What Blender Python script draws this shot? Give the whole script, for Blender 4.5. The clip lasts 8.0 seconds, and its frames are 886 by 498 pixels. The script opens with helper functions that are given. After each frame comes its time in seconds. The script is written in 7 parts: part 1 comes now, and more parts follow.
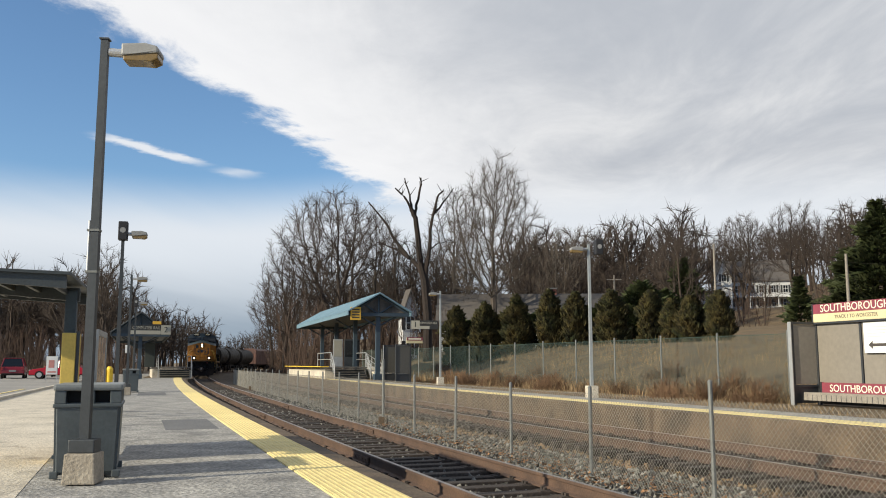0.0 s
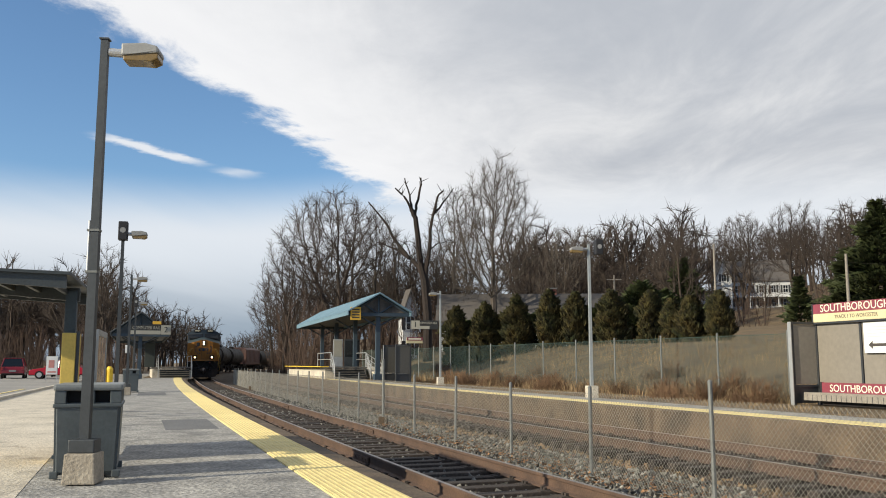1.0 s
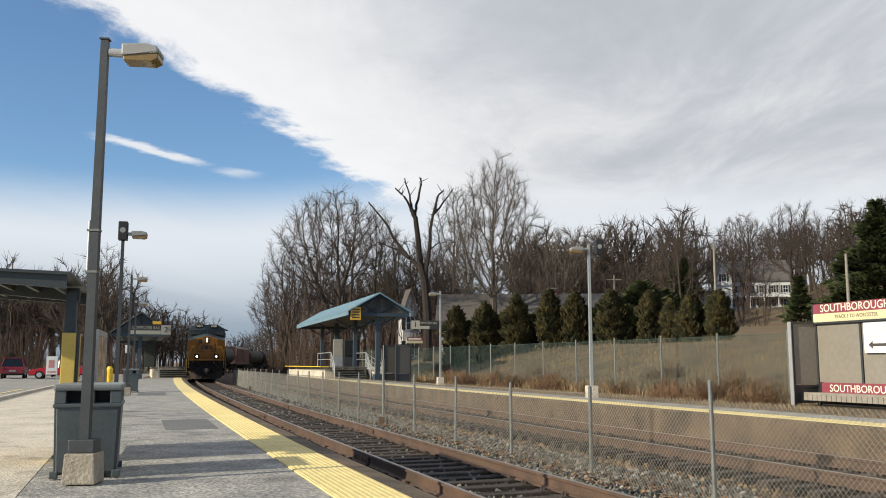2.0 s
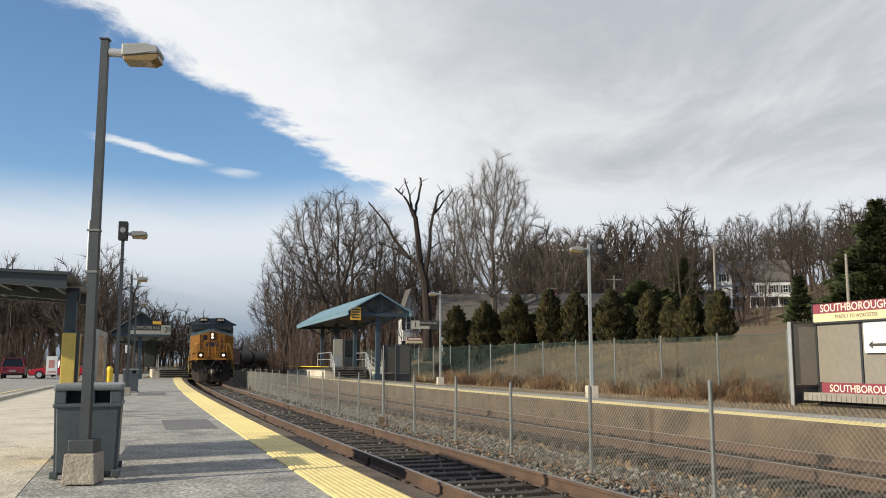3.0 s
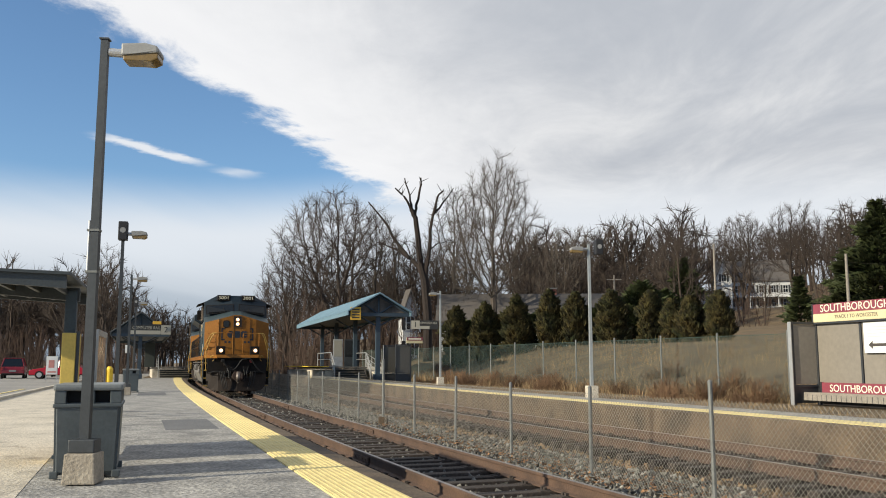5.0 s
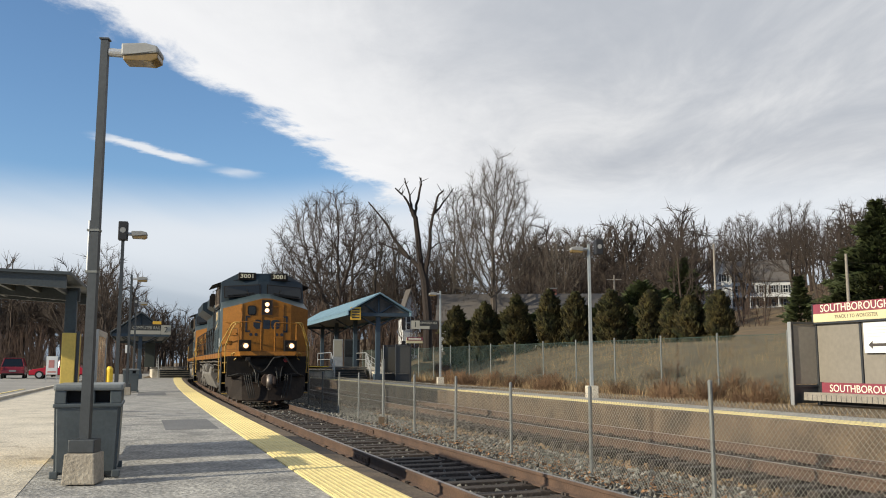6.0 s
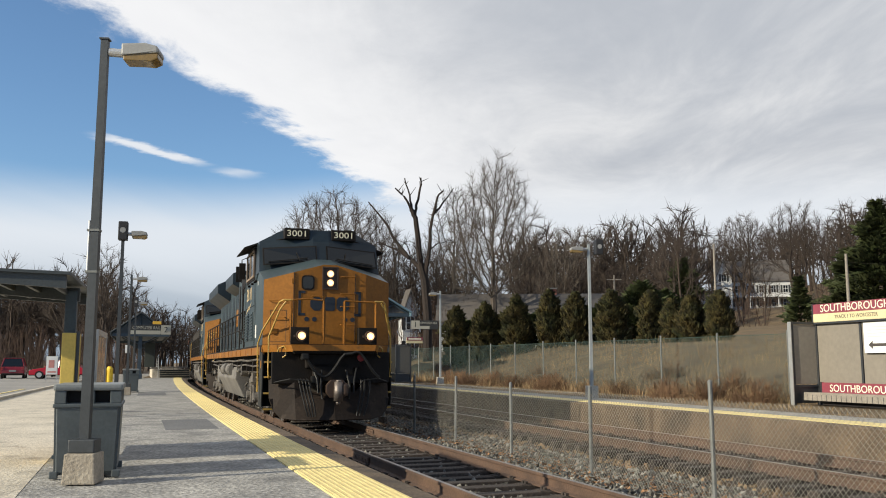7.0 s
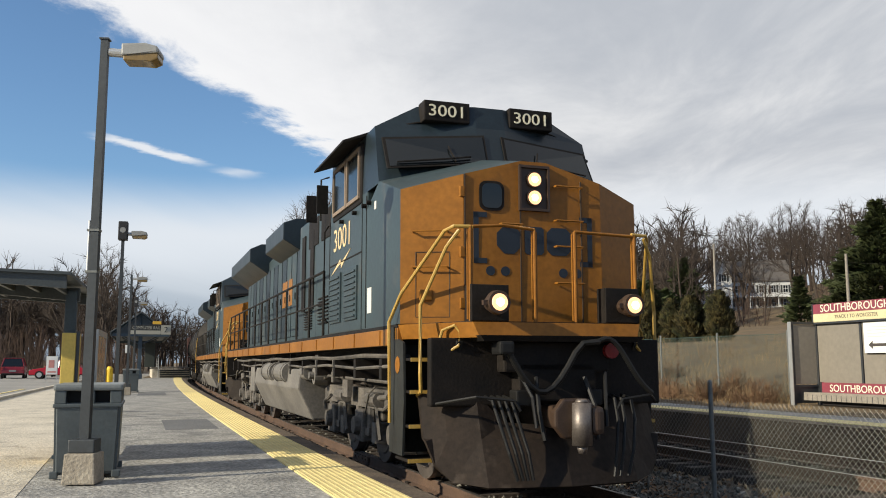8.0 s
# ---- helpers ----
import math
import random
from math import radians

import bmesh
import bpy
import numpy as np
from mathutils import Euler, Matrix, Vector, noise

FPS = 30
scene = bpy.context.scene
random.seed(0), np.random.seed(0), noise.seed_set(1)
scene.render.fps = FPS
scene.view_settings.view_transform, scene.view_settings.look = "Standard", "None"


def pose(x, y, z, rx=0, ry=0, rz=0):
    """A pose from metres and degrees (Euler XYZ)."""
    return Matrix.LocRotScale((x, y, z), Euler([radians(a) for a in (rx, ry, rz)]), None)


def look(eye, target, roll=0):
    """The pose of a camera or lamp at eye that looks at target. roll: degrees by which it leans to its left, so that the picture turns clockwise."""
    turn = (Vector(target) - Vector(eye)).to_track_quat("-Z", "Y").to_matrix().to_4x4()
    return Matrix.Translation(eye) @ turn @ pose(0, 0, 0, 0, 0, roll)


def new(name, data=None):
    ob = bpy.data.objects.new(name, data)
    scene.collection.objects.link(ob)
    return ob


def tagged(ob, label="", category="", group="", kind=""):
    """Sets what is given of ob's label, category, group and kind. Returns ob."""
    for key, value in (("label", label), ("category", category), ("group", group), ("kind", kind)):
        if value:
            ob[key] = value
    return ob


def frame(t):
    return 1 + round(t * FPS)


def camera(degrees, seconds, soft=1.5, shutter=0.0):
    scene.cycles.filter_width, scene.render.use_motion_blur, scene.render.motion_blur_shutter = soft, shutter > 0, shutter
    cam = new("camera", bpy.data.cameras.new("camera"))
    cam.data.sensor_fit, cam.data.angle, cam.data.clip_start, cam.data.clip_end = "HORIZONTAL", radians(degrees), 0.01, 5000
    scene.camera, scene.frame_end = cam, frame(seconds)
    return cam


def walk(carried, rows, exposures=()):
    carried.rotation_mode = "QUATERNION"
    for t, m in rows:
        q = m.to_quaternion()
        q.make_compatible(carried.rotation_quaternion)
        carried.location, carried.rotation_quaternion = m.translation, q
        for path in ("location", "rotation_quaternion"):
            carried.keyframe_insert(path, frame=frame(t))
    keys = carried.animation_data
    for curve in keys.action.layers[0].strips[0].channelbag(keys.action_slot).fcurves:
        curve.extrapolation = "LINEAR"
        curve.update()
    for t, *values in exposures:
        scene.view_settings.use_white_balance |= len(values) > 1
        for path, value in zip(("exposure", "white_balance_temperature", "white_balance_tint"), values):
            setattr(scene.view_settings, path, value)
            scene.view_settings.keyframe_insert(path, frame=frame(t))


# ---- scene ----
cam = camera(53.66, 8.0, soft=1.0)
EYE = (0.0, 0.0, 1.145)
walk(cam, [(0.0, look(EYE, (0.0, 10.0, 1.145 + 10 * math.tan(0.1303)), -0.046)),
           (8.0, look(EYE, (0.0, 10.0, 1.145 + 10 * math.tan(0.1303)), -0.046))])

# ---- light ----
SUN_EL, SUN_AZ = radians(24.0), radians(61.0)   # the azimuth towards which the light travels, from +y to +x


def build_world():
    w = bpy.data.worlds.new("sky")
    scene.world = w
    w.use_nodes = True
    nt = w.node_tree
    n, l = nt.nodes, nt.links
    n.clear()

    def math_node(op, a, b=None, c=None):
        m = n.new("ShaderNodeMath")
        m.operation = op
        for i, v in enumerate((a, b, c)):
            if v is None:
                continue
            if isinstance(v, (int, float)):
                m.inputs[i].default_value = v
            else:
                l.new(v, m.inputs[i])
        return m.outputs[0]

    def ramp(v, lo, hi, to_lo=0.0, to_hi=1.0):
        m = n.new("ShaderNodeMapRange")
        m.interpolation_type = "SMOOTHSTEP"
        l.new(v, m.inputs[0])
        for i, q in zip((1, 2, 3, 4), (lo, hi, to_lo, to_hi)):
            m.inputs[i].default_value = q
        return m.outputs[0]

    def mix(f, a, b):
        m = n.new("ShaderNodeMix")
        m.data_type = "RGBA"
        l.new(f, m.inputs[0])
        for i, v in ((6, a), (7, b)):
            if isinstance(v, tuple):
                m.inputs[i].default_value = (*v, 1)
            else:
                l.new(v, m.inputs[i])
        return m.outputs[2]

    sky = n.new("ShaderNodeTexSky")
    sky.sky_type = "NISHITA"
    sky.sun_disc = False
    sky.sun_elevation = SUN_EL
    sky.sun_rotation = SUN_AZ + math.pi
    sky.altitude, sky.air_density, sky.dust_density, sky.ozone_density = 80, 1.0, 0.6, 1.6
    hue = n.new("ShaderNodeVectorMath")
    hue.operation = "MULTIPLY"
    l.new(sky.outputs[0], hue.inputs[0])
    hue.inputs[1].default_value = (SKY * 0.80, SKY * 0.98, SKY * 1.13)
    co = n.new("ShaderNodeTexCoord")
    sep = n.new("ShaderNodeSeparateXYZ")
    l.new(co.outputs["Generated"], sep.inputs[0])
    z = math_node("MAXIMUM", sep.outputs[2], 0.004)
    px = math_node("DIVIDE", sep.outputs[0], z)
    py = math_node("DIVIDE", sep.outputs[1], z)
    plane = n.new("ShaderNodeCombineXYZ")
    l.new(px, plane.inputs[0])
    l.new(py, plane.inputs[1])

    def clouds(scale, detail, rough, stretch=(1, 1, 1), turn=0.0, warp=0.0):
        mp = n.new("ShaderNodeMapping")
        mp.inputs[3].default_value = stretch
        mp.inputs[2].default_value = (0, 0, turn)
        l.new(plane.outputs[0], mp.inputs[0])
        t = n.new("ShaderNodeTexNoise")
        t.inputs["Scale"].default_value = scale
        t.inputs["Detail"].default_value = detail
        t.inputs["Roughness"].default_value = rough
        t.inputs["Distortion"].default_value = warp
        l.new(mp.outputs[0], t.inputs["Vector"])
        return t.outputs["Fac"]

    # the deck of cloud lies beyond a straight front across the layer
    (ax, ay), (bx, by) = FRONT
    ln = math.hypot(bx - ax, by - ay)
    nx, ny = (by - ay) / ln, -(bx - ax) / ln
    d = math_node("ADD", math_node("ADD", math_node("MULTIPLY", px, nx), math_node("MULTIPLY", py, ny)), -(ax * nx + ay * ny))
    fine = clouds(1.9, 12, 0.66, (1, 0.7, 1), 0.4, 0.3)
    d2 = math_node("ADD", d, math_node("MULTIPLY", math_node("ADD", fine, -0.5), 0.85))
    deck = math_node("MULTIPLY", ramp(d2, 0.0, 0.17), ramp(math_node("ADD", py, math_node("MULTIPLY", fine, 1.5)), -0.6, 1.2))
    soft = clouds(0.42, 6, 0.55, (1, 0.45, 1), -0.5, 0.5)
    billow = clouds(1.7, 10, 0.62, (1, 0.42, 1), -0.6, 0.5)
    shade = math_node("ADD", math_node("MULTIPLY", soft, 0.58), math_node("MULTIPLY", billow, 0.42))
    light = ramp(shade, 0.36, 0.66)
    cloud = mix(light, (0.50, 0.53, 0.58), (0.88, 0.88, 0.88))
    edge = ramp(d2, 0.1, 1.5, 1.0, 0.0)
    cloud = mix(math_node("MULTIPLY", edge, 0.8), cloud, (0.97, 0.97, 0.98))
    # thin veils in the open part
    veil = ramp(clouds(0.55, 8, 0.6, (0.35, 1, 1), 0.25, 0.6), 0.55, 0.9, 0.0, 0.35)
    blue = mix(veil, hue.outputs[0], (0.74, 0.79, 0.86))
    # a long vapour trail and the wisp at its end
    wob = math_node("MULTIPLY", math_node("ADD", clouds(5.0, 6, 0.6), -0.5), 0.22)
    for ((tx, ty), (ux, uy)), wide, full in TRAILS:
        tl = math.hypot(ux - tx, uy - ty)
        dx, dy = (ux - tx) / tl, (uy - ty) / tl
        along = math_node("ADD", math_node("ADD", math_node("MULTIPLY", px, dx), math_node("MULTIPLY", py, dy)), -(tx * dx + ty * dy))
        across = math_node("ABSOLUTE", math_node("ADD", math_node("ADD", math_node("ADD", math_node("MULTIPLY", px, -dy), math_node("MULTIPLY", py, dx)), tx * dy - ty * dx), wob))
        trail = math_node("MULTIPLY", ramp(across, wide * 0.2, wide, 1, 0), math_node("MULTIPLY", ramp(along, -0.05, 0.15), ramp(along, tl - 0.2, tl + 0.05, 1, 0)))
        blue = mix(math_node("MULTIPLY", trail, full), blue, (0.85, 0.87, 0.9))
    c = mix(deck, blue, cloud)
    # the low bank and the haze at the horizon
    bank_h = math_node("ADD", sep.outputs[2], math_node("MULTIPLY", math_node("ADD", clouds(0.3, 5, 0.5, (1, 0.15, 1)), -0.5), 0.10))
    bank = ramp(bank_h, 0.145, 0.215, 0.95, 0.0)
    bank_c = mix(ramp(bank_h, 0.02, 0.15), (0.30, 0.37, 0.46), (0.78, 0.82, 0.87))
    c = mix(bank, c, bank_c)
    bg = n.new("ShaderNodeBackground")
    l.new(c, bg.inputs[0])
    bg.inputs[1].default_value = WORLD
    out = n.new("ShaderNodeOutputWorld")
    l.new(bg.outputs[0], out.inputs[0])


SKY, WORLD = 0.135, 1.0
FRONT = ((-1.09, 2.32), (-0.40, 5.24))
TRAILS = ((((-1.535, 3.73), (-1.19, 4.36)), 0.085, 0.9), (((-1.16, 4.42), (-1.02, 4.66)), 0.13, 0.6))
build_world()
sun = new("sun", bpy.data.lights.new("sun", "SUN"))
sun.data.energy, sun.data.angle, sun.data.color = 6.2, radians(0.7), (1.0, 0.905, 0.71)
sun.matrix_world = look((0, 0, 0), (math.sin(SUN_AZ) * math.cos(SUN_EL), math.cos(SUN_AZ) * math.cos(SUN_EL), -math.sin(SUN_EL)))
scene.view_settings.exposure = 0.0


# ---- materials ----
MATS = {}


def mat(name, c, rough=0.7, metal=0.0, var=0.25, scale=6.0, bump=0.15, c2=None, stretch=(1, 1, 1), fine=None, rnd=0.0, spec=None, dirt=None):
    """Two scales of noise over a base colour, with fine relief; rnd varies the pieces among themselves."""
    if name in MATS:
        return MATS[name]
    m = bpy.data.materials.new(name)
    MATS[name] = m
    m.use_nodes = True
    n, l = m.node_tree.nodes, m.node_tree.links
    b = n["Principled BSDF"]
    b.inputs["Roughness"].default_value, b.inputs["Metallic"].default_value = rough, metal
    if spec is not None:
        b.inputs["Specular IOR Level"].default_value = spec
    co = n.new("ShaderNodeTexCoord")
    mp = n.new("ShaderNodeMapping")
    mp.inputs[3].default_value = stretch
    l.new(co.outputs["Object"], mp.inputs[0])
    t1 = n.new("ShaderNodeTexNoise")
    t1.inputs["Scale"].default_value, t1.inputs["Detail"].default_value, t1.inputs["Roughness"].default_value = scale, 6, 0.6
    t2 = n.new("ShaderNodeTexNoise")
    t2.inputs["Scale"].default_value, t2.inputs["Detail"].default_value = fine or scale * 12, 3
    for t in (t1, t2):
        l.new(mp.outputs[0], t.inputs["Vector"])
    c2 = c2 or tuple(x * (1 - var) for x in c)
    r = n.new("ShaderNodeValToRGB")
    r.color_ramp.elements[0].position, r.color_ramp.elements[1].position = 0.32, 0.68
    r.color_ramp.elements[0].color, r.color_ramp.elements[1].color = (*c2, 1), (*c, 1)
    l.new(t1.outputs["Fac"], r.inputs[0])
    last = r.outputs[0]

    def times(col, val):
        v = n.new("ShaderNodeVectorMath")
        v.operation = "SCALE"
        l.new(col, v.inputs[0])
        l.new(val, v.inputs["Scale"])
        return v.outputs[0]
    g = n.new("ShaderNodeMapRange")
    l.new(t2.outputs["Fac"], g.inputs[0])
    g.inputs[1].default_value, g.inputs[2].default_value, g.inputs[3].default_value, g.inputs[4].default_value = 0.3, 0.7, 1 - var * 0.6, 1 + var * 0.6
    last = times(last, g.outputs[0])
    if rnd:
        o = n.new("ShaderNodeObjectInfo")
        g2 = n.new("ShaderNodeMapRange")
        l.new(o.outputs["Random"], g2.inputs[0])
        g2.inputs[3].default_value, g2.inputs[4].default_value = 1 - rnd, 1 + rnd
        last = times(last, g2.outputs[0])
    if dirt:
        t3 = n.new("ShaderNodeTexNoise")
        t3.inputs["Scale"].default_value, t3.inputs["Detail"].default_value, t3.inputs["Roughness"].default_value = dirt[1], 8, 0.65
        l.new(mp.outputs[0], t3.inputs["Vector"])
        g3 = n.new("ShaderNodeMapRange")
        l.new(t3.outputs["Fac"], g3.inputs[0])
        g3.inputs[1].default_value, g3.inputs[2].default_value = dirt[2], dirt[2] + 0.16
        mx = n.new("ShaderNodeMix")
        mx.data_type = "RGBA"
        l.new(g3.outputs[0], mx.inputs[0])
        l.new(last, mx.inputs[6])
        mx.inputs[7].default_value = (*dirt[0], 1)
        last = mx.outputs[2]
    l.new(last, b.inputs["Base Color"])
    if bump:
        bp = n.new("ShaderNodeBump")
        bp.inputs["Strength"].default_value = bump
        bp.inputs["Distance"].default_value = 0.02
        l.new(t2.outputs["Fac"], bp.inputs["Height"])
        l.new(bp.outputs[0], b.inputs["Normal"])
    rr = n.new("ShaderNodeMapRange")
    l.new(t1.outputs["Fac"], rr.inputs[0])
    rr.inputs[3].default_value, rr.inputs[4].default_value = max(0.03, rough - 0.1), min(1, rough + 0.1)
    l.new(rr.outputs[0], b.inputs["Roughness"])
    return m


def glow(name, c, strength):
    m = bpy.data.materials.new(name)
    m.use_nodes = True
    b = m.node_tree.nodes["Principled BSDF"]
    b.inputs["Base Color"].default_value = (c[0] * 0.3, c[1] * 0.3, c[2] * 0.3, 1)
    b.inputs["Emission Color"].default_value = (*c, 1)
    b.inputs["Emission Strength"].default_value = strength
    return m


def islands(m, amount):
    """Varies the joined pieces of one mesh among themselves."""
    n, l = m.node_tree.nodes, m.node_tree.links
    b = n["Principled BSDF"]
    src = b.inputs["Base Color"].links[0].from_socket
    geo = n.new("ShaderNodeNewGeometry")
    g = n.new("ShaderNodeMapRange")
    l.new(geo.outputs["Random Per Island"], g.inputs[0])
    g.inputs[3].default_value, g.inputs[4].default_value = 1 - amount, 1 + amount
    v = n.new("ShaderNodeVectorMath")
    v.operation = "SCALE"
    l.new(src, v.inputs[0])
    l.new(g.outputs[0], v.inputs["Scale"])
    l.new(v.outputs[0], b.inputs["Base Color"])
    return m


# ---- mesh tools ----
def box(bm, x0, x1, y0, y1, z0, z1, bevel=0.0):
    r = bmesh.ops.create_cube(bm, size=1.0, matrix=Matrix.Translation(((x0 + x1) / 2, (y0 + y1) / 2, (z0 + z1) / 2)) @ Matrix.Diagonal((abs(x1 - x0), abs(y1 - y0), abs(z1 - z0), 1)))
    if bevel:
        es = list({e for v in r["verts"] for e in v.link_edges})
        bmesh.ops.bevel(bm, geom=es, offset=bevel, segments=2, affect="EDGES", profile=0.6)
    return r["verts"]


def rod(bm, a, b, r0, r1=None, n=8, caps=True):
    a, b = Vector(a), Vector(b)
    d = b - a
    q = d.to_track_quat("Z", "Y").to_matrix().to_4x4()
    return bmesh.ops.create_cone(bm, cap_ends=caps, segments=n, radius1=r0, radius2=r0 if r1 is None else r1, depth=d.length, matrix=Matrix.Translation((a + b) / 2) @ q)["verts"]


def pipe(bm, pts, r, n=6):
    """A bent tube through the points."""
    pts = [Vector(p) for p in pts]
    rings = []
    for i, p in enumerate(pts):
        d = (pts[min(i + 1, len(pts) - 1)] - pts[max(i - 1, 0)]).normalized()
        q = d.to_track_quat("Z", "Y")
        rings.append([bm.verts.new(p + q @ Vector((r * math.cos(2 * math.pi * k / n), r * math.sin(2 * math.pi * k / n), 0))) for k in range(n)])
    for a, b in zip(rings, rings[1:]):
        for k in range(n):
            bm.faces.new((a[k], a[(k + 1) % n], b[(k + 1) % n], b[k]))
    bm.faces.new(rings[0][::-1])
    bm.faces.new(rings[-1])


def prism(bm, outline, axis, t0, t1, bevel=0.0):
    """An outline of 2D points drawn out along an axis."""
    def at(p, t):
        return {"x": (t, p[0], p[1]), "y": (p[0], t, p[1]), "z": (p[0], p[1], t)}[axis]
    a = [bm.verts.new(at(p, t0)) for p in outline]
    b = [bm.verts.new(at(p, t1)) for p in outline]
    k = len(outline)
    fs = [bm.faces.new(a[::-1]), bm.faces.new(b)]
    for i in range(k):
        fs.append(bm.faces.new((a[i], a[(i + 1) % k], b[(i + 1) % k], b[i])))
    if bevel:
        es = list({e for f in fs for e in f.edges})
        bmesh.ops.bevel(bm, geom=es, offset=bevel, segments=2, affect="EDGES", profile=0.6)


def hull(bm, pts):
    vs = [bm.verts.new(p) for p in pts]
    bmesh.ops.convex_hull(bm, input=vs)


def quad(bm, *pts):
    bm.faces.new([bm.verts.new(p) for p in pts])


def mesh(name, bm, m, smooth=False):
    bmesh.ops.recalc_face_normals(bm, faces=bm.faces)
    me = bpy.data.meshes.new(name)
    bm.to_mesh(me)
    bm.free()
    for x in (m if isinstance(m, (list, tuple)) else [m]):
        me.materials.append(x)
    if smooth:
        for p in me.polygons:
            p.use_smooth = True
    return me


def part(name, bm, m, parent=None, label="", smooth=False):
    ob = new(name, mesh(name, bm, m, smooth))
    if parent:
        ob.parent = parent
    return tagged(ob, label)


def each(name, bm, m, parent, label=""):
    """Every loose shape of the mesh becomes a part of its own."""
    bm.verts.ensure_lookup_table()
    seen, made = set(), []
    for v0 in list(bm.verts):
        if v0 in seen:
            continue
        group, todo = [], [v0]
        seen.add(v0)
        while todo:
            v = todo.pop()
            group.append(v)
            for e in v.link_edges:
                o = e.other_vert(v)
                if o not in seen:
                    seen.add(o)
                    todo.append(o)
        idx = {v: i for i, v in enumerate(group)}
        fs = {f for v in group for f in v.link_faces}
        me = bpy.data.meshes.new(name)
        me.from_pydata([v.co[:] for v in group], [], [[idx[v] for v in f.verts] for f in fs])
        b2 = bmesh.new()
        b2.from_mesh(me)
        bmesh.ops.recalc_face_normals(b2, faces=b2.faces)
        b2.to_mesh(me)
        b2.free()
        me.materials.append(m)
        ob = new(name, me)
        ob.parent = parent
        made.append(tagged(ob, label))
    bm.free()
    return made


def piece(name, me, parent, m=None):
    """A child on shared mesh data."""
    ob = new(name, me)
    ob.parent = parent
    if m is not None:
        ob.matrix_basis = m
    return ob


def thing(name, m, label, category, group="", kind=""):
    ob = new(name)
    ob.matrix_world = m
    ob.empty_display_size = 0.2
    return tagged(ob, label, category, group, kind)


def B():
    return bmesh.new()


def text_mesh(s, size, m, depth=0.004, name="lettering", width=None):
    """Letters as a flat mesh, centred, in the xy plane."""
    cu = bpy.data.curves.new(name, "FONT")
    cu.body, cu.size, cu.align_x, cu.align_y, cu.extrude = s, size, "CENTER", "CENTER", depth
    cu.resolution_u = 3
    ob = bpy.data.objects.new(name, cu)
    scene.collection.objects.link(ob)
    dg = bpy.context.evaluated_depsgraph_get()
    me = bpy.data.meshes.new_from_object(ob.evaluated_get(dg))
    bpy.data.objects.remove(ob)
    bpy.data.curves.remove(cu)
    me.name = name
    if width:
        xs = [v.co.x for v in me.vertices]
        f = width / (max(xs) - min(xs))
        for v in me.vertices:
            v.co.x *= f
    me.materials.clear()
    me.materials.append(m)
    return me


# ---- the line of the track ----
def build_line():
    xs, s, x, y, h = [], -40.0, 0.0, 0.0, 0.34
    # straight back from the reference point, then forward along the curve
    for i in range(2200):
        xs.append((s, x, y, h))
        k = -0.0007 if s < 92 else (-0.0007 - 0.0026 * min(1, (s - 92) / 30) if s < 215 else 0.0)
        if s < 0:
            k = -0.0007
        x, y = x - math.sin(h) * 0.2, y + math.cos(h) * 0.2
        h += k * 0.2
        s += 0.2
    i0 = 200
    dh = 0.34 - xs[i0][3]
    c, sn = math.cos(dh), math.sin(dh)
    ox, oy = xs[i0][1], xs[i0][2]
    return [(s, 1.728 + (x - ox) * c - (y - oy) * sn, 8.0 + (x - ox) * sn + (y - oy) * c, h + dh) for s, x, y, h in xs]


LINE = build_line()
RAIL = -0.246     # top of rail; the platform's top is 0


def tw(s, off=0.0, z=0.0):
    f = (s + 40.0) / 0.2
    i = max(0, min(len(LINE) - 2, int(f)))
    a, b = LINE[i], LINE[i + 1]
    t = f - i
    h = a[3] + (b[3] - a[3]) * t
    return Vector((a[1] + (b[1] - a[1]) * t + math.cos(h) * off, a[2] + (b[2] - a[2]) * t + math.sin(h) * off, z))


def heading(s):
    i = max(0, min(len(LINE) - 1, int(round((s + 40) / 0.2))))
    return LINE[i][3]


def at_line(s, off, z=0.0, turn=0.0):
    """A pose beside the track: y away along the line, x to the far platform's side."""
    p = tw(s, off)
    return pose(p.x, p.y, z, 0, 0, math.degrees(heading(s)) + turn)


def sweep(bm, profile, s0, s1, step=3.0, closed=True):
    """A profile of (offset, z) carried along the line."""
    n = max(1, int(math.ceil((s1 - s0) / step)))
    rings = []
    for i in range(n + 1):
        s = s0 + (s1 - s0) * i / n
        rings.append([bm.verts.new(tw(s, o, z)) for o, z in profile])
    k = len(profile)
    for a, b in zip(rings, rings[1:]):
        for j in range(k if closed else k - 1):
            bm.faces.new((a[j], a[(j + 1) % k], b[(j + 1) % k], b[j]))
    if closed:
        bm.faces.new(rings[0][::-1])
        bm.faces.new(rings[-1])


FAR = 5.1        # spacing of the far track


# ---- ground ----
def smooth(a, b, x):
    t = max(0.0, min(1.0, (x - a) / (b - a)))
    return t * t * (3 - 2 * t)


PHI = 0.31


def uv_of(x, y):
    dx, dy = x - 1.728, y - 8.0
    return dx * math.cos(PHI) + dy * math.sin(PHI), -dx * math.sin(PHI) + dy * math.cos(PHI)


def xy_of(u, v):
    return 1.728 + u * math.cos(PHI) - v * math.sin(PHI), 8.0 + u * math.sin(PHI) + v * math.cos(PHI)


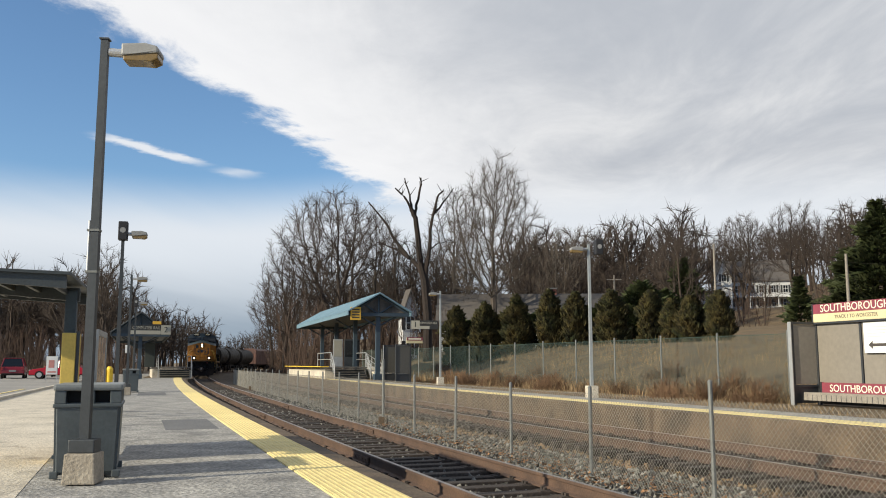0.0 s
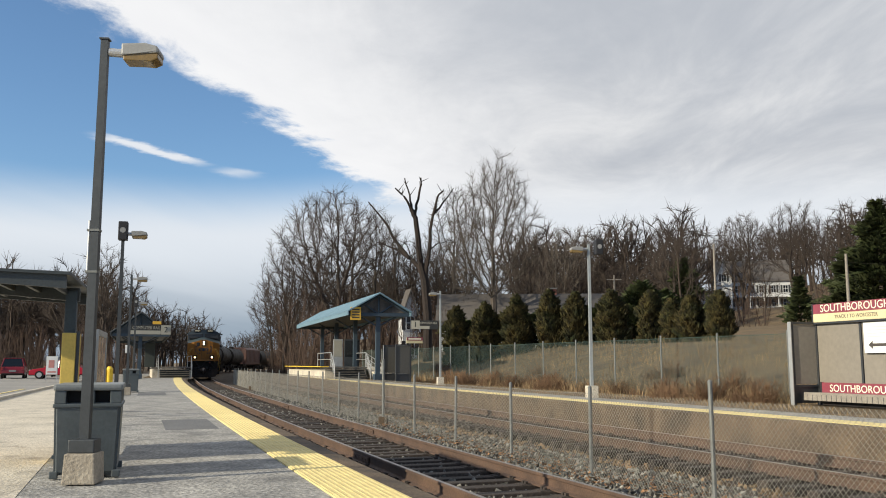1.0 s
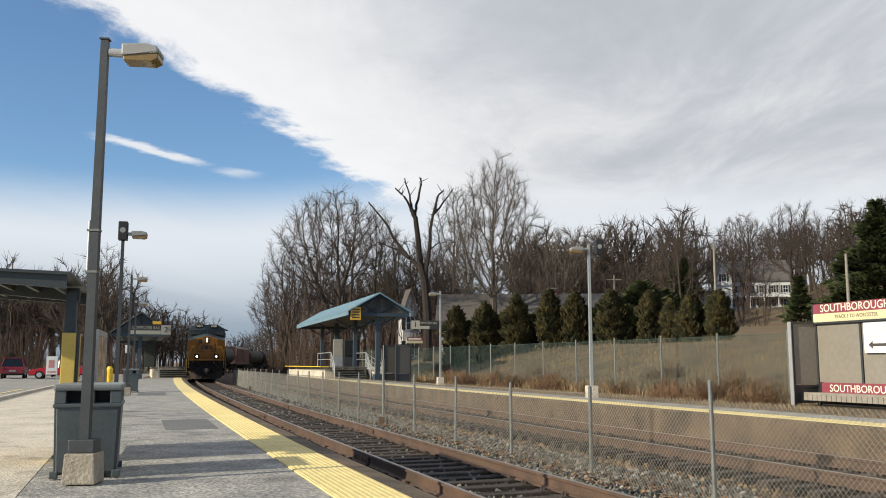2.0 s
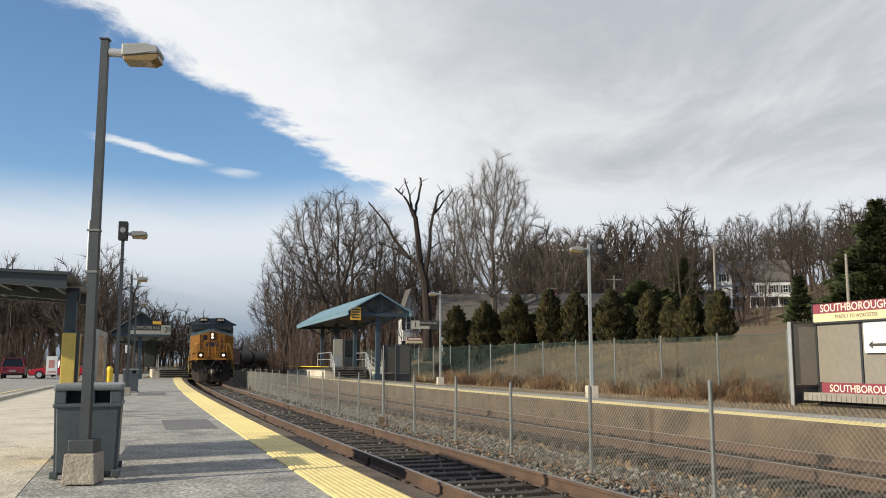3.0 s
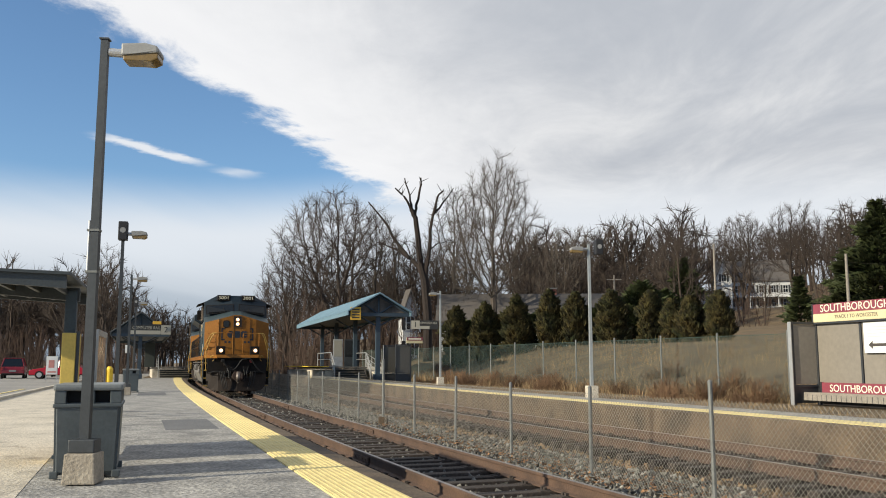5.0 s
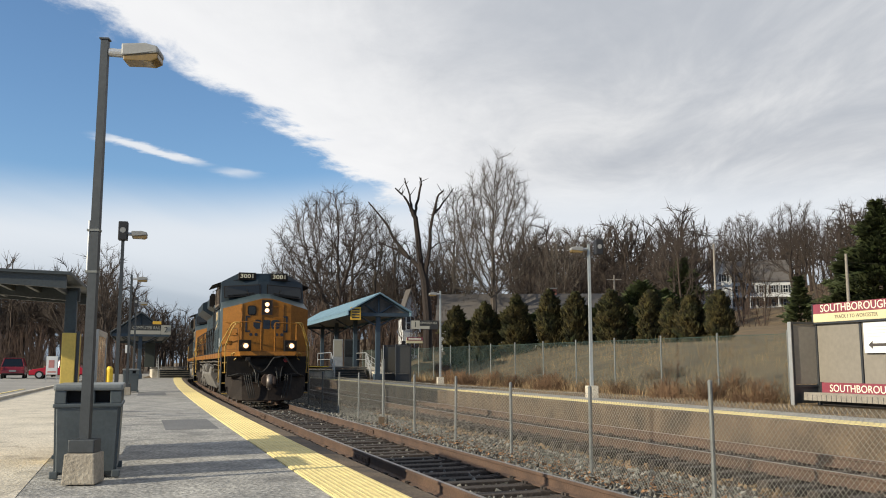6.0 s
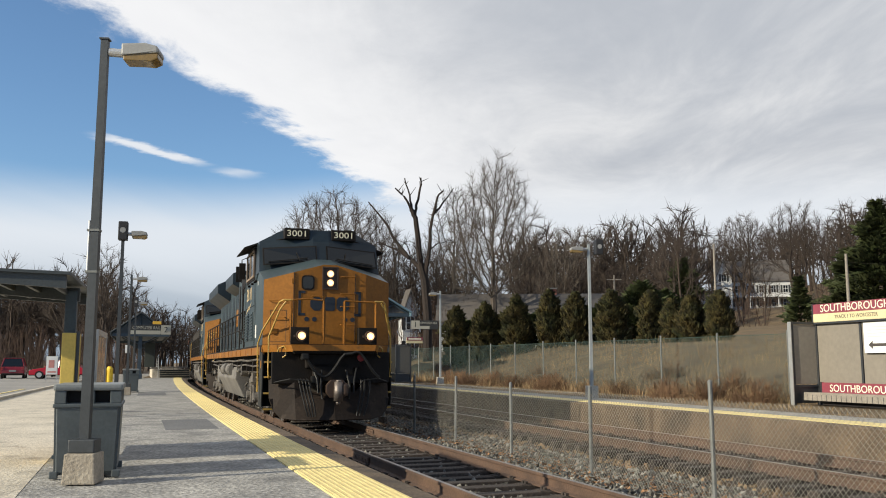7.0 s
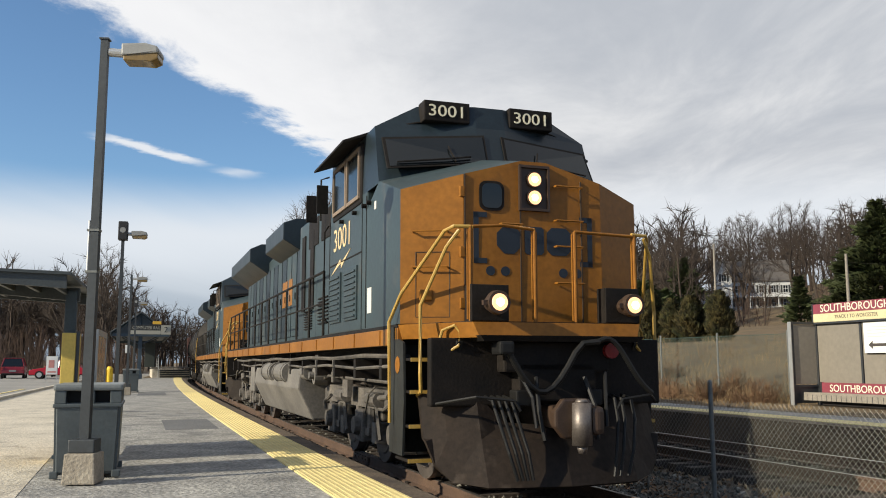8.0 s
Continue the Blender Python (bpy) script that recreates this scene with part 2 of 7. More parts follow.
def ground_z(x, y):
    u, v = uv_of(x, y)
    bed = -0.80
    left = -0.10 + 6.0 * smooth(60, 260, -u) + 3 * smooth(120, 400, v) * smooth(15, 60, -u)
    right = 0.10 + 2.3 * smooth(12.5, 25, u) + 3.4 * smooth(26, 72, u) + 6.5 * smooth(70, 115, u) + 10 * smooth(118, 165, u) + 10 * smooth(200, 500, u)
    near = smooth(80, 130, v)
    z = left + (bed - left) * smooth(-4.2 - 4 * near, -3.6 - 3 * near, u)
    z = z + (right - bed) * smooth(7.2 + 12 * near, 8.0 + 26 * near, u)
    if u > 14 or u < -30:
        z += 0.25 * noise.noise((x * 0.08, y * 0.08, 0.0))
    return z


def build_ground():
    us = [-2500, -1200, -600, -400, -300, -240, -200, -160, -130, -100, -80, -60, -45, -30, -20, -12, -9, -8, -7, -6, -5, -4.4, -4.2, -4, -3.8, -3.6, -3.2, -2, 0, 3, 6, 6.8, 7.2, 7.4, 7.6, 7.8, 8, 8.5, 9, 10, 11, 12]
    us += [12 + i * 1.5 for i in range(1, 20)] + [42 + i * 5 for i in range(1, 24)] + [170, 190, 220, 260, 320, 400, 600, 1200, 2500]
    vs = [-1500, -400, -150, -80] + [-50 + 5 * i for i in range(50)] + [220, 250, 300, 360, 450, 600, 900, 1500, 3000]
    bm = B()
    g = []
    for v in vs:
        g.append([])
        for u in us:
            x, y = xy_of(u, v)
            g[-1].append(bm.verts.new((x, y, ground_z(x, y))))
    for a, b in zip(g, g[1:]):
        for i in range(len(us) - 1):
            bm.faces.new((a[i], a[i + 1], b[i + 1], b[i]))
    m = mat("dry_grass", (0.150, 0.100, 0.047), 0.95, 0, 0.6, 0.6, 0.8, (0.058, 0.040, 0.020), fine=14.0)
    ob = part("ground", bm, m, smooth=True)
    tagged(ob, "dry winter grass and leaf litter over rising ground", "ground", kind="structure")


build_ground()


# ---- platforms, tracks, fences ----
CONC = mat("pale_concrete", (0.58, 0.52, 0.42), 0.85, 0, 0.5, 0.9, 0.7, (0.42, 0.375, 0.30), fine=30, dirt=((0.24, 0.21, 0.17), 1.3, 0.55))
ASPH = mat("worn_platform_asphalt", (0.345, 0.33, 0.30), 0.9, 0, 0.8, 1.6, 1.0, (0.175, 0.17, 0.16), fine=24, dirt=((0.115, 0.113, 0.11), 0.9, 0.55))
# darker asphalt colour that stands in for cast shadow on the platform
SHADE_ASPH = mat("shadow_toned_asphalt", (0.145, 0.145, 0.145), 0.9, 0, 0.4, 1.2, 0.8, (0.10, 0.10, 0.102), fine=28)
PATCHES = ((9.47, 12.42, -2.78, -3.70), (27.58, 31.10, -3.25, -4.29))
LOT = mat("parking_asphalt", (0.27, 0.255, 0.23), 0.9, 0, 0.2, 0.3, 0.4, (0.20, 0.19, 0.175), fine=50, dirt=((0.36, 0.33, 0.28), 0.5, 0.58))
KERB = mat("weathered_edge_concrete", (0.135, 0.095, 0.060), 0.9, 0, 0.5, 1.3, 0.6, (0.042, 0.030, 0.020), fine=30)
YEL = mat("yellow_tactile_paving", (0.72, 0.585, 0.25), 0.7, 0, 0.18, 2.5, 0.15, (0.60, 0.485, 0.21), fine=50, rnd=0.06, dirt=((0.40, 0.33, 0.17), 3.0, 0.66))
RAILM = mat("rusty_rail_side", (0.105, 0.062, 0.040), 0.8, 0.0, 0.35, 2.0, 0.3, (0.058, 0.035, 0.024), fine=40)
SHINE = mat("worn_rail_head", (0.30, 0.27, 0.245), 0.4, 0.8, 0.15, 4.0, 0.05)
TIE = mat("old_timber_tie", (0.062, 0.047, 0.037), 0.9, 0, 0.4, 3.0, 0.7, (0.030, 0.023, 0.019), (1, 8, 1), 24, rnd=0.35)
BALLAST = islands(mat("ballast_stone", (0.195, 0.188, 0.165), 0.9, 0, 0.3, 5.0, 0.3, (0.066, 0.062, 0.052)), 0.75)
RUSTB = islands(mat("rust_stained_ballast", (0.205, 0.140, 0.078), 0.9, 0, 0.3, 5.0, 0.3, (0.095, 0.062, 0.036)), 0.65)
BEDM = mat("ballast_bed", (0.088, 0.062, 0.038), 0.95, 0, 0.5, 0.8, 0.9, (0.040, 0.029, 0.020), fine=26)
LEAF = islands(mat("dead_brown_leaf", (0.21, 0.115, 0.055), 0.8, 0, 0.3, 8.0, 0.0, (0.11, 0.058, 0.028)), 0.6)
GALV = mat("galvanised_steel", (0.19, 0.195, 0.185), 0.55, 0.4, 0.25, 8.0, 0.08, (0.13, 0.135, 0.13))
WIRE = mat("dull_chain_link_wire", (0.24, 0.225, 0.19), 0.6, 0.2, 0.2, 5.0, 0.0)
GREENW = mat("green_coated_wire", (0.034, 0.068, 0.056), 0.6, 0.0, 0.2, 5.0, 0.0)


def strip(name, profile, s0, s1, m, label, category, step=3.0):
    bm = B()
    sweep(bm, profile, s0, s1, step)
    return tagged(part(name, bm, m), label, category, kind="structure")


platform = strip("platform", [(-1.90, -0.9), (-1.90, -0.012), (-5.2, -0.012), (-5.2, -0.9)], -30, 71.5, ASPH, "worn grey asphalt platform beside the track", "platform")
strip("platform_edge", [(-1.66, -0.95), (-1.66, -0.05), (-1.70, -0.02), (-1.96, -0.004), (-1.96, -0.95)], -30, 71.5, KERB, "weathered stained concrete platform edge", "platform edge")
strip("pavement", [(-5.2, -0.9), (-5.2, -0.008), (-8.4, -0.008), (-8.46, -0.03), (-8.46, -0.9)], -30, 40, CONC, "pale stained concrete pavement beside the platform", "pavement")
strip("parking_lot", [(-5.2, -0.9), (-5.2, -0.045), (-34, -0.045), (-34, -0.9)], 10, 110, LOT, "faded asphalt car park with pale wear", "car park").location.z = -0.012
strip("road", [(-8.46, -0.9), (-8.46, -0.09), (-34, -0.09), (-34, -0.9)], -40, 10, LOT, "faded asphalt car park surface", "road")
strip("parking_line", [(-9.6, -0.08), (-9.6, -0.040), (-9.75, -0.040), (-9.75, -0.08)], 10, 40, YEL, "faded yellow painted line on the asphalt", "road marking")
strip("kerb", [(-8.40, -0.5), (-8.40, 0.075), (-8.42, 0.09), (-8.56, 0.09), (-8.58, 0.075), (-8.58, -0.5)], 14.5, 62, CONC, "pale concrete kerb of the car park", "kerb")

# two shadows laid on the platform as thin dark strips
for k, (s0, s1, o0, o1) in enumerate(PATCHES):
    strip("asphalt_patch", [(o0, -0.05), (o0, -0.008), (o1, -0.008), (o1, -0.05)], s0, s1, SHADE_ASPH, "darker asphalt rectangle painted as a cast shadow on the platform", "platform patch")

# tactile paving, tile by tile
def tile_mesh(domes=True):
    bm = B()
    h = 0.3045
    box(bm, -h, h, -h, h, -0.03, 0.004)
    for i in range(10 if domes else 0):
        for j in range(10):
            x, y = (i - 4.5) * 0.0605, (j - 4.5) * 0.0605
            a = [bm.verts.new((x + 0.018 * math.cos(k * math.pi / 3), y + 0.018 * math.sin(k * math.pi / 3), 0.004)) for k in range(6)]
            b = [bm.verts.new((x + 0.010 * math.cos(k * math.pi / 3), y + 0.010 * math.sin(k * math.pi / 3), 0.010)) for k in range(6)]
            for k in range(6):
                bm.faces.new((a[k], a[(k + 1) % 6], b[(k + 1) % 6], b[k]))
            bm.faces.new(b)
    return mesh("tactile_tile", bm, YEL)


def tactile(name, off, s0, s1, label, z=0.0):
    root = thing(name, Matrix(), label, "tactile paving", kind="structure")
    me, flat = tile_mesh(), tile_mesh(False)
    s = s0
    while s < s1:
        piece("tactile_tile", me if z == 0 and s < 30 else flat, root, at_line(s, off, z + random.uniform(-0.001, 0.001)))
        s += 0.6125
    return root


# the far platform, a little out of line with the near one
FOFF = 6.95
FZ = 0.15
strip("platform_far", [(FOFF + 0.05, -0.95), (FOFF + 0.05, FZ - 0.012), (8.7, FZ - 0.012), (8.7, -0.95)], -20, 62, ASPH, "grey asphalt far platform", "platform")
strip("platform_far_edge", [(FOFF - 0.24, -0.95), (FOFF - 0.24, FZ - 0.03), (FOFF - 0.20, FZ - 0.006), (FOFF + 0.05, FZ - 0.006), (FOFF + 0.05, -0.95)], -20, 90, KERB, "weathered stone edge of the far platform", "platform edge")


def rail_profile(o, z):
    return [(o - 0.07, z - 0.17), (o - 0.07, z - 0.155), (o - 0.012, z - 0.135), (o - 0.012, z - 0.045), (o - 0.036, z - 0.035), (o - 0.036, z - 0.006), (o - 0.028, z),
            (o + 0.028, z), (o + 0.036, z - 0.006), (o + 0.036, z - 0.035), (o + 0.012, z - 0.045), (o + 0.012, z - 0.135), (o + 0.07, z - 0.155), (o + 0.07, z - 0.17)]


def rails(name, off, s0, s1, label):
    root = thing(name, Matrix(), label, "railway track", kind="structure")
    for side in (-1, 1):
        o = off + side * 0.7525
        bm = B()
        sweep(bm, rail_profile(o, RAIL), s0, s1, 4.0)
        r = part("rail", bm, RAILM, root)
        bm = B()
        sweep(bm, [(o - 0.027, RAIL - 0.002), (o - 0.024, RAIL + 0.0015), (o + 0.024, RAIL + 0.0015), (o + 0.027, RAIL - 0.002)], s0, s1, 4.0)
        part("running_surface", bm, SHINE, r, "wheel-polished steel top")
        # joint bars every rail length
        s = s0 + (3.1 if side < 0 else 8.6)
        while s < min(s1, 80):
            bm = B()
            for q in (-1, 1):
                box(bm, q * 0.014, q * 0.046, -0.45, 0.45, -0.135, -0.048, 0.006)
                for k in range(4):
                    rod(bm, (q * 0.04, -0.33 + 0.22 * k, -0.09), (q * 0.06, -0.33 + 0.22 * k, -0.09), 0.018, n=6)
            part("joint_bar", bm, RAILM, root).matrix_basis = at_line(s, o, RAIL)
            s += 11.9
    return root


track_near = rails("track_near", 0.0, -20, 390, "rusty steel rails spiked to dark timber ties")
track_far = rails("track_far", FAR, -18, 200, "rusty steel rails of the far track on timber ties")


def tie_mesh():
    bm = B()
    box(bm, -1.3, 1.3, -0.115, 0.115, -0.35, -0.175, 0.012)
    for q in (-0.7525, 0.7525):
        box(bm, q - 0.19, q + 0.19, -0.1, 0.1, -0.178, -0.166)
        for sx in (-0.1, 0.1):
            box(bm, q + sx - 0.02, q + sx + 0.02, -0.06, -0.02, -0.17, -0.135)
            box(bm, q + sx - 0.02, q + sx + 0.02, 0.02, 0.06, -0.17, -0.135)
    return mesh("tie", bm, TIE)


def ties(root, off, s0, s1):
    me = tie_mesh()
    s = s0
    while s < s1:
        piece("tie", me, root, at_line(s + random.uniform(-0.03, 0.03), off + random.uniform(-0.04, 0.04), RAIL + random.uniform(-0.012, 0.008), random.uniform(-1.2, 1.2)))
        s += 0.53


def bed():
    bm = B()
    prof = [(-2.3, -0.9), (-1.75, -0.62), (-1.2, -0.49), (0, -0.475), (1.2, -0.49), (2.2, -0.60), (2.55, -0.62), (3.1, -0.60), (FAR - 1.3, -0.55), (FAR, -0.53), (FAR + 1.3, -0.55), (FOFF - 0.2, -0.66), (FOFF + 0.3, -0.9)]
    sweep(bm, prof, -30, 390, 3.0, closed=False)
    tagged(part("ballast_bed", bm, BEDM, smooth=True), "crushed stone ballast bed under both tracks", "ballast", kind="structure")
    # loose stones, joined
    rng = random.Random(4)
    shapes = []
    for k in range(6):
        b2 = B()
        pts = [Vector((rng.gauss(0, 1), rng.gauss(0, 1), rng.gauss(0, 1))).normalized() * rng.uniform(0.75, 1.1) for _ in range(8)]
        hull(b2, [(p.x, p.y * rng.uniform(.7, 1), p.z * 0.7) for p in pts])
        bmesh.ops.triangulate(b2, faces=b2.faces)
        b2.verts.ensure_lookup_table()
        b2.verts.index_update()
        used = {v for f in b2.faces for v in f.verts}
        idx = {v: i for i, v in enumerate([v for v in b2.verts if v in used])}
        shapes.append(([v.co.copy() for v in idx], [[idx[v] for v in f.verts] for f in b2.faces]))
        b2.free()

    def height(o):
        for (a, za), (b, zb) in zip(prof, prof[1:]):
            if a <= o <= b:
                return za + (zb - za) * (o - a) / (b - a)
        return -0.6

    def stone(s, o, size):
        verts, faces = piles[o > 3.45 + 0.4 * noise.noise((s * 0.6, o, 2.0))]
        p = tw(s, o, height(o) + size * 0.25)
        vs, fs = shapes[rng.randrange(6)]
        q = Euler((rng.uniform(0, 6), rng.uniform(0, 6), rng.uniform(0, 6))).to_matrix() * size
        k = len(verts)
        verts.extend([tuple(p + q @ v) for v in vs])
        faces.extend([[k + i for i in f] for f in fs])
    piles = {False: ([], []), True: ([], [])}
    for i in range(30000):
        f = rng.random()
        s = -4 + 52 * f ** 1.7
        o = rng.uniform(-1.7, 6.6) if rng.random() < 0.72 else rng.uniform(0.9, 3.6)
        stone(s, o, rng.uniform(0.024, 0.060) * (1 + s / 60))
    for far, m, label in ((False, BALLAST, "loose grey crushed ballast stones"), (True, RUSTB, "rust-stained ballast stones round the far track")):
        me = bpy.data.meshes.new("loose_ballast")
        me.from_pydata(piles[far][0], [], piles[far][1])
        me.materials.append(m)
        tagged(new("loose_ballast", me), label, "ballast", kind="stuff")


bed()


def fallen_leaves():
    """Curled brown leaves caught among the stones."""
    rng = random.Random(23)
    V, F = [], []
    for i in range(3200):
        s = -4 + 22 * rng.random() ** 1.4
        o = rng.choice((rng.gauss(2.4, 0.35), rng.uniform(0.9, 6.4)))
        p = tw(s, o, -0.56 + rng.uniform(0.0, 0.04) + (0.04 if o < 1.4 else 0.0))
        q = Euler((rng.uniform(-0.6, 0.6), rng.uniform(-0.6, 0.6), rng.uniform(0, 6.28))).to_matrix() * rng.uniform(0.02, 0.045)
        k = len(V)
        V.extend([tuple(p + q @ Vector(v)) for v in ((-1, 0, 0.3), (0, -0.6, 0), (1.2, 0, 0.35), (0, 0.6, 0))])
        F.extend([(k, k + 1, k + 3), (k + 1, k + 2, k + 3)])
    me = bpy.data.meshes.new("fallen_leaves")
    me.from_pydata(V, [], F)
    me.materials.append(LEAF)
    tagged(new("fallen_leaves", me), "curled brown dead leaves among the ballast", "leaves", kind="stuff")


fallen_leaves()


# ---- chain-link fences ----
def wires(bm, pts, h0, h1, pitch, r):
    """Crossed diagonal wires between two heights along a run of ground points."""
    run = [0.0]
    for a, b in zip(pts, pts[1:]):
        run.append(run[-1] + (b - a).length)

    def at(d):
        d = max(0.0, min(run[-1] - 1e-4, d))
        for i in range(len(run) - 1):
            if run[i + 1] >= d:
                return pts[i].lerp(pts[i + 1], (d - run[i]) / (run[i + 1] - run[i])), (pts[i + 1] - pts[i]).normalized()
        return pts[-1], (pts[-1] - pts[-2]).normalized()
    rise = h1 - h0
    d = -rise
    while d < run[-1]:
        for sgn in (1, -1):
            a, b = (d, d + rise) if sgn > 0 else (d + rise, d)
            if max(a, b) < 0 or min(a, b) > run[-1]:
                continue
            p, n0 = at(a)
            q, _ = at(b)
            za, zb = h0, h1
            if a < 0: za = h0 + (0 - a)
            if b < 0: zb = h0 + (a - 0)
            if a > run[-1]: za = h0 + (a - run[-1])
            if b > run[-1]: zb = h0 + (run[-1] - a)
            n = Vector((-n0.y, n0.x, 0)) * (r * sgn)
            p = p + Vector((0, 0, za)) + n
            q = q + Vector((0, 0, zb)) + n
            w = (q - p).normalized()
            s1 = w.cross(n.normalized()) * r
            s2 = n.normalized() * r
            ra = [bm.verts.new(p + s1), bm.verts.new(p - s1 * .5 + s2), bm.verts.new(p - s1 * .5 - s2)]
            rb = [bm.verts.new(q + s1), bm.verts.new(q - s1 * .5 + s2), bm.verts.new(q - s1 * .5 - s2)]
            for k in range(3):
                bm.faces.new((ra[k], ra[(k + 1) % 3], rb[(k + 1) % 3], rb[k]))
        d += pitch


def middle_fence():
    root = thing("chain_link_fence", Matrix(), "low galvanised chain-link fence between the two tracks", "fence")
    step = 3.09
    for i in range(-3, 24):
        s = 2.3 + i * step
        z1 = 0.86 - 0.0012 * s + (0.06 if i == 0 else -0.08 if i in (1, 2) else 0.0) + (0.42 if i == 5 else 0)
        p = tw(s, 2.5)
        bm = B()
        r = 0.03 if i != 5 else 0.04
        lean = random.uniform(-0.02, 0.02)
        rod(bm, (0, 0, -0.66), (lean, 0, z1), r, n=10)
        rod(bm, (lean, 0, z1), (lean, 0, z1 + 0.03), r * 1.15, r * 0.5, n=10)
        ob = part("post", bm, GALV, root, smooth=False)
        ob.location = p
        if i in (5, 17):
            bm = B()
            box(bm, -0.13, 0.13, -0.13, 0.13, -0.62, -0.36, 0.02)
            part("footing", bm, KERB, root, "small concrete footing").location = p
    for i in range(-3, 23):
        s = 2.3 + i * step
        pts = [tw(s + step * k / 4, 2.5, 0) for k in range(5)]
        bm = B()
        near = i < 9
        wires(bm, pts, -0.60, 0.70 - 0.0012 * s, 0.075 if near else 0.12, 0.0021 if near else 0.0036)
        part("wire_mesh", bm, WIRE, root)
        bm = B()
        for z in ((0.69, -0.58) if i > 0 else (-0.58,)):
            pipe(bm, [p + Vector((0, 0, z - 0.0012 * s - 0.012 * math.sin(math.pi * k / 4))) for k, p in enumerate(pts)], 0.003, 4)
        part("tension_wire", bm, WIRE, root)


middle_fence()


# ---- locomotive ----
BLUE = mat("dark_blue_loco_paint", (0.011, 0.020, 0.026), 0.42, 0, 0.3, 1.3, 0.05, (0.008, 0.014, 0.018), fine=18, dirt=((0.035, 0.04, 0.042), 1.1, 0.62))
GREYB = mat("weathered_blue_grey_paint", (0.034, 0.055, 0.060), 0.45, 0, 0.3, 0.8, 0.05, (0.025, 0.037, 0.042), fine=14, dirt=((0.070, 0.071, 0.064), 1.4, 0.58))
GOLD = mat("weathered_gold_paint", (0.27, 0.110, 0.0155), 0.42, 0, 0.2, 1.5, 0.06, (0.20, 0.079, 0.0115), fine=16, spec=0.25, dirt=((0.12, 0.055, 0.016), 1.6, 0.60))
YELL = mat("yellow_handrail_paint", (0.43, 0.27, 0.060), 0.45, 0, 0.15, 4.0, 0.03)
BLACK = mat("sooty_black_iron", (0.0075, 0.0065, 0.006), 0.7, 0, 0.35, 2.5, 0.25, (0.016, 0.012, 0.0095), fine=30, spec=0.2)
GREYU = mat("dusty_underframe", (0.135, 0.118, 0.100), 0.8, 0, 0.5, 2.0, 0.3, (0.035, 0.031, 0.027), fine=25)
TANKM = mat("dusty_tank_grey", (0.165, 0.152, 0.136), 0.75, 0, 0.3, 1.2, 0.15, (0.095, 0.087, 0.078), fine=20)
DARKGL = mat("dark_cab_glass", (0.010, 0.012, 0.013), 0.10, 0, 0.1, 3.0, 0.0, spec=0.5)
STEELW = mat("bare_wheel_steel", (0.20, 0.17, 0.15), 0.5, 0.7, 0.25, 4.0, 0.1)
DECAL = mat("dark_blue_lettering", (0.012, 0.019, 0.030), 0.5, 0, 0.15, 3.0, 0.0)
CREAM = mat("cream_lettering", (0.80, 0.74, 0.55), 0.5, 0, 0.1, 3.0, 0.0)
HOSE = mat("black_rubber_hose", (0.010, 0.0095, 0.009), 0.55, 0, 0.2, 4.0, 0.0, spec=0.3)
LAMP = glow("lit_headlamp", (1.0, 0.55, 0.27), 1.7)
BULB = glow("lit_lamp_filament", (1.0, 0.76, 0.46), 110.0)
LAMPW2 = mat("white_reflector", (0.65, 0.63, 0.58), 0.5, 0, 0.1, 4.0, 0.0)
STEPG = mat("grimy_grey_plate", (0.026, 0.028, 0.027), 0.65, 0, 0.3, 2.0, 0.1, (0.014, 0.014, 0.013), spec=0.25)
SEAM = mat("grimy_seam", (0.045, 0.024, 0.010), 0.7, 0, 0.3, 5.0, 0.0)
CANB = mat("brown_lamp_can", (0.055, 0.032, 0.020), 0.5, 0.1, 0.3, 6.0, 0.05)
SASH = mat("tan_window_sash", (0.23, 0.17, 0.12), 0.6, 0, 0.2, 5.0, 0.0)
MAROON = mat("red_marker", (0.25, 0.02, 0.02), 0.4, 0, 0.2, 4.0, 0.0)
REDBR = mat("rusty_red_car_paint", (0.16, 0.075, 0.055), 0.7, 0, 0.3, 1.0, 0.1, (0.09, 0.05, 0.04))
TCAR = mat("black_tank_car_paint", (0.016, 0.015, 0.0145), 0.65, 0, 0.3, 1.0, 0.05, (0.032, 0.026, 0.021), spec=0.2)
HOPPER = mat("faded_grey_hopper_paint", (0.23, 0.22, 0.21), 0.65, 0, 0.25, 0.8, 0.08, (0.15, 0.13, 0.12))

# local space: y forward, z up from the rail, x to the engineer's right; 0 at the ditch lights


def loop_solid(bm, lower, upper):
    """A closed band between two outlines, capped."""
    a = [bm.verts.new(p) for p in lower]
    b = [bm.verts.new(p) for p in upper]
    k = len(a)
    for i in range(k):
        bm.faces.new((a[i], a[(i + 1) % k], b[(i + 1) % k], b[i]))
    bm.faces.new(a[::-1])
    bm.faces.new(b)


def sym(pts):
    """Closes a half outline (x >= 0, from front to rear) by its mirror."""
    return pts + [(-x, y, z) for x, y, z in reversed(pts) if abs(x) > 1e-6]


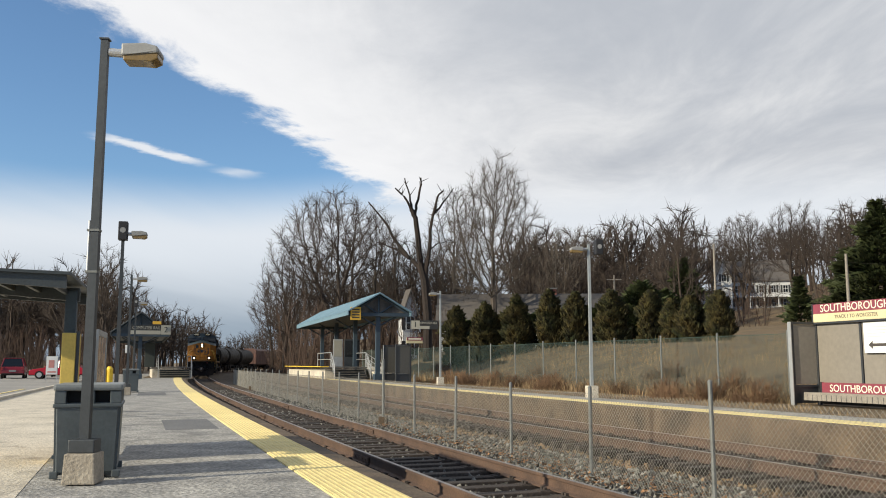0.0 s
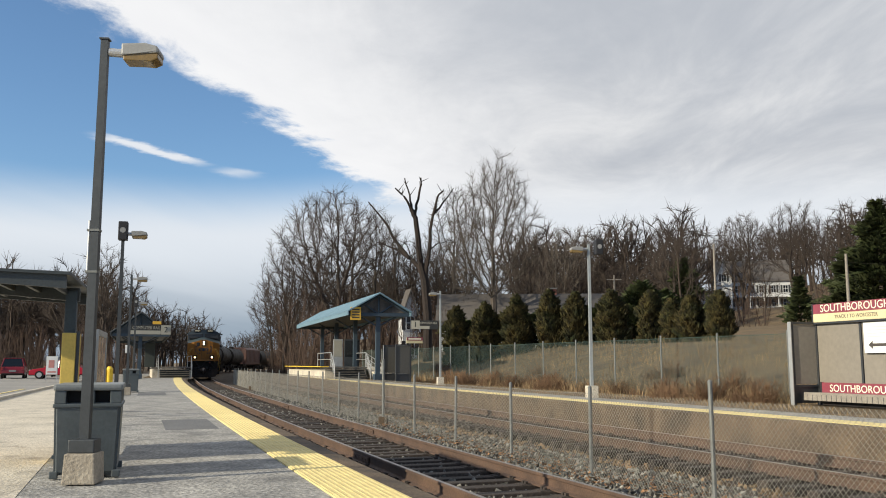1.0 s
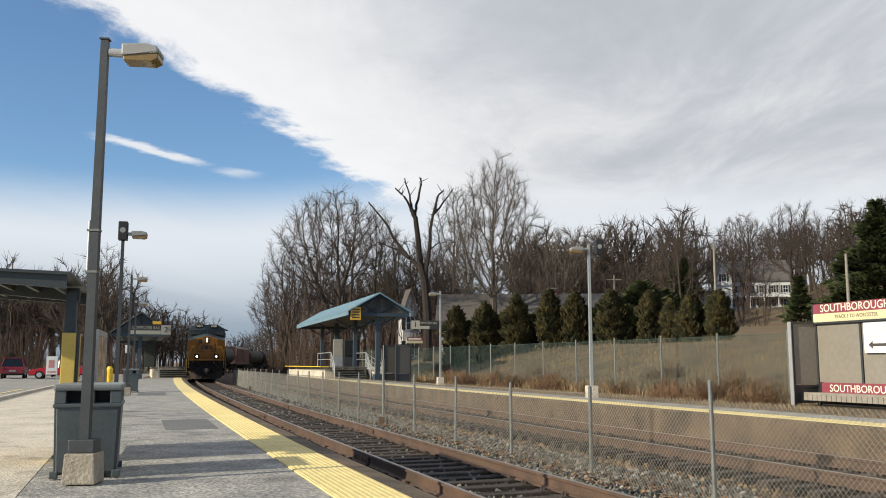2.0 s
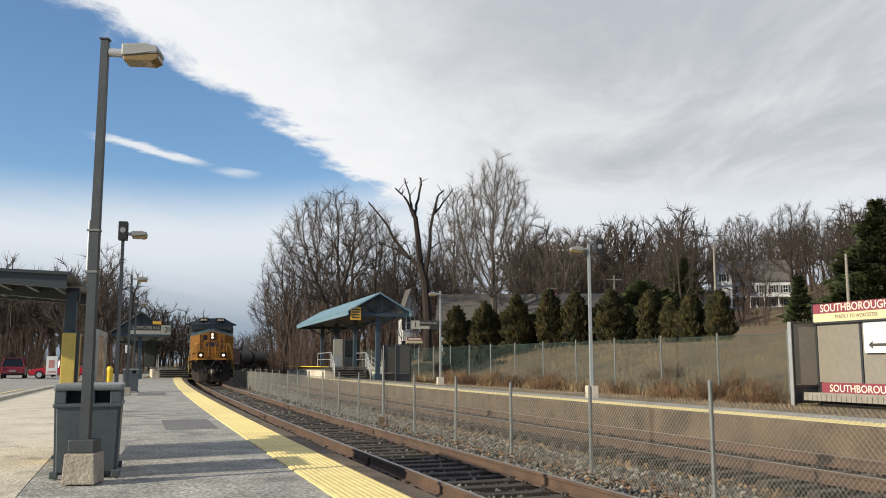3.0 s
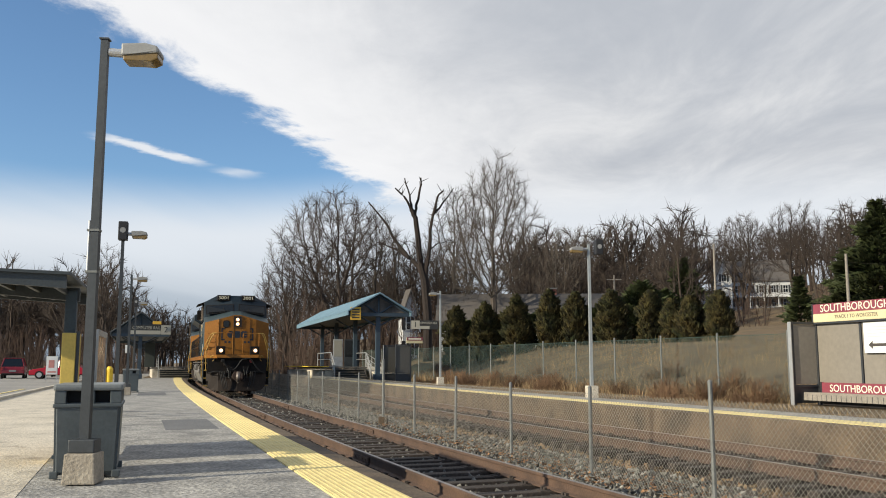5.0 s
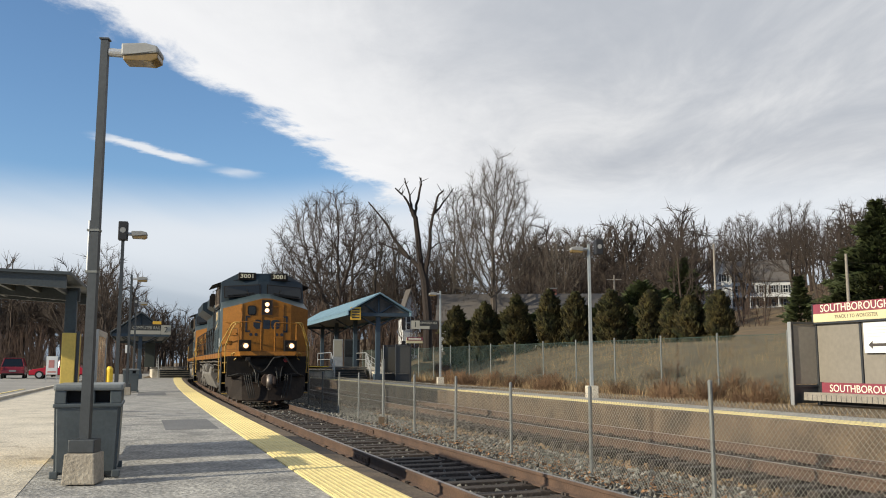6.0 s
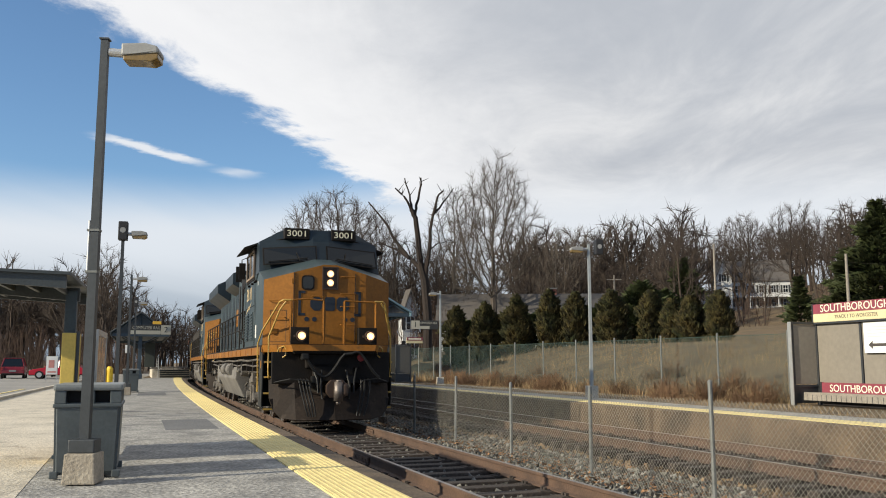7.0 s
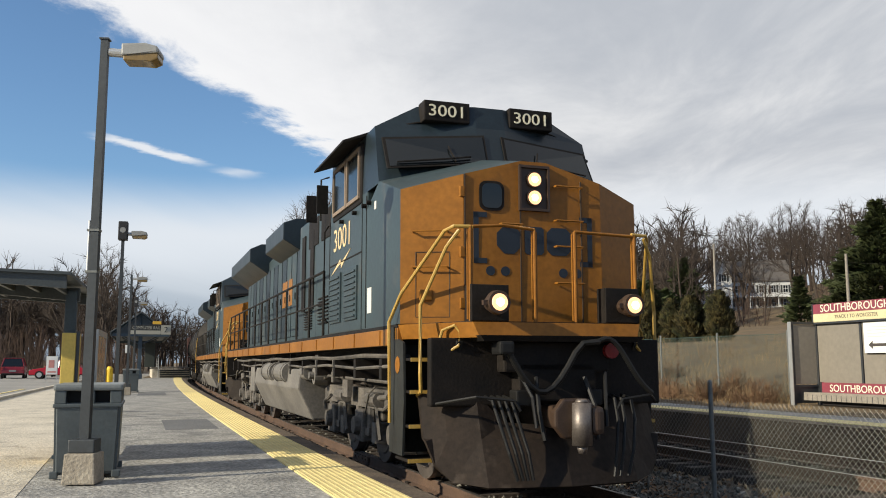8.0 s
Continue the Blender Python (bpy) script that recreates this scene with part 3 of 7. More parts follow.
def wheelset(parent, y, r=0.53):
    w = new("wheelset")
    w.parent = parent
    w.matrix_basis = pose(0, y, r)
    bm = B()
    rod(bm, (-0.85, 0, 0), (0.85, 0, 0), 0.09, n=10)
    ax = part("axle", bm, STEELW, w)
    for s in (-1, 1):
        bm = B()
        rod(bm, (s * 0.70, 0, 0), (s * 0.84, 0, 0), r, n=28)
        rod(bm, (s * 0.665, 0, 0), (s * 0.70, 0, 0), r + 0.03, n=28)
        rod(bm, (s * 0.84, 0, 0), (s * 0.855, 0, 0), r * 0.78, r * 0.74, n=28)
        rod(bm, (s * 0.84, 0, 0), (s * 0.90, 0, 0), 0.16, n=12)
        part("wheel", bm, STEELW, w)
    return w


def truck(parent, yc, axles, r, m, wide=1.0):
    """A bogie: side frames with pedestals, springs and brake rigging; wheelsets apart."""
    bm = B()
    lo, hi = min(axles), max(axles)
    for s in (-1, 1):
        x0, x1 = s * 1.02 * wide, s * 1.16 * wide
        prism(bm, [(lo - 0.8, 0.72), (lo - 0.8, 0.98), (lo - 0.4, 1.05), (hi + 0.4, 1.05), (hi + 0.8, 0.98), (hi + 0.8, 0.72), (hi + 0.45, 0.80), (lo - 0.45, 0.80)], "x", x0, x1, 0.015)
        for y in axles:
            box(bm, s * 1.0 * wide, s * 1.22 * wide, y - 0.24, y + 0.24, r - 0.22, r + 0.22, 0.03)
            rod(bm, (s * 1.20 * wide, y, r), (s * 1.30 * wide, y, r), 0.15, 0.12, n=12)
            for q in (-0.34, 0.34):
                rod(bm, (s * 1.1 * wide, y + q, r - 0.05), (s * 1.1 * wide, y + q, 1.0), 0.075, n=8)
                box(bm, s * 1.02 * wide, s * 1.18 * wide, y + q - 0.1, y + q + 0.1, r - 0.12, r - 0.02)
        for a, b in zip(axles, axles[1:]):
            ym = (a + b) / 2
            rod(bm, (s * 1.22 * wide, ym - 0.28, 0.92), (s * 1.22 * wide, ym + 0.22, 0.92), 0.10, n=10)
            rod(bm, (s * 1.24 * wide, ym + 0.1, 0.90), (s * 1.24 * wide, ym + 0.34, 0.42), 0.03, n=6)
            box(bm, s * 1.05 * wide, s * 1.25 * wide, ym - 0.1, ym + 0.12, 0.35, 0.62, 0.02)
        pipe(bm, [(s * 1.26 * wide, lo - 0.6, 1.12), (s * 1.26 * wide, lo, 1.2), (s * 1.26 * wide, hi, 1.16), (s * 1.22 * wide, hi + 0.7, 1.25)], 0.022, 6)
    box(bm, -1.0, 1.0, yc - 0.5, yc + 0.5, 0.6, 1.05, 0.03)
    part("bogie_frame", bm, m, parent)
    return [wheelset(parent, y, r) for y in axles]


def locomotive(lead):
    root = thing("locomotive", Matrix(), "blue and gold diesel freight locomotive with lit headlights" if lead else "second blue and gold diesel locomotive coupled behind the first", "locomotive", "locomotives")
    R = root
    # underframe and side sills
    bm = B()
    box(bm, -1.05, 1.05, -21.3, -0.55, 1.36, 1.62, 0.02)
    box(bm, -1.43, 1.43, -21.2, -1.3, 1.60, 1.66)
    box(bm, -0.45, 0.45, -21.6, -0.3, 1.0, 1.40, 0.02)
    for s in (-1, 1):
        for k in range(14):
            y = -2.2 - k * 1.35
            box(bm, s * 1.1, s * 1.44, y - 0.06, y + 0.06, 1.2, 1.45)
    part("underframe", bm, BLACK, R)
    for s in (-1, 1):
        bm = B()
        box(bm, s * 1.43, s * 1.50, -21.0, -1.25, 1.60, 1.79, 0.008)
        for k in range(15):
            y = -2.0 - k * 1.33
            box(bm, s * 1.495, s * 1.512, y - 0.02, y + 0.02, 1.61, 1.78)
        part("side_sill", bm, GOLD, R, "gold side sill stripe")
        bm = B()
        pipe(bm, [(s * 1.36, -1.3 - k * 2.0, 1.47 + 0.03 * (k % 2)) for k in range(10)], 0.03, 6)
        pipe(bm, [(s * 1.42, -1.5 - k * 2.0, 1.33 + 0.04 * ((k + 1) % 2)) for k in range(9)], 0.022, 6)
        each("air_pipe", bm, GREYU, R)
    # walkway deck
    bm = B()
    prism(bm, [(1.50, -21.2), (1.50, -1.35), (0.98, -0.30), (-0.98, -0.30), (-1.50, -1.35), (-1.50, -21.2)], "z", 1.79, 1.83)
    part("walkway_deck", bm, BLACK, R)
    # anticlimber: a blunt band round the front
    bm = B()
    loop_solid(bm, sym([(0.92, -0.22, 1.66), (1.46, -1.20, 1.66), (1.40, -1.4, 1.66)]), sym([(0.98, -0.26, 1.82), (1.505, -1.20, 1.82), (1.45, -1.4, 1.82)]))
    part("anticlimber", bm, GOLD, R, "gold anticlimber band")
    bm = B()
    loop_solid(bm, sym([(0.9, -0.15, 1.62), (0.9, -0.5, 1.62)]), sym([(0.95, -0.12, 1.68), (0.95, -0.5, 1.68)]))
    part("anticlimber_lip", bm, BLACK, R)
    # nose: flat front, raked cheeks, peaked top
    bm = B()
    low = sym([(0.86, -0.85, 1.83), (1.50, -1.15, 1.83), (1.50, -2.75, 1.83)])
    mid = sym([(0.86, -0.86, 3.50), (1.50, -1.16, 3.34), (1.50, -2.75, 3.34)])
    a = [bm.verts.new(p) for p in low]
    b = [bm.verts.new(p) for p in mid]
    k = len(a)
    gold_faces = []
    for i in range(k):
        gold_faces.append(bm.faces.new((a[i], a[(i + 1) % k], b[(i + 1) % k], b[i])))
    peak = [bm.verts.new(p) for p in ((0.16, -0.86, 3.70), (-0.16, -0.86, 3.70))]
    ridge = [bm.verts.new(p) for p in ((1.50, -2.10, 3.62), (0.20, -1.95, 3.95), (-0.20, -1.95, 3.95), (-1.50, -2.10, 3.62))]
    # mid order: 0 front right, 1 cheek right, 2 rear right, 3 rear left, 4 cheek left, 5 front left
    gold_faces.append(bm.faces.new((b[5], peak[1], peak[0], b[0])))
    tops = [bm.faces.new((b[0], peak[0], ridge[1], ridge[0], b[1])), bm.faces.new((peak[0], peak[1], ridge[2], ridge[1])), bm.faces.new((peak[1], b[5], b[4], ridge[3], ridge[2])),
            bm.faces.new((b[1], ridge[0], b[2])), bm.faces.new((b[4], b[3], ridge[3]))]
    for f in tops:
        f.material_index = 1
    for f in (gold_faces[1], gold_faces[3]):
        f.material_index = 1
    ob = part("nose", bm, [GOLD, GREYB], R, "gold nose with raked cheeks")
    # sunk door panel lines, hinges, grab irons
    bm = B()
    for x in (0.845, 0.17, -0.60):
        box(bm, x - 0.007, x + 0.007, -0.87, -0.84, 1.86, 3.50 if abs(x) > 0.5 else 3.66)
    box(bm, 0.17, 0.845, -0.868, -0.852, 1.86, 1.873)
    each("door_seam", bm, SEAM, R, "dark nose door seam")
    # small hatch on the cheek
    for x0, x1, z0, z1 in ((1.00, 1.34, 1.90, 2.62),):
        def ck(x, z, lift):
            return (x, -0.855 - (x - 0.86) / 0.64 * 0.30 + lift, z)
        bm = B()
        for a0, b0, a1, b1 in ((x0, z0, x1, z0), (x1, z0, x1, z1), (x1, z1, x0, z1), (x0, z1, x0, z0)):
            rod(bm, ck(a0, b0, 0.0), ck(a1, b1, 0.0), 0.007, n=5)
        part("hatch_seam", bm, SEAM, R)
    bm = B()
    for z in (3.30, 2.62, 2.05):
        box(bm, 0.83, 0.90, -0.885, -0.84, z - 0.06, z + 0.06, 0.008)
    box(bm, 1.18, 1.32, -1.03, -0.98, 2.08, 2.20, 0.01)
    each("hinge", bm, GOLD, R)
    bm = B()
    for x, z, w in ((-0.42, 3.42, 0.17), (-0.42, 3.02, 0.17), (-0.42, 2.72, 0.17), (-0.42, 2.30, 0.17), (0.3, 2.95, 0.13)):
        pipe(bm, [(x + w, -0.84, z), (x + w, -0.78, z), (x - w, -0.78, z), (x - w, -0.84, z)], 0.011, 6)
    for z in (2.85, 2.45):
        pipe(bm, [(1.37, -1.09, z), (1.40, -1.02, z), (1.05, -0.85, z), (1.02, -0.93, z)], 0.011, 6)
    each("grab_iron", bm, GOLD, R)
    # small rounded window of the nose door

    def rounded(x0, x1, z0, z1, r):
        out = []
        for cx, cz, t0 in ((x1 - r, z1 - r, 0), (x0 + r, z1 - r, 90), (x0 + r, z0 + r, 180), (x1 - r, z0 + r, 270)):
            for k in range(5):
                t = radians(t0 + 22.5 * k)
                out.append((cx + r * math.cos(t), cz + r * math.sin(t)))
        return out
    bm = B()
    prism(bm, rounded(0.37, 0.67, 3.10, 3.44, 0.085), "y", -0.895, -0.845)
    win = part("door_window", bm, BLACK, R, "black rubber window gasket")
    bm = B()
    prism(bm, rounded(0.40, 0.64, 3.13, 3.41, 0.07), "y", -0.85, -0.838)
    part("pane", bm, DARKGL, win)
    # headlight box and lamps
    bm = B()
    for x0, x1, z0, z1 in ((-0.19, -0.165, 3.12, 3.65), (0.165, 0.19, 3.12, 3.65), (-0.165, 0.165, 3.62, 3.65), (-0.165, 0.165, 3.12, 3.15)):
        box(bm, x0, x1, -0.90, -0.815, z0, z1)
    box(bm, -0.17, 0.17, -0.90, -0.848, 3.14, 3.63)
    hb = part("headlight_housing", bm, CANB, R, "brown recessed headlight housing")
    for z in (3.485, 3.275):
        bm = B()
        rod(bm, (0, -0.86, z), (0, -0.815, z), 0.098, 0.092, n=24)
        part("headlight_rim", bm, CANB, hb)
        bm = B()
        rod(bm, (0, -0.825, z), (0, -0.81, z), 0.080, n=24)
        lam = part("headlight", bm, LAMP if lead else DARKGL, hb, "lit round headlamp")
        if lead:
            bm = B()
            rod(bm, (0, -0.812, z), (0, -0.806, z), 0.040, 0.034, n=14)
            part("bulb", bm, BULB, hb, "white-hot lamp filament")
    # ditch lights on the front deck
    for s in (-1, 1):
        bm = B()
        box(bm, s * 0.57, s * 0.99, -0.30, -0.27, 1.83, 2.21, 0.01)
        box(bm, s * 0.57, s * 0.60, -0.46, -0.28, 1.83, 2.21)
        box(bm, s * 0.96, s * 0.99, -0.46, -0.28, 1.83, 2.21)
        dl = part("ditch_light_box", bm, BLACK, R, "black square ditch light plate")
        bm = B()
        rod(bm, (s * 0.78, -0.28, 2.01), (s * 0.78, -0.10, 2.01), 0.075, 0.125, n=24)
        rod(bm, (s * 0.78, -0.10, 2.01), (s * 0.78, -0.015, 2.01), 0.125, 0.118, n=24)
        box(bm, s * 0.78 + 0.12, s * 0.78 + 0.165, -0.10, -0.05, 1.98, 2.03)
        part("lamp_can", bm, CANB, dl, "brown round lamp can")
        bm = B()
        rod(bm, (s * 0.78, -0.02, 2.01), (s * 0.78, 0.0, 2.01), 0.090, 0.080, n=24)
        part("ditch_light", bm, LAMP if lead else DARKGL, dl, "lit round ditch light")
        if lead:
            bm = B()
            rod(bm, (s * 0.78, -0.002, 2.01), (s * 0.78, 0.004, 2.01), 0.044, 0.038, n=14)
            part("bulb", bm, BULB, dl, "white-hot lamp filament")
    # lettering on the nose: bracketed plain marks
    bm = B()
    y0, y1 = -0.866, -0.858
    for s in (-1, 1):
        box(bm, s * 0.74, s * 0.68, y0, y1, 2.50, 3.08)
        box(bm, s * 0.74, s * 0.58, y0, y1, 2.50, 2.56)
        box(bm, s * 0.74, s * 0.58, y0, y1, 3.02, 3.08)
        for q in (0.36, 0.54):
            rod(bm, (s * q, y0, 2.42), (s * q, y1, 2.42), 0.055, n=14)
    for x0, x1, cut in ((0.16, 0.46, 0.09), (-0.12, 0.12, 0.03), (-0.46, -0.16, 0.06)):
        prism(bm, [(x0 + cut, 2.62), (x1 - cut, 2.62), (x1, 2.62 + cut), (x1, 2.94 - cut), (x1 - cut, 2.94), (x0 + cut, 2.94), (x0, 2.94 - cut), (x0, 2.62 + cut)], "y", y0, y1)
    ob = part("nose_emblem", bm, DECAL, R, "dark blue bracketed emblem")
    ob.location.y = 0.010
    # cab
    bm = B()
    low = sym([(0.20, -1.95, 3.93), (1.50, -2.12, 3.60), (1.50, -5.0, 3.60)])
    eave = sym([(0.20, -2.15, 4.42), (1.48, -2.42, 4.40), (1.48, -5.0, 4.40)])
    roof = sym([(0.20, -2.22, 4.72), (0.92, -2.42, 4.71), (0.92, -5.0, 4.71)])
    a = [bm.verts.new(p) for p in low]
    b = [bm.verts.new(p) for p in eave]
    c = [bm.verts.new(p) for p in roof]
    k = len(a)
    for lo2, hi2 in ((a, b), (b, c)):
        for i in range(k):
            bm.faces.new((lo2[i], lo2[(i + 1) % k], hi2[(i + 1) % k], hi2[i]))
    bm.faces.new(c)
    bm.faces.new(a[::-1])
    part("cab_top", bm, BLUE, R, "dark blue cab roof and windscreen surround")
    bm = B()
    box(bm, -1.5, 1.5, -5.0, -2.70, 1.83, 3.62, 0.02)
    cab = part("cab_side", bm, GREYB, R, "weathered blue-grey cab side")
    # windscreens, following the rake of the cab front
    for s in (-1, 1):
        def ws(x, z, lift):
            t = (z - 3.93) / 0.49
            y = (-1.95 - 0.20 * t) + (abs(x) - 0.20) / 1.30 * (-0.17 - 0.10 * t)
            return (x * 1.0, y + lift, z)
        for nm, m, g, lift in (("windscreen_frame", BLACK, 0.0, 0.012), ("windscreen", DARKGL, 0.032, 0.022)):
            bm = B()
            pts = [(s * (0.12 + g), 3.90 + g), (s * (1.42 - g), 3.77 + g), (s * (1.42 - g), 4.23 - g), (s * (0.12 + g), 4.31 - g)]
            loop_solid(bm, [ws(x, z, -0.03) for x, z in pts], [ws(x, z, lift) for x, z in pts])
            part(nm, bm, m, R)
        bm = B()
        pipe(bm, [ws(s * 0.55, 3.90, 0.05), ws(s * 0.62, 4.12, 0.05)], 0.010, 5)
        pipe(bm, [ws(s * 1.30, 3.86, 0.05), ws(s * 0.7, 3.93, 0.06), ws(s * 0.35, 3.98, 0.05)], 0.012, 5)
        each("wiper", bm, BLACK, R)
        bm = B()
        box(bm, s * 0.28, s * 0.90, -2.42, -2.16, 4.47, 4.74, 0.015)
        nb = part("number_board", bm, BLACK, R)
        piece("number", text_mesh("3001", 0.215, CREAM, 0.005, "number", 0.46), nb, pose(s * 0.59, -2.154, 4.60, 90, 0, 180))
        # side windows with a drip hood
        bm = B()
        box(bm, s * 1.46, s * 1.52, -4.75, -2.95, 3.50, 4.30, 0.02)
        sw = part("side_window_frame", bm, BLACK, R)
        for y0, y1 in ((-3.75, -3.05), (-4.65, -3.85)):
            bm = B()
            box(bm, s * 1.515, s * 1.53, y0, y1, 3.60, 4.24, 0.01)
            part("side_pane", bm, DARKGL, sw)
            bm = B()
            for ya, yb, za, zb in ((y0 - 0.03, y0 + 0.02, 3.57, 4.27), (y1 - 0.02, y1 + 0.03, 3.57, 4.27), (y0, y1, 3.57, 3.62), (y0, y1, 4.22, 4.27)):
                box(bm, s * 1.518, s * 1.545, ya, yb, za, zb)
            part("sash", bm, SASH, sw, "tan window sash")
        bm = B()
        prism(bm, [(s * 1.44, 4.40), (s * 1.44, 4.44), (s * 1.80, 4.30), (s * 1.80, 4.27)], "y", -4.85, -2.85)
        part("sun_hood", bm, BLACK, R)
        bm = B()
        for q in range(2):
            box(bm, s * 1.52, s * 1.70, -5.15 - q * 0.9, -5.12 - q * 0.9, 3.7, 4.15, 0.01)
        pipe(bm, [(s * 1.49, -5.2, 4.3), (s * 1.62, -5.2, 4.25), (s * 1.62, -5.2, 3.6)], 0.015, 5)
        each("mirror", bm, BLACK, R)
    bm = B()
    for s in (-1, 1):
        pipe(bm, [(s * 0.25, -2.45, 4.68), (s * 0.25, -2.45, 4.76), (s * 0.45, -2.6, 4.76), (s * 0.45, -2.6, 4.66)], 0.012, 5)
        pipe(bm, [(s * 1.2, -2.4, 4.42), (s * 0.95, -2.32, 4.47), (s * 0.35, -2.2, 4.50)], 0.012, 5)
    box(bm, -0.2, 0.25, -4.2, -3.4, 4.6, 4.72, 0.02)
    each("roof_fitting", bm, BLACK, R)
    # cab side: louvres, number, panel lines
    bm = B()
    for y0 in (-4.0, -5.0):
        box(bm, -1.525, 1.525, y0 - 0.02 + 0.12, y0 + 0.82, 1.98, 2.70, 0.01)
        for k in range(9):
            z = 2.02 + k * 0.075
            box(bm, -1.545, 1.545, y0 + 0.14, y0 + 0.78, z, z + 0.022)
    part("louvre", bm, GREYB, R)
    bm = B()
    for s in (-1, 1):
        for y in (-2.72, -2.95, -5.02):
            box(bm, s * 1.498, s * 1.506, y - 0.008, y + 0.008, 1.84, 3.55)
        box(bm, s * 1.498, s * 1.506, -5.0, -2.95, 2.84, 2.86)
    each("panel_seam", bm, BLACK, R)
    pale = mat("pale_yellow_lettering", (0.70, 0.52, 0.28), 0.5, 0, 0.2, 4.0, 0.0)
    for s in (-1, 1):
        piece("cab_number", text_mesh("3001", 0.48, pale, 0.002, "cab_number", 1.05), R, pose(s * 1.504, -4.15, 3.19, 90, 0, 90 * s))
    bm = B()
    for s in (-1, 1):
        prism(bm, [(-4.9, 2.70), (-4.25, 2.90), (-4.25, 2.82), (-3.6, 2.98), (-4.2, 2.76), (-4.2, 2.84)], "x", s * 1.50, s * 1.506)
    each("cab_side_emblem", bm, pale, R)
    bm = B()
    for s in (-1, 1):
        box(bm, s * 1.50, s * 1.507, -2.62, -2.42, 2.02, 2.34)
        box(bm, s * 1.50, s * 1.507, -2.30, -2.22, 3.30, 3.40)
    each("reflector", bm, LAMPW2, R, "small white reflector")
    bm = B()
    for s in (-1, 1):
        for y in (-2.5, -2.75, -3.3, -4.1):
            rod(bm, (s * 1.50, y, 3.42), (s * 1.56, y, 3.42), 0.03, n=8)
        pipe(bm, [(s * 1.52, -5.05, 2.0), (s * 1.58, -5.05, 2.1), (s * 1.58, -5.05, 3.4), (s * 1.52, -5.05, 3.5)], 0.016, 5)
    each("cab_fitting", bm, BLACK, R)
    # long hood
    bm = B()
    prism(bm, [(-0.98, 1.83), (0.98, 1.83), (0.98, 4.10), (0.72, 4.40), (-0.72, 4.40), (-0.98, 4.10)], "y", -20.3, -5.0, 0.02)
    hood = part("engine_hood", bm, GREYB, R, "blue-grey engine hood with doors")
    bm = B()
    box(bm, -1.35, 1.35, -8.6, -5.0, 1.83, 4.0, 0.03)
    part("auxiliary_cabinet", bm, GREYB, R)
    bm = B()
    for s in (-1, 1):
        for y, h in ((-5.55, 0.30), (-6.7, 0.30)):
            box(bm, s * 1.30, s * 1.365, y - 0.9, y, 3.45, 3.95, 0.02)
        # upright black bars stand in for shaded recesses of the cabinet
        for y in (-7.3, -8.15):
            box(bm, s * 1.345, s * 1.37, y - 0.10, y + 0.22, 2.35, 3.75)
        for k in range(8):
            box(bm, s * 1.345, s * 1.375, -6.6, -5.8, 2.05 + k * 0.06, 2.07 + k * 0.06)
            box(bm, s * 1.345, s * 1.375, -7.9, -7.2, 2.0 + k * 0.045, 2.02 + k * 0.045)
    each("intake_grille", bm, BLACK, R)
    bm = B()
    for s in (-1, 1):
        for k in range(16):
            y = -8.9 - k * 0.70
            box(bm, s * 0.975, s * 1.01, y - 0.60, y, 2.0, 3.85)
    doors = each("hood_door", bm, GREYB, R)
    # some doors take the darker paint to imitate shadowed hood recesses
    for i, dr in enumerate(doors):
        if i % 16 in (0, 2, 5, 7, 9, 11, 13):
            dr.data.materials[0] = BLUE
    for i, dr in enumerate(doors):
        s, y = (-1 if i < 16 else 1), -8.9 - (i % 16) * 0.70
        bm = B()
        box(bm, s * 1.005, s * 1.03, y - 0.10, y - 0.07, 2.8, 2.95)
        part("latch", bm, BLACK, dr)
    bm = B()
    for s in (-1, 1):
        box(bm, s * 1.008, s * 1.016, -12.9, -12.2, 2.7, 3.3)
        box(bm, s * 1.008, s * 1.016, -12.0, -11.5, 2.7, 3.3)
    each("hood_emblem", bm, GOLD, R)
    # radiator wings
    bm = B()
    prism(bm, [(-0.95, 3.75), (-1.5, 4.12), (-1.5, 4.46), (-1.2, 4.60), (1.2, 4.60), (1.5, 4.46), (1.5, 4.12), (0.95, 3.75)], "y", -20.6, -15.6, 0.02)
    part("radiator_wing", bm, BLUE, R, "flared dark radiator housing")
    bm = B()
    prism(bm, [(-0.95, 3.80), (-1.38, 4.05), (-1.38, 4.42), (-1.1, 4.52), (1.1, 4.52), (1.38, 4.42), (1.38, 4.05), (0.95, 3.80)], "y", -13.4, -10.6, 0.02)
    box(bm, -0.5, 0.5, -10.4, -9.4, 4.35, 4.62, 0.03)
    part("dynamic_brake_housing", bm, BLUE, R)
    # handrails along the sides
    for s in (-1, 1):
        bm = B()
        for k in range(13):
            y = -5.6 - k * 1.25
            rod(bm, (s * 1.47, y, 1.80), (s * 1.47, y, 2.85), 0.022, n=6)
        pipe(bm, [(s * 1.47, -5.6, 2.85), (s * 1.47, -20.6, 2.85)], 0.022, 6)
        pipe(bm, [(s * 1.47, -5.6, 2.35), (s * 1.47, -20.6, 2.35)], 0.016, 6)
        part("side_handrail", bm, BLACK, R)
        bm = B()
        pipe(bm, [(s * 1.50, -21.1, 0.9), (s * 1.52, -21.2, 1.9), (s * 1.50, -20.7, 2.6), (s * 1.47, -20.6, 2.85)], 0.022, 6)
        part("rear_handrail", bm, YELL, R)
    # front handrails
    for s in (-1, 1):
        bm = B()
        pipe(bm, [(s * 1.57, -1.30, 0.75), (s * 1.59, -1.28, 1.85), (s * 1.52, -1.05, 2.15), (s * 1.22, -0.45, 2.78), (s * 1.15, -0.36, 2.82), (s * 0.95, -0.33, 2.82)], 0.02, 8)
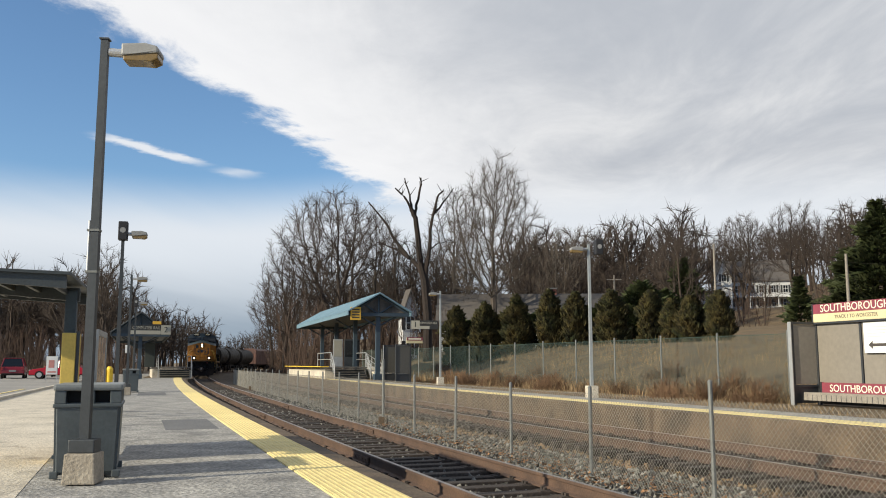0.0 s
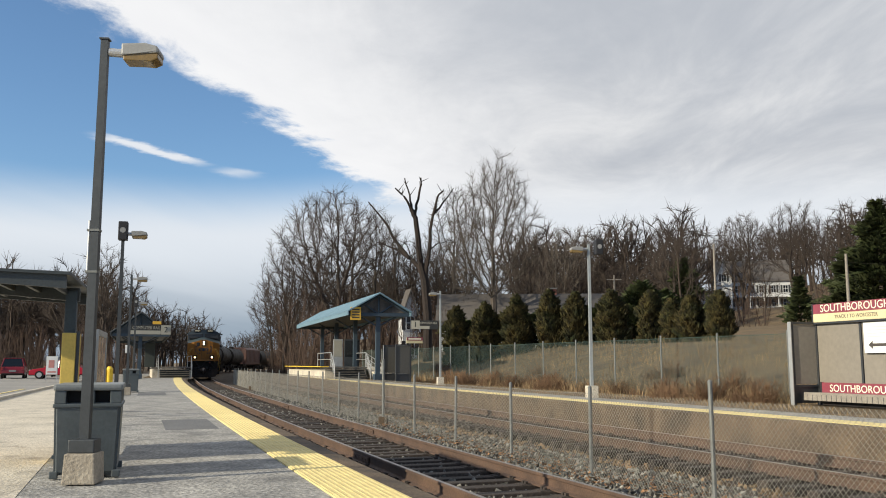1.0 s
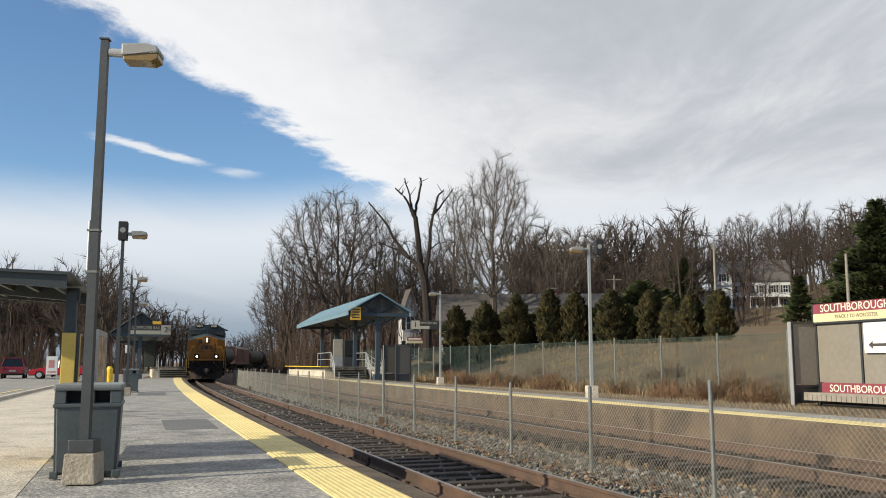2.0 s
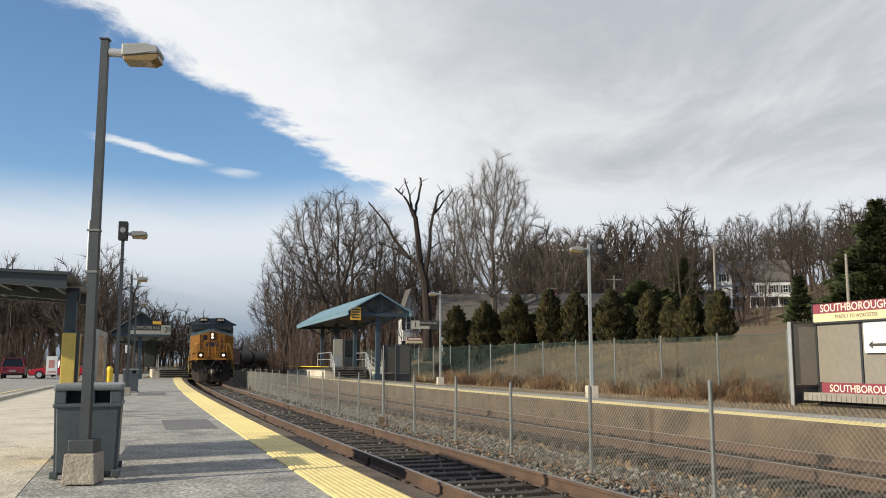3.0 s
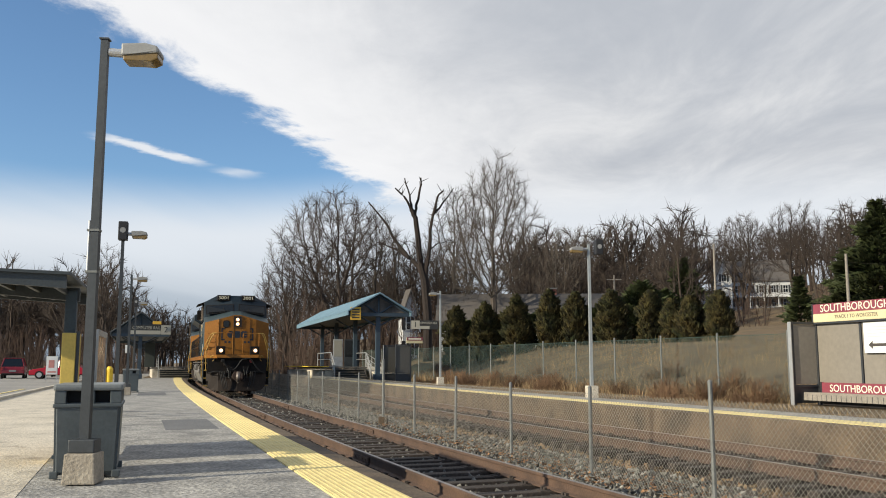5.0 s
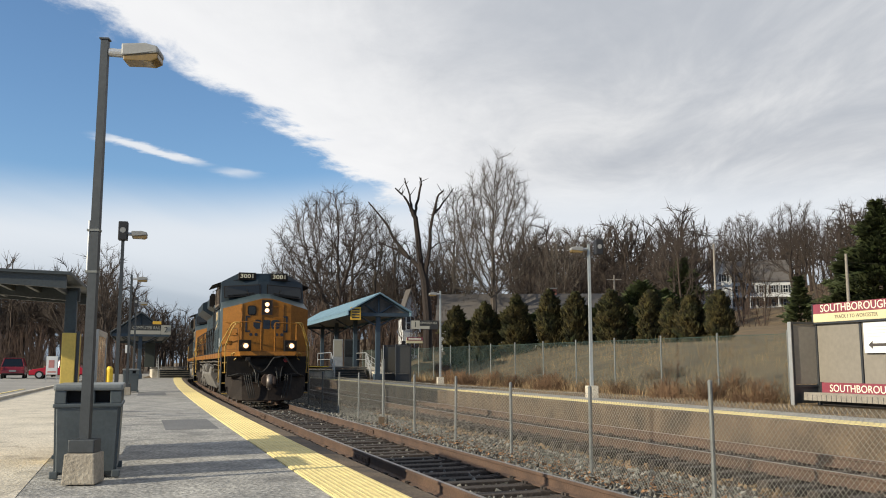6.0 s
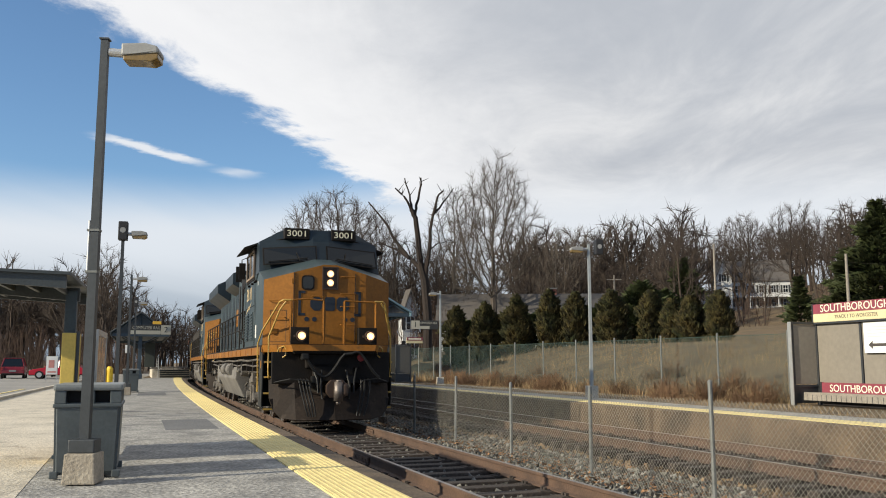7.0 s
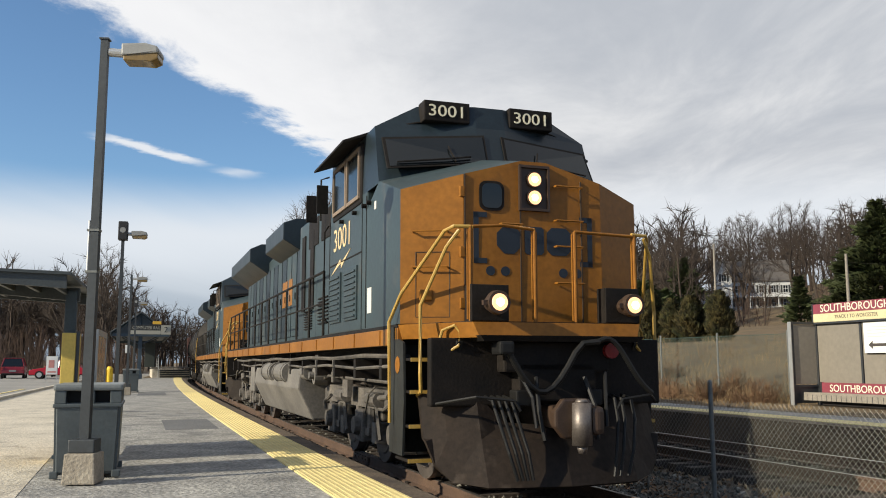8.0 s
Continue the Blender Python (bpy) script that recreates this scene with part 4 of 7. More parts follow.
        pipe(bm, [(s * 1.36, -0.95, 1.05), (s * 1.40, -0.70, 1.10), (s * 1.42, -0.66, 1.30), (s * 1.42, -0.66, 2.0), (s * 1.22, -0.40, 2.60), (s * 1.10, -0.33, 2.78)], 0.02, 8)
        pipe(bm, [(s * 1.26, -0.68, 1.10), (s * 1.27, -0.66, 1.45), (s * 1.20, -0.58, 1.74), (s * 1.10, -0.48, 1.79), (s * 1.05, -0.46, 1.72), (s * 1.06, -0.47, 1.58), (s * 1.20, -0.56, 1.48)], 0.017, 8)
        each("front_handrail", bm, YELL, R, "yellow painted handrail")
        bm = B()
        for x in (0.98, 0.24):
            rod(bm, (s * x, -0.33, 1.83), (s * x, -0.33, 2.82), 0.018, n=8)
            box(bm, s * x - 0.03, s * x + 0.03, -0.36, -0.335, 1.85, 2.80)
        pipe(bm, [(s * 0.98, -0.33, 2.82), (s * 0.60, -0.33, 2.85), (s * 0.24, -0.33, 2.82)] if s > 0 else [(s * 0.98, -0.33, 2.80), (s * 0.24, -0.33, 2.82)], 0.018, 8)
        part("front_stanchion", bm, GOLD, R)
    # step wells with side plates and treads
    for s in (-1, 1):
        bm = B()
        prism(bm, [(-1.42, 0.30), (-0.72, 0.30), (-0.72, 1.15), (-0.45, 1.62), (-1.42, 1.80)], "x", s * 1.02, s * 1.08)
        prism(bm, [(-1.50, 0.42), (-1.34, 0.42), (-1.34, 1.80), (-1.50, 1.80)], "x", s * 1.06, s * 1.52, 0.01)
        prism(bm, [(-1.34, 0.42), (-0.98, 0.42), (-0.92, 1.0), (-0.96, 1.62), (-1.16, 1.66), (-1.34, 1.66)], "x", s * 1.495, s * 1.52)
        each("step_plate", bm, STEPG, R)
        for k, z in enumerate((0.36, 0.72, 1.08, 1.42)):
            bm = B()
            box(bm, s * 1.08, s * 1.49, -1.34, -0.86 + 0.03 * k, z, z + 0.03, 0.006)
            st = part("step_tread", bm, BLACK, R)
            bm = B()
            box(bm, s * 1.08, s * 1.49, -0.86 + 0.03 * k, -0.845 + 0.03 * k, z - 0.005, z + 0.035)
            part("step_nosing", bm, YELL, st)
    # pilot plate, snow plough, coupler, hoses
    bm = B()
    box(bm, -1.36, 1.36, -0.62, -0.50, 0.95, 1.66, 0.02)
    box(bm, -0.62, 0.62, -0.52, -0.30, 1.30, 1.62, 0.03)
    part("pilot_beam", bm, BLACK, R)
    bm = B()
    prof = [(-0.58, 1.08), (-0.42, 0.62), (-0.22, 0.16), (-0.26, 0.14), (-0.48, 0.62), (-0.64, 1.08)]
    for s in (-1, 1):
        a = [bm.verts.new((0.0, y + 0.20, z if z < 0.7 else z - 0.34)) for y, z in prof]
        b = [bm.verts.new((s * 0.55, y + 0.12, z if z < 0.7 else z - 0.30)) for y, z in prof]
        c = [bm.verts.new((s * 0.85, y + 0.05, z)) for y, z in prof]
        c2 = [bm.verts.new((s * 1.16, y - 0.11 - (0.06 if z < 0.3 else 0), max(z, 0.20))) for y, z in prof]
        c3 = [bm.verts.new((s * 1.30, y - 0.20 - (0.09 if z < 0.3 else 0), max(z, 0.36 - (0.02 if z < 0.15 else 0)))) for y, z in prof]
        d = [bm.verts.new((s * 1.38, y - 0.25 - (0.12 if z < 0.3 else 0), max(z, 0.60 - (0.02 if z < 0.15 else 0)))) for y, z in prof]
        for q, r2 in ((a, b), (b, c), (c, c2), (c2, c3), (c3, d)):
            for i in range(len(prof)):
                j = (i + 1) % len(prof)
                bm.faces.new((q[i], q[j], r2[j], r2[i]))
        bm.faces.new(d)
    bmesh.ops.remove_doubles(bm, verts=bm.verts, dist=0.001)
    part("snow_plough", bm, mat("dark_brown_plough", (0.026, 0.018, 0.013), 0.7, 0, 0.4, 1.5, 0.2, (0.013, 0.009, 0.007), spec=0.2, dirt=((0.060, 0.045, 0.034), 2.2, 0.58)), R, "scuffed dark snow plough")
    bm = B()
    box(bm, -0.13, 0.13, -0.5, 0.02, 0.72, 0.96, 0.05)
    prism(bm, [(-0.24, 0.74), (-0.16, 0.64), (0.14, 0.64), (0.24, 0.76), (0.24, 0.92), (0.14, 1.04), (-0.14, 1.04), (-0.24, 0.94)], "y", 0.0, 0.10, 0.025)
    cp = part("coupler", bm, CANB, R, "rusty knuckle coupler with a bright worn jaw")
    bm = B()
    rod(bm, (-0.02, 0.17, 0.58), (-0.02, 0.17, 1.00), 0.105, 0.098, n=20)
    rod(bm, (-0.02, 0.17, 1.00), (-0.02, 0.17, 1.04), 0.075, 0.05, n=16)
    rod(bm, (-0.02, 0.17, 0.50), (-0.02, 0.17, 0.58), 0.04, 0.06, n=12)
    part("knuckle", bm, STEELW, cp, "worn bright steel knuckle", smooth=True)
    bm = B()
    box(bm, -0.24, -0.09, 0.06, 0.26, 0.68, 0.97, 0.06)
    part("guard_arm", bm, CANB, cp)
    bm = B()
    for s, x0 in ((1, 0.72), (1, 0.65), (1, 0.79), (1, 0.58), (-1, 0.70), (-1, 0.82), (-1, 0.62)):
        pipe(bm, [(s * x0, -0.42, 1.05), (s * x0, -0.22, 1.02), (s * (x0 - 0.03), -0.10, 0.80), (s * (x0 - 0.1), -0.02, 0.50), (s * (x0 - 0.14 - 0.04 * (x0 - 0.6) / 0.2), 0.0, 0.24)], 0.019, 7)
    each("brake_hose", bm, HOSE, R)
    bm = B()
    pts = []
    for k in range(13):
        t = k / 12
        pts.append((0.66 - 1.05 * t, -0.10 - 0.06 * math.sin(math.pi * t), 1.52 - 0.46 * math.sin(math.pi * min(1, t * 1.25)) + 0.10 * t))
    pipe(bm, pts, 0.034, 8)
    pts = []
    for k in range(13):
        t = k / 12
        pts.append((-0.36 - 0.66 * t, -0.12, 1.60 - 0.50 * t * t + 0.08 * math.sin(6 * t)))
    pipe(bm, pts, 0.03, 8)
    box(bm, 0.60, 0.76, -0.32, -0.06, 1.48, 1.62, 0.03)
    each("jumper_cable", bm, HOSE, R)
    bm = B()
    rod(bm, (-0.62, -0.32, 1.53), (-0.62, -0.24, 1.53), 0.085, n=16)
    part("red_marker_disc", bm, MAROON, R)
    bm = B()
    for s in (-1, 1):
        pipe(bm, [(s * 1.30, -0.5, 0.98), (s * 1.0, -0.12, 1.06), (s * 0.62, -0.05, 1.02), (s * 0.55, -0.05, 0.92)], 0.016, 6)
        pipe(bm, [(s * 0.5, -0.2, 1.3), (s * 0.42, -0.05, 1.05), (s * 0.40, 0.0, 0.75)], 0.02, 6)
        pipe(bm, [(s * 0.28, -0.25, 1.25), (s * 0.33, -0.08, 0.9), (s * 0.30, -0.02, 0.62)], 0.024, 6)
        box(bm, s * 0.33, s * 0.50, -0.46, -0.26, 0.95, 1.12, 0.02)
    each("pilot_pipe", bm, HOSE, R)
    # fuel tank, air reservoirs and gear below the sill
    bm = B()
    prism(bm, [(-1.42, 1.30), (-1.46, 0.95), (-1.18, 0.38), (1.18, 0.38), (1.46, 0.95), (1.42, 1.30)], "y", -14.2, -7.9, 0.03)
    part("fuel_tank", bm, TANKM, R, "dusty grey fuel tank")
    bm = B()
    for s in (-1, 1):
        for y0, y1 in ((-10.6, -9.2), (-12.4, -11.0)):
            rod(bm, (s * 1.36, y0, 1.22), (s * 1.36, y1, 1.22), 0.20, n=18)
            for y in (y0 + 0.2, y1 - 0.2):
                rod(bm, (s * 1.36, y - 0.03, 1.22), (s * 1.36, y + 0.03, 1.22), 0.215, n=18)
        rod(bm, (s * 1.30, -8.0, 1.24), (s * 1.30, -7.5, 1.24), 0.14, n=14)
        box(bm, s * 1.15, s * 1.42, -15.4, -14.6, 0.7, 1.35, 0.03)
    each("air_reservoir", bm, TANKM, R)
    # gear hung along the trucks and sills
    rg = random.Random(17)
    bm = B()
    for s in (-1, 1):
        for k in range(34):
            y = rg.choice((-4.2, -17.2, -10.0)) + rg.uniform(-3.4, 3.4)
            z = rg.uniform(0.75, 1.5) if abs(y + 11) > 3.2 else rg.uniform(1.32, 1.56)
            x = rg.uniform(1.16, 1.36)
            q = rg.random()
            if q < 0.35:
                a, b, c = rg.uniform(0.05, 0.14), rg.uniform(0.05, 0.2), rg.uniform(0.05, 0.15)
                box(bm, s * x - a / 2, s * x + a / 2, y - b, y + b, z - c, z + c)
            elif q < 0.75:
                pipe(bm, [(s * x, y, z), (s * (x + 0.04), y - rg.uniform(0.1, 0.3), z - 0.1), (s * (x + 0.02), y - rg.uniform(0.2, 0.6), z - rg.uniform(0.0, 0.45))], rg.uniform(0.012, 0.03), 6)
            else:
                rod(bm, (s * x, y, z), (s * x, y + rg.uniform(0.15, 0.45), z + rg.uniform(-0.2, 0.1)), rg.uniform(0.03, 0.09), n=10)
    each("underfloor_gear", bm, GREYU, R)
    bm = B()
    for s in (-1, 1):
        prism(bm, [(-2.2, 0.55), (-1.55, 0.45), (-1.5, 1.15), (-2.2, 1.25)], "x", s * 1.14, s * 1.20, 0.01)
        rod(bm, (s * 1.20, -6.6, 1.20), (s * 1.42, -6.6, 1.20), 0.17, 0.15, n=18)
        rod(bm, (s * 1.42, -6.6, 1.20), (s * 1.5, -6.6, 1.20), 0.06, n=10)
    each("brake_cylinder", bm, TANKM, R)
    bm = B()
    for s in (-1, 1):
        rod(bm, (s * 1.518, -1.16, 1.38), (s * 1.526, -1.16, 1.38), 0.095, n=8)
    each("round_plate", bm, GOLD, R, "small gold round plate")
    ws = truck(R, -4.2, (-2.3, -4.2, -6.1), 0.53, GREYU) + truck(R, -17.2, (-15.3, -17.2, -19.1), 0.53, GREYU)
    return root, ws


def freight_car(kind):
    """Cars: origin at the middle, length along y."""
    L = 14.6 if kind == "tank" else 16.5
    if kind == "tank":
        root = thing("tank_car", Matrix(), "black railway tank car with dusty ends", "tank car", "freight cars")
        bm = B()
        rod(bm, (0, -L / 2 + 1.2, 2.75), (0, L / 2 - 1.2, 2.75), 1.48, n=28)
        for s in (-1, 1):
            rod(bm, (0, s * (L / 2 - 1.2), 2.75), (0, s * (L / 2 - 0.75), 2.75), 1.46, 0.8, n=28) if s > 0 else rod(bm, (0, s * (L / 2 - 1.2), 2.75), (0, s * (L / 2 - 0.75), 2.75), 1.46, 0.8, n=28)
        for y in (-4, -2, 2, 4):
            rod(bm, (0, y - 0.04, 2.75), (0, y + 0.04, 2.75), 1.50, n=28)
        part("tank_shell", bm, TCAR, root, smooth=False)
        bm = B()
        rod(bm, (0, 0, 4.1), (0, 0, 4.55), 0.45, n=16)
        box(bm, -0.8, 0.8, -0.9, 0.9, 4.20, 4.25)
        part("dome", bm, TCAR, root)
    else:
        m = {"hopper": HOPPER, "box": REDBR}[kind]
        root = thing("hopper_car" if kind == "hopper" else "boxcar", Matrix(), "faded grey covered hopper car" if kind == "hopper" else "rusty red-brown steel boxcar in the train", "freight car", "freight cars")
        bm = B()
        prism(bm, [(-1.5, 1.3), (1.5, 1.3), (1.55, 1.8), (1.55, 4.2), (0.9, 4.6), (-0.9, 4.6), (-1.55, 4.2), (-1.55, 1.8)], "y", -L / 2 + 0.7, L / 2 - 0.7, 0.02)
        part("car_body", bm, m, root)
        for s in (-1, 1):
            bm = B()
            for k in range(11):
                y = -L / 2 + 1.2 + k * (L - 2.4) / 10
                box(bm, s * 1.55, s * 1.62, y - 0.05, y + 0.05, 1.7, 4.2)
            each("side_rib", bm, m, root)
    bm = B()
    box(bm, -0.35, 0.35, -L / 2, L / 2, 0.95, 1.35, 0.02)
    for s in (-1, 1):
        box(bm, -1.45, 1.45, s * (L / 2 - 0.7) - 0.12, s * (L / 2 - 0.7) + 0.12, 1.1, 1.4)
        pipe(bm, [(1.4, s * (L / 2 - 0.6), 1.0), (1.4, s * (L / 2 - 0.6), 3.6)], 0.02, 5)
        pipe(bm, [(-1.4, s * (L / 2 - 0.6), 1.0), (-1.4, s * (L / 2 - 0.6), 3.6)], 0.02, 5)
    part("centre_sill", bm, BLACK, root)
    for s in (-1, 1):
        yc = s * (L / 2 - 2.2)
        truck(root, yc, (yc - 0.9, yc + 0.9), 0.46, BLACK, 0.98)
    return root, L


loco, loco_wheels = locomotive(True)
loco_b, loco_b_wheels = locomotive(False)
CARS = []
back = 22.0 + 22.2
for kind in ("tank", "tank", "tank", "box", "tank", "tank", "tank", "hopper", "tank"):
    car, L = freight_car(kind)
    CARS.append((car, back + L / 2 + 0.4, L))
    back += L + 0.8

FRONT_AT, SPEED = 91.0, 11.23


def body_pose(s, a, b):
    """A body on the line that stands on pivots a and b metres behind s; its origin lies at s."""
    p, q = tw(s + a, 0, RAIL), tw(s + b, 0, RAIL)
    d = (p - q).normalized()
    o = p + d * a
    return pose(o.x, o.y, RAIL, 0, 0, math.degrees(math.atan2(-d.x, d.y)))


def times():
    return [0.0, 1 / 30] + [0.5 * k for k in range(1, 16)] + [8.0 - 1 / 30, 8.0]


def motions():
    for t0, ob in ((0.0, loco), (22.2, loco_b)):
        walk(ob, [(t, body_pose(FRONT_AT - SPEED * t + t0, 4.2, 17.2)) for t in times()])
    for car, at, L in CARS:
        rows = []
        for t in times():
            s = FRONT_AT - SPEED * t + at
            p, q = tw(s - L / 2 + 2.2, 0, RAIL), tw(s + L / 2 - 2.2, 0, RAIL)
            d = (p - q).normalized()
            o = (p + q) / 2
            rows.append((t, pose(o.x, o.y, RAIL, 0, 0, math.degrees(math.atan2(-d.x, d.y)))))
        walk(car, rows)
    # the wheels roll: a turn of less than 90 degrees from row to row
    for w in loco_wheels + loco_b_wheels:
        y = w.location.y
        walk(w, [(k / 15, pose(0, y, 0.53, -math.degrees(SPEED * k / 15 / 0.53), 0, 0)) for k in range(121)])


# ---- things of the near platform ----
POLEG = mat("grey_painted_pole", (0.046, 0.052, 0.057), 0.5, 0.1, 0.2, 2.0, 0.08, (0.034, 0.038, 0.041))
LAMPW = mat("pale_lamp_housing", (0.27, 0.27, 0.26), 0.5, 0, 0.12, 5.0, 0.03)
AMBER = mat("amber_lens", (0.22, 0.145, 0.05), 0.25, 0, 0.15, 6.0, 0.0)
BINM = mat("grey_plastic_bin", (0.085, 0.100, 0.105), 0.5, 0, 0.18, 2.5, 0.05, (0.065, 0.077, 0.082), dirt=((0.14, 0.14, 0.135), 3.0, 0.62))
BINTOP = mat("pale_bin_lid", (0.20, 0.215, 0.215), 0.5, 0, 0.15, 3.0, 0.05)
DARK = mat("painted_recess_shade", (0.012, 0.012, 0.013), 0.9, 0, 0.2, 4.0, 0.0)
FOOT = mat("rough_cast_footing", (0.36, 0.315, 0.25), 0.9, 0, 0.25, 4.0, 0.6, (0.24, 0.205, 0.16), fine=35, dirt=((0.17, 0.12, 0.08), 3.0, 0.62))
SPK = mat("black_speaker_box", (0.018, 0.018, 0.02), 0.6, 0, 0.2, 5.0, 0.0)
PANY = mat("yellow_cabinet_paint", (0.62, 0.45, 0.10), 0.5, 0, 0.12, 2.0, 0.04)
BOLY = mat("bright_yellow_bollard", (0.85, 0.56, 0.04), 0.45, 0, 0.1, 3.0, 0.02)
ALU = mat("brushed_frame", (0.50, 0.50, 0.49), 0.4, 0.6, 0.12, 5.0, 0.03)
BLUEST = mat("blue_grey_steel", (0.047, 0.070, 0.092), 0.5, 0.1, 0.2, 2.0, 0.05)
DKGRN = mat("dark_steel_roof", (0.05, 0.06, 0.065), 0.55, 0.1, 0.25, 2.0, 0.05)
TEAL = mat("teal_standing_seam_roof", (0.17, 0.27, 0.33), 0.5, 0.1, 0.2, 1.5, 0.04, (0.13, 0.21, 0.26))
SIGNK = mat("black_sign_face", (0.025, 0.025, 0.024), 0.5, 0, 0.15, 3.0, 0.0)
SIGNC = mat("cream_sign_face", (0.36, 0.34, 0.28), 0.6, 0, 0.1, 3.0, 0.0)
SIGNM = mat("maroon_sign_face", (0.23, 0.045, 0.065), 0.55, 0, 0.15, 2.0, 0.03, (0.19, 0.037, 0.055), dirt=((0.30, 0.11, 0.12), 2.0, 0.66))
SIGNY = mat("pale_yellow_sign_band", (0.62, 0.54, 0.32), 0.55, 0, 0.12, 2.0, 0.03)
WHITE = mat("white_sign_face", (0.78, 0.77, 0.73), 0.5, 0, 0.06, 3.0, 0.0)
WARN = mat("amber_warning_sign", (0.70, 0.40, 0.04), 0.5, 0, 0.1, 3.0, 0.0)
WOODG = mat("grey_weathered_timber", (0.16, 0.145, 0.125), 0.85, 0, 0.3, 2.0, 0.3, (0.10, 0.09, 0.078), (1, 6, 1))


def lamp_post(m, h, horn, label, low=True, arm=1, horn_side=0, steel=None):
    """A square steel pole on a cast footing with one floodlight on a short arm; x is the arm's way."""
    root = thing("platform_lamp", m, label, "lamp post", "platform lamps")
    if low:
        bm = B()
        prism(bm, [(-0.158, 0.0), (0.158, 0.0), (0.142, 0.29), (-0.142, 0.29)], "y", -0.155, 0.155, 0.015)
        part("footing", bm, FOOT, root, "rough cast concrete footing")
        bm = B()
        box(bm, -0.125, 0.125, -0.11, 0.11, 0.29, 0.42, 0.012)
        part("base_cover", bm, POLEG, root)
    else:
        bm = B()
        box(bm, -0.16, 0.16, -0.16, 0.16, -0.2, 0.36, 0.02)
        part("footing", bm, CONC, root, "pale concrete footing")
    bm = B()
    a = [(-0.046, -0.046), (0.046, -0.046), (0.046, 0.046), (-0.046, 0.046)]
    loop_solid(bm, [(x, y, 0.3) for x, y in a], [(x * 0.78, y * 0.78, h) for x, y in a])
    box(bm, -0.048, 0.048, -0.048, 0.048, h, h + 0.015)
    part("pole", bm, steel or POLEG, root)
    bm = B()
    rod(bm, (arm * 0.05, 0, h - 0.13), (arm * 0.22, 0, h - 0.14), 0.045, n=12)
    part("arm", bm, ALU, root)
    bm = B()
    prism(bm, [(arm * 0.20, h - 0.20), (arm * 0.20, h - 0.07), (arm * 0.44, h - 0.06), (arm * 0.56, h - 0.09), (arm * 0.575, h - 0.13), (arm * 0.575, h - 0.165), (arm * 0.34, h - 0.18)], "y", -0.13, 0.13, 0.02)
    head = part("lamp_head", bm, LAMPW, root, "pale floodlight housing")
    bm = B()
    prism(bm, [(arm * 0.22, h - 0.245), (arm * 0.22, h - 0.20), (arm * 0.34, h - 0.18), (arm * 0.57, h - 0.165), (arm * 0.57, h - 0.22), (arm * 0.50, h - 0.255), (arm * 0.42, h - 0.245)], "y", -0.115, 0.115, 0.012)
    part("lens", bm, AMBER, head, "amber floodlight lens")
    if horn:
        bm = B()
        sx = horn_side
        box(bm, sx - 0.11, sx + 0.11, -0.16, 0.12, h - 0.30, h + 0.16, 0.02)
        sp = part("loudspeaker", bm, SPK, root, "black loudspeaker box")
        bm = B()
        rod(bm, (sx, -0.165, h - 0.06), (sx, -0.15, h - 0.06), 0.07, 0.06, n=14)
        part("speaker_horn", bm, LAMPW, sp)
    return root


def facing(x, y):
    return math.degrees(math.atan2(-x, y))


p1 = lamp_post(pose(-3.505, 8.74, 0, 0, 0, 4), 4.48, False, "tall grey steel platform lamp on a cast footing")
bm = B()
rod(bm, (-0.056, -0.02, 2.06), (-0.056, -0.02, 2.58), 0.013, n=10)
part("conduit", bm, ALU, p1, "pale metal conduit strapped to the pole")
bm = B()
for z in (2.05, 2.47):
    box(bm, -0.072, 0.047, -0.049, 0.047, z, z + 0.022)
each("strap", bm, GALV, p1)
for i, (x, y, horn) in enumerate(((-7.97, 21.6, True), (-11.85, 33.2, False), (-16.4, 46.8, True))):
    lamp_post(pose(x, y, 0, 0, 0, 15), 4.5, horn, "grey platform lamp carrying a black loudspeaker" if horn else "grey steel platform lamp with a floodlight")


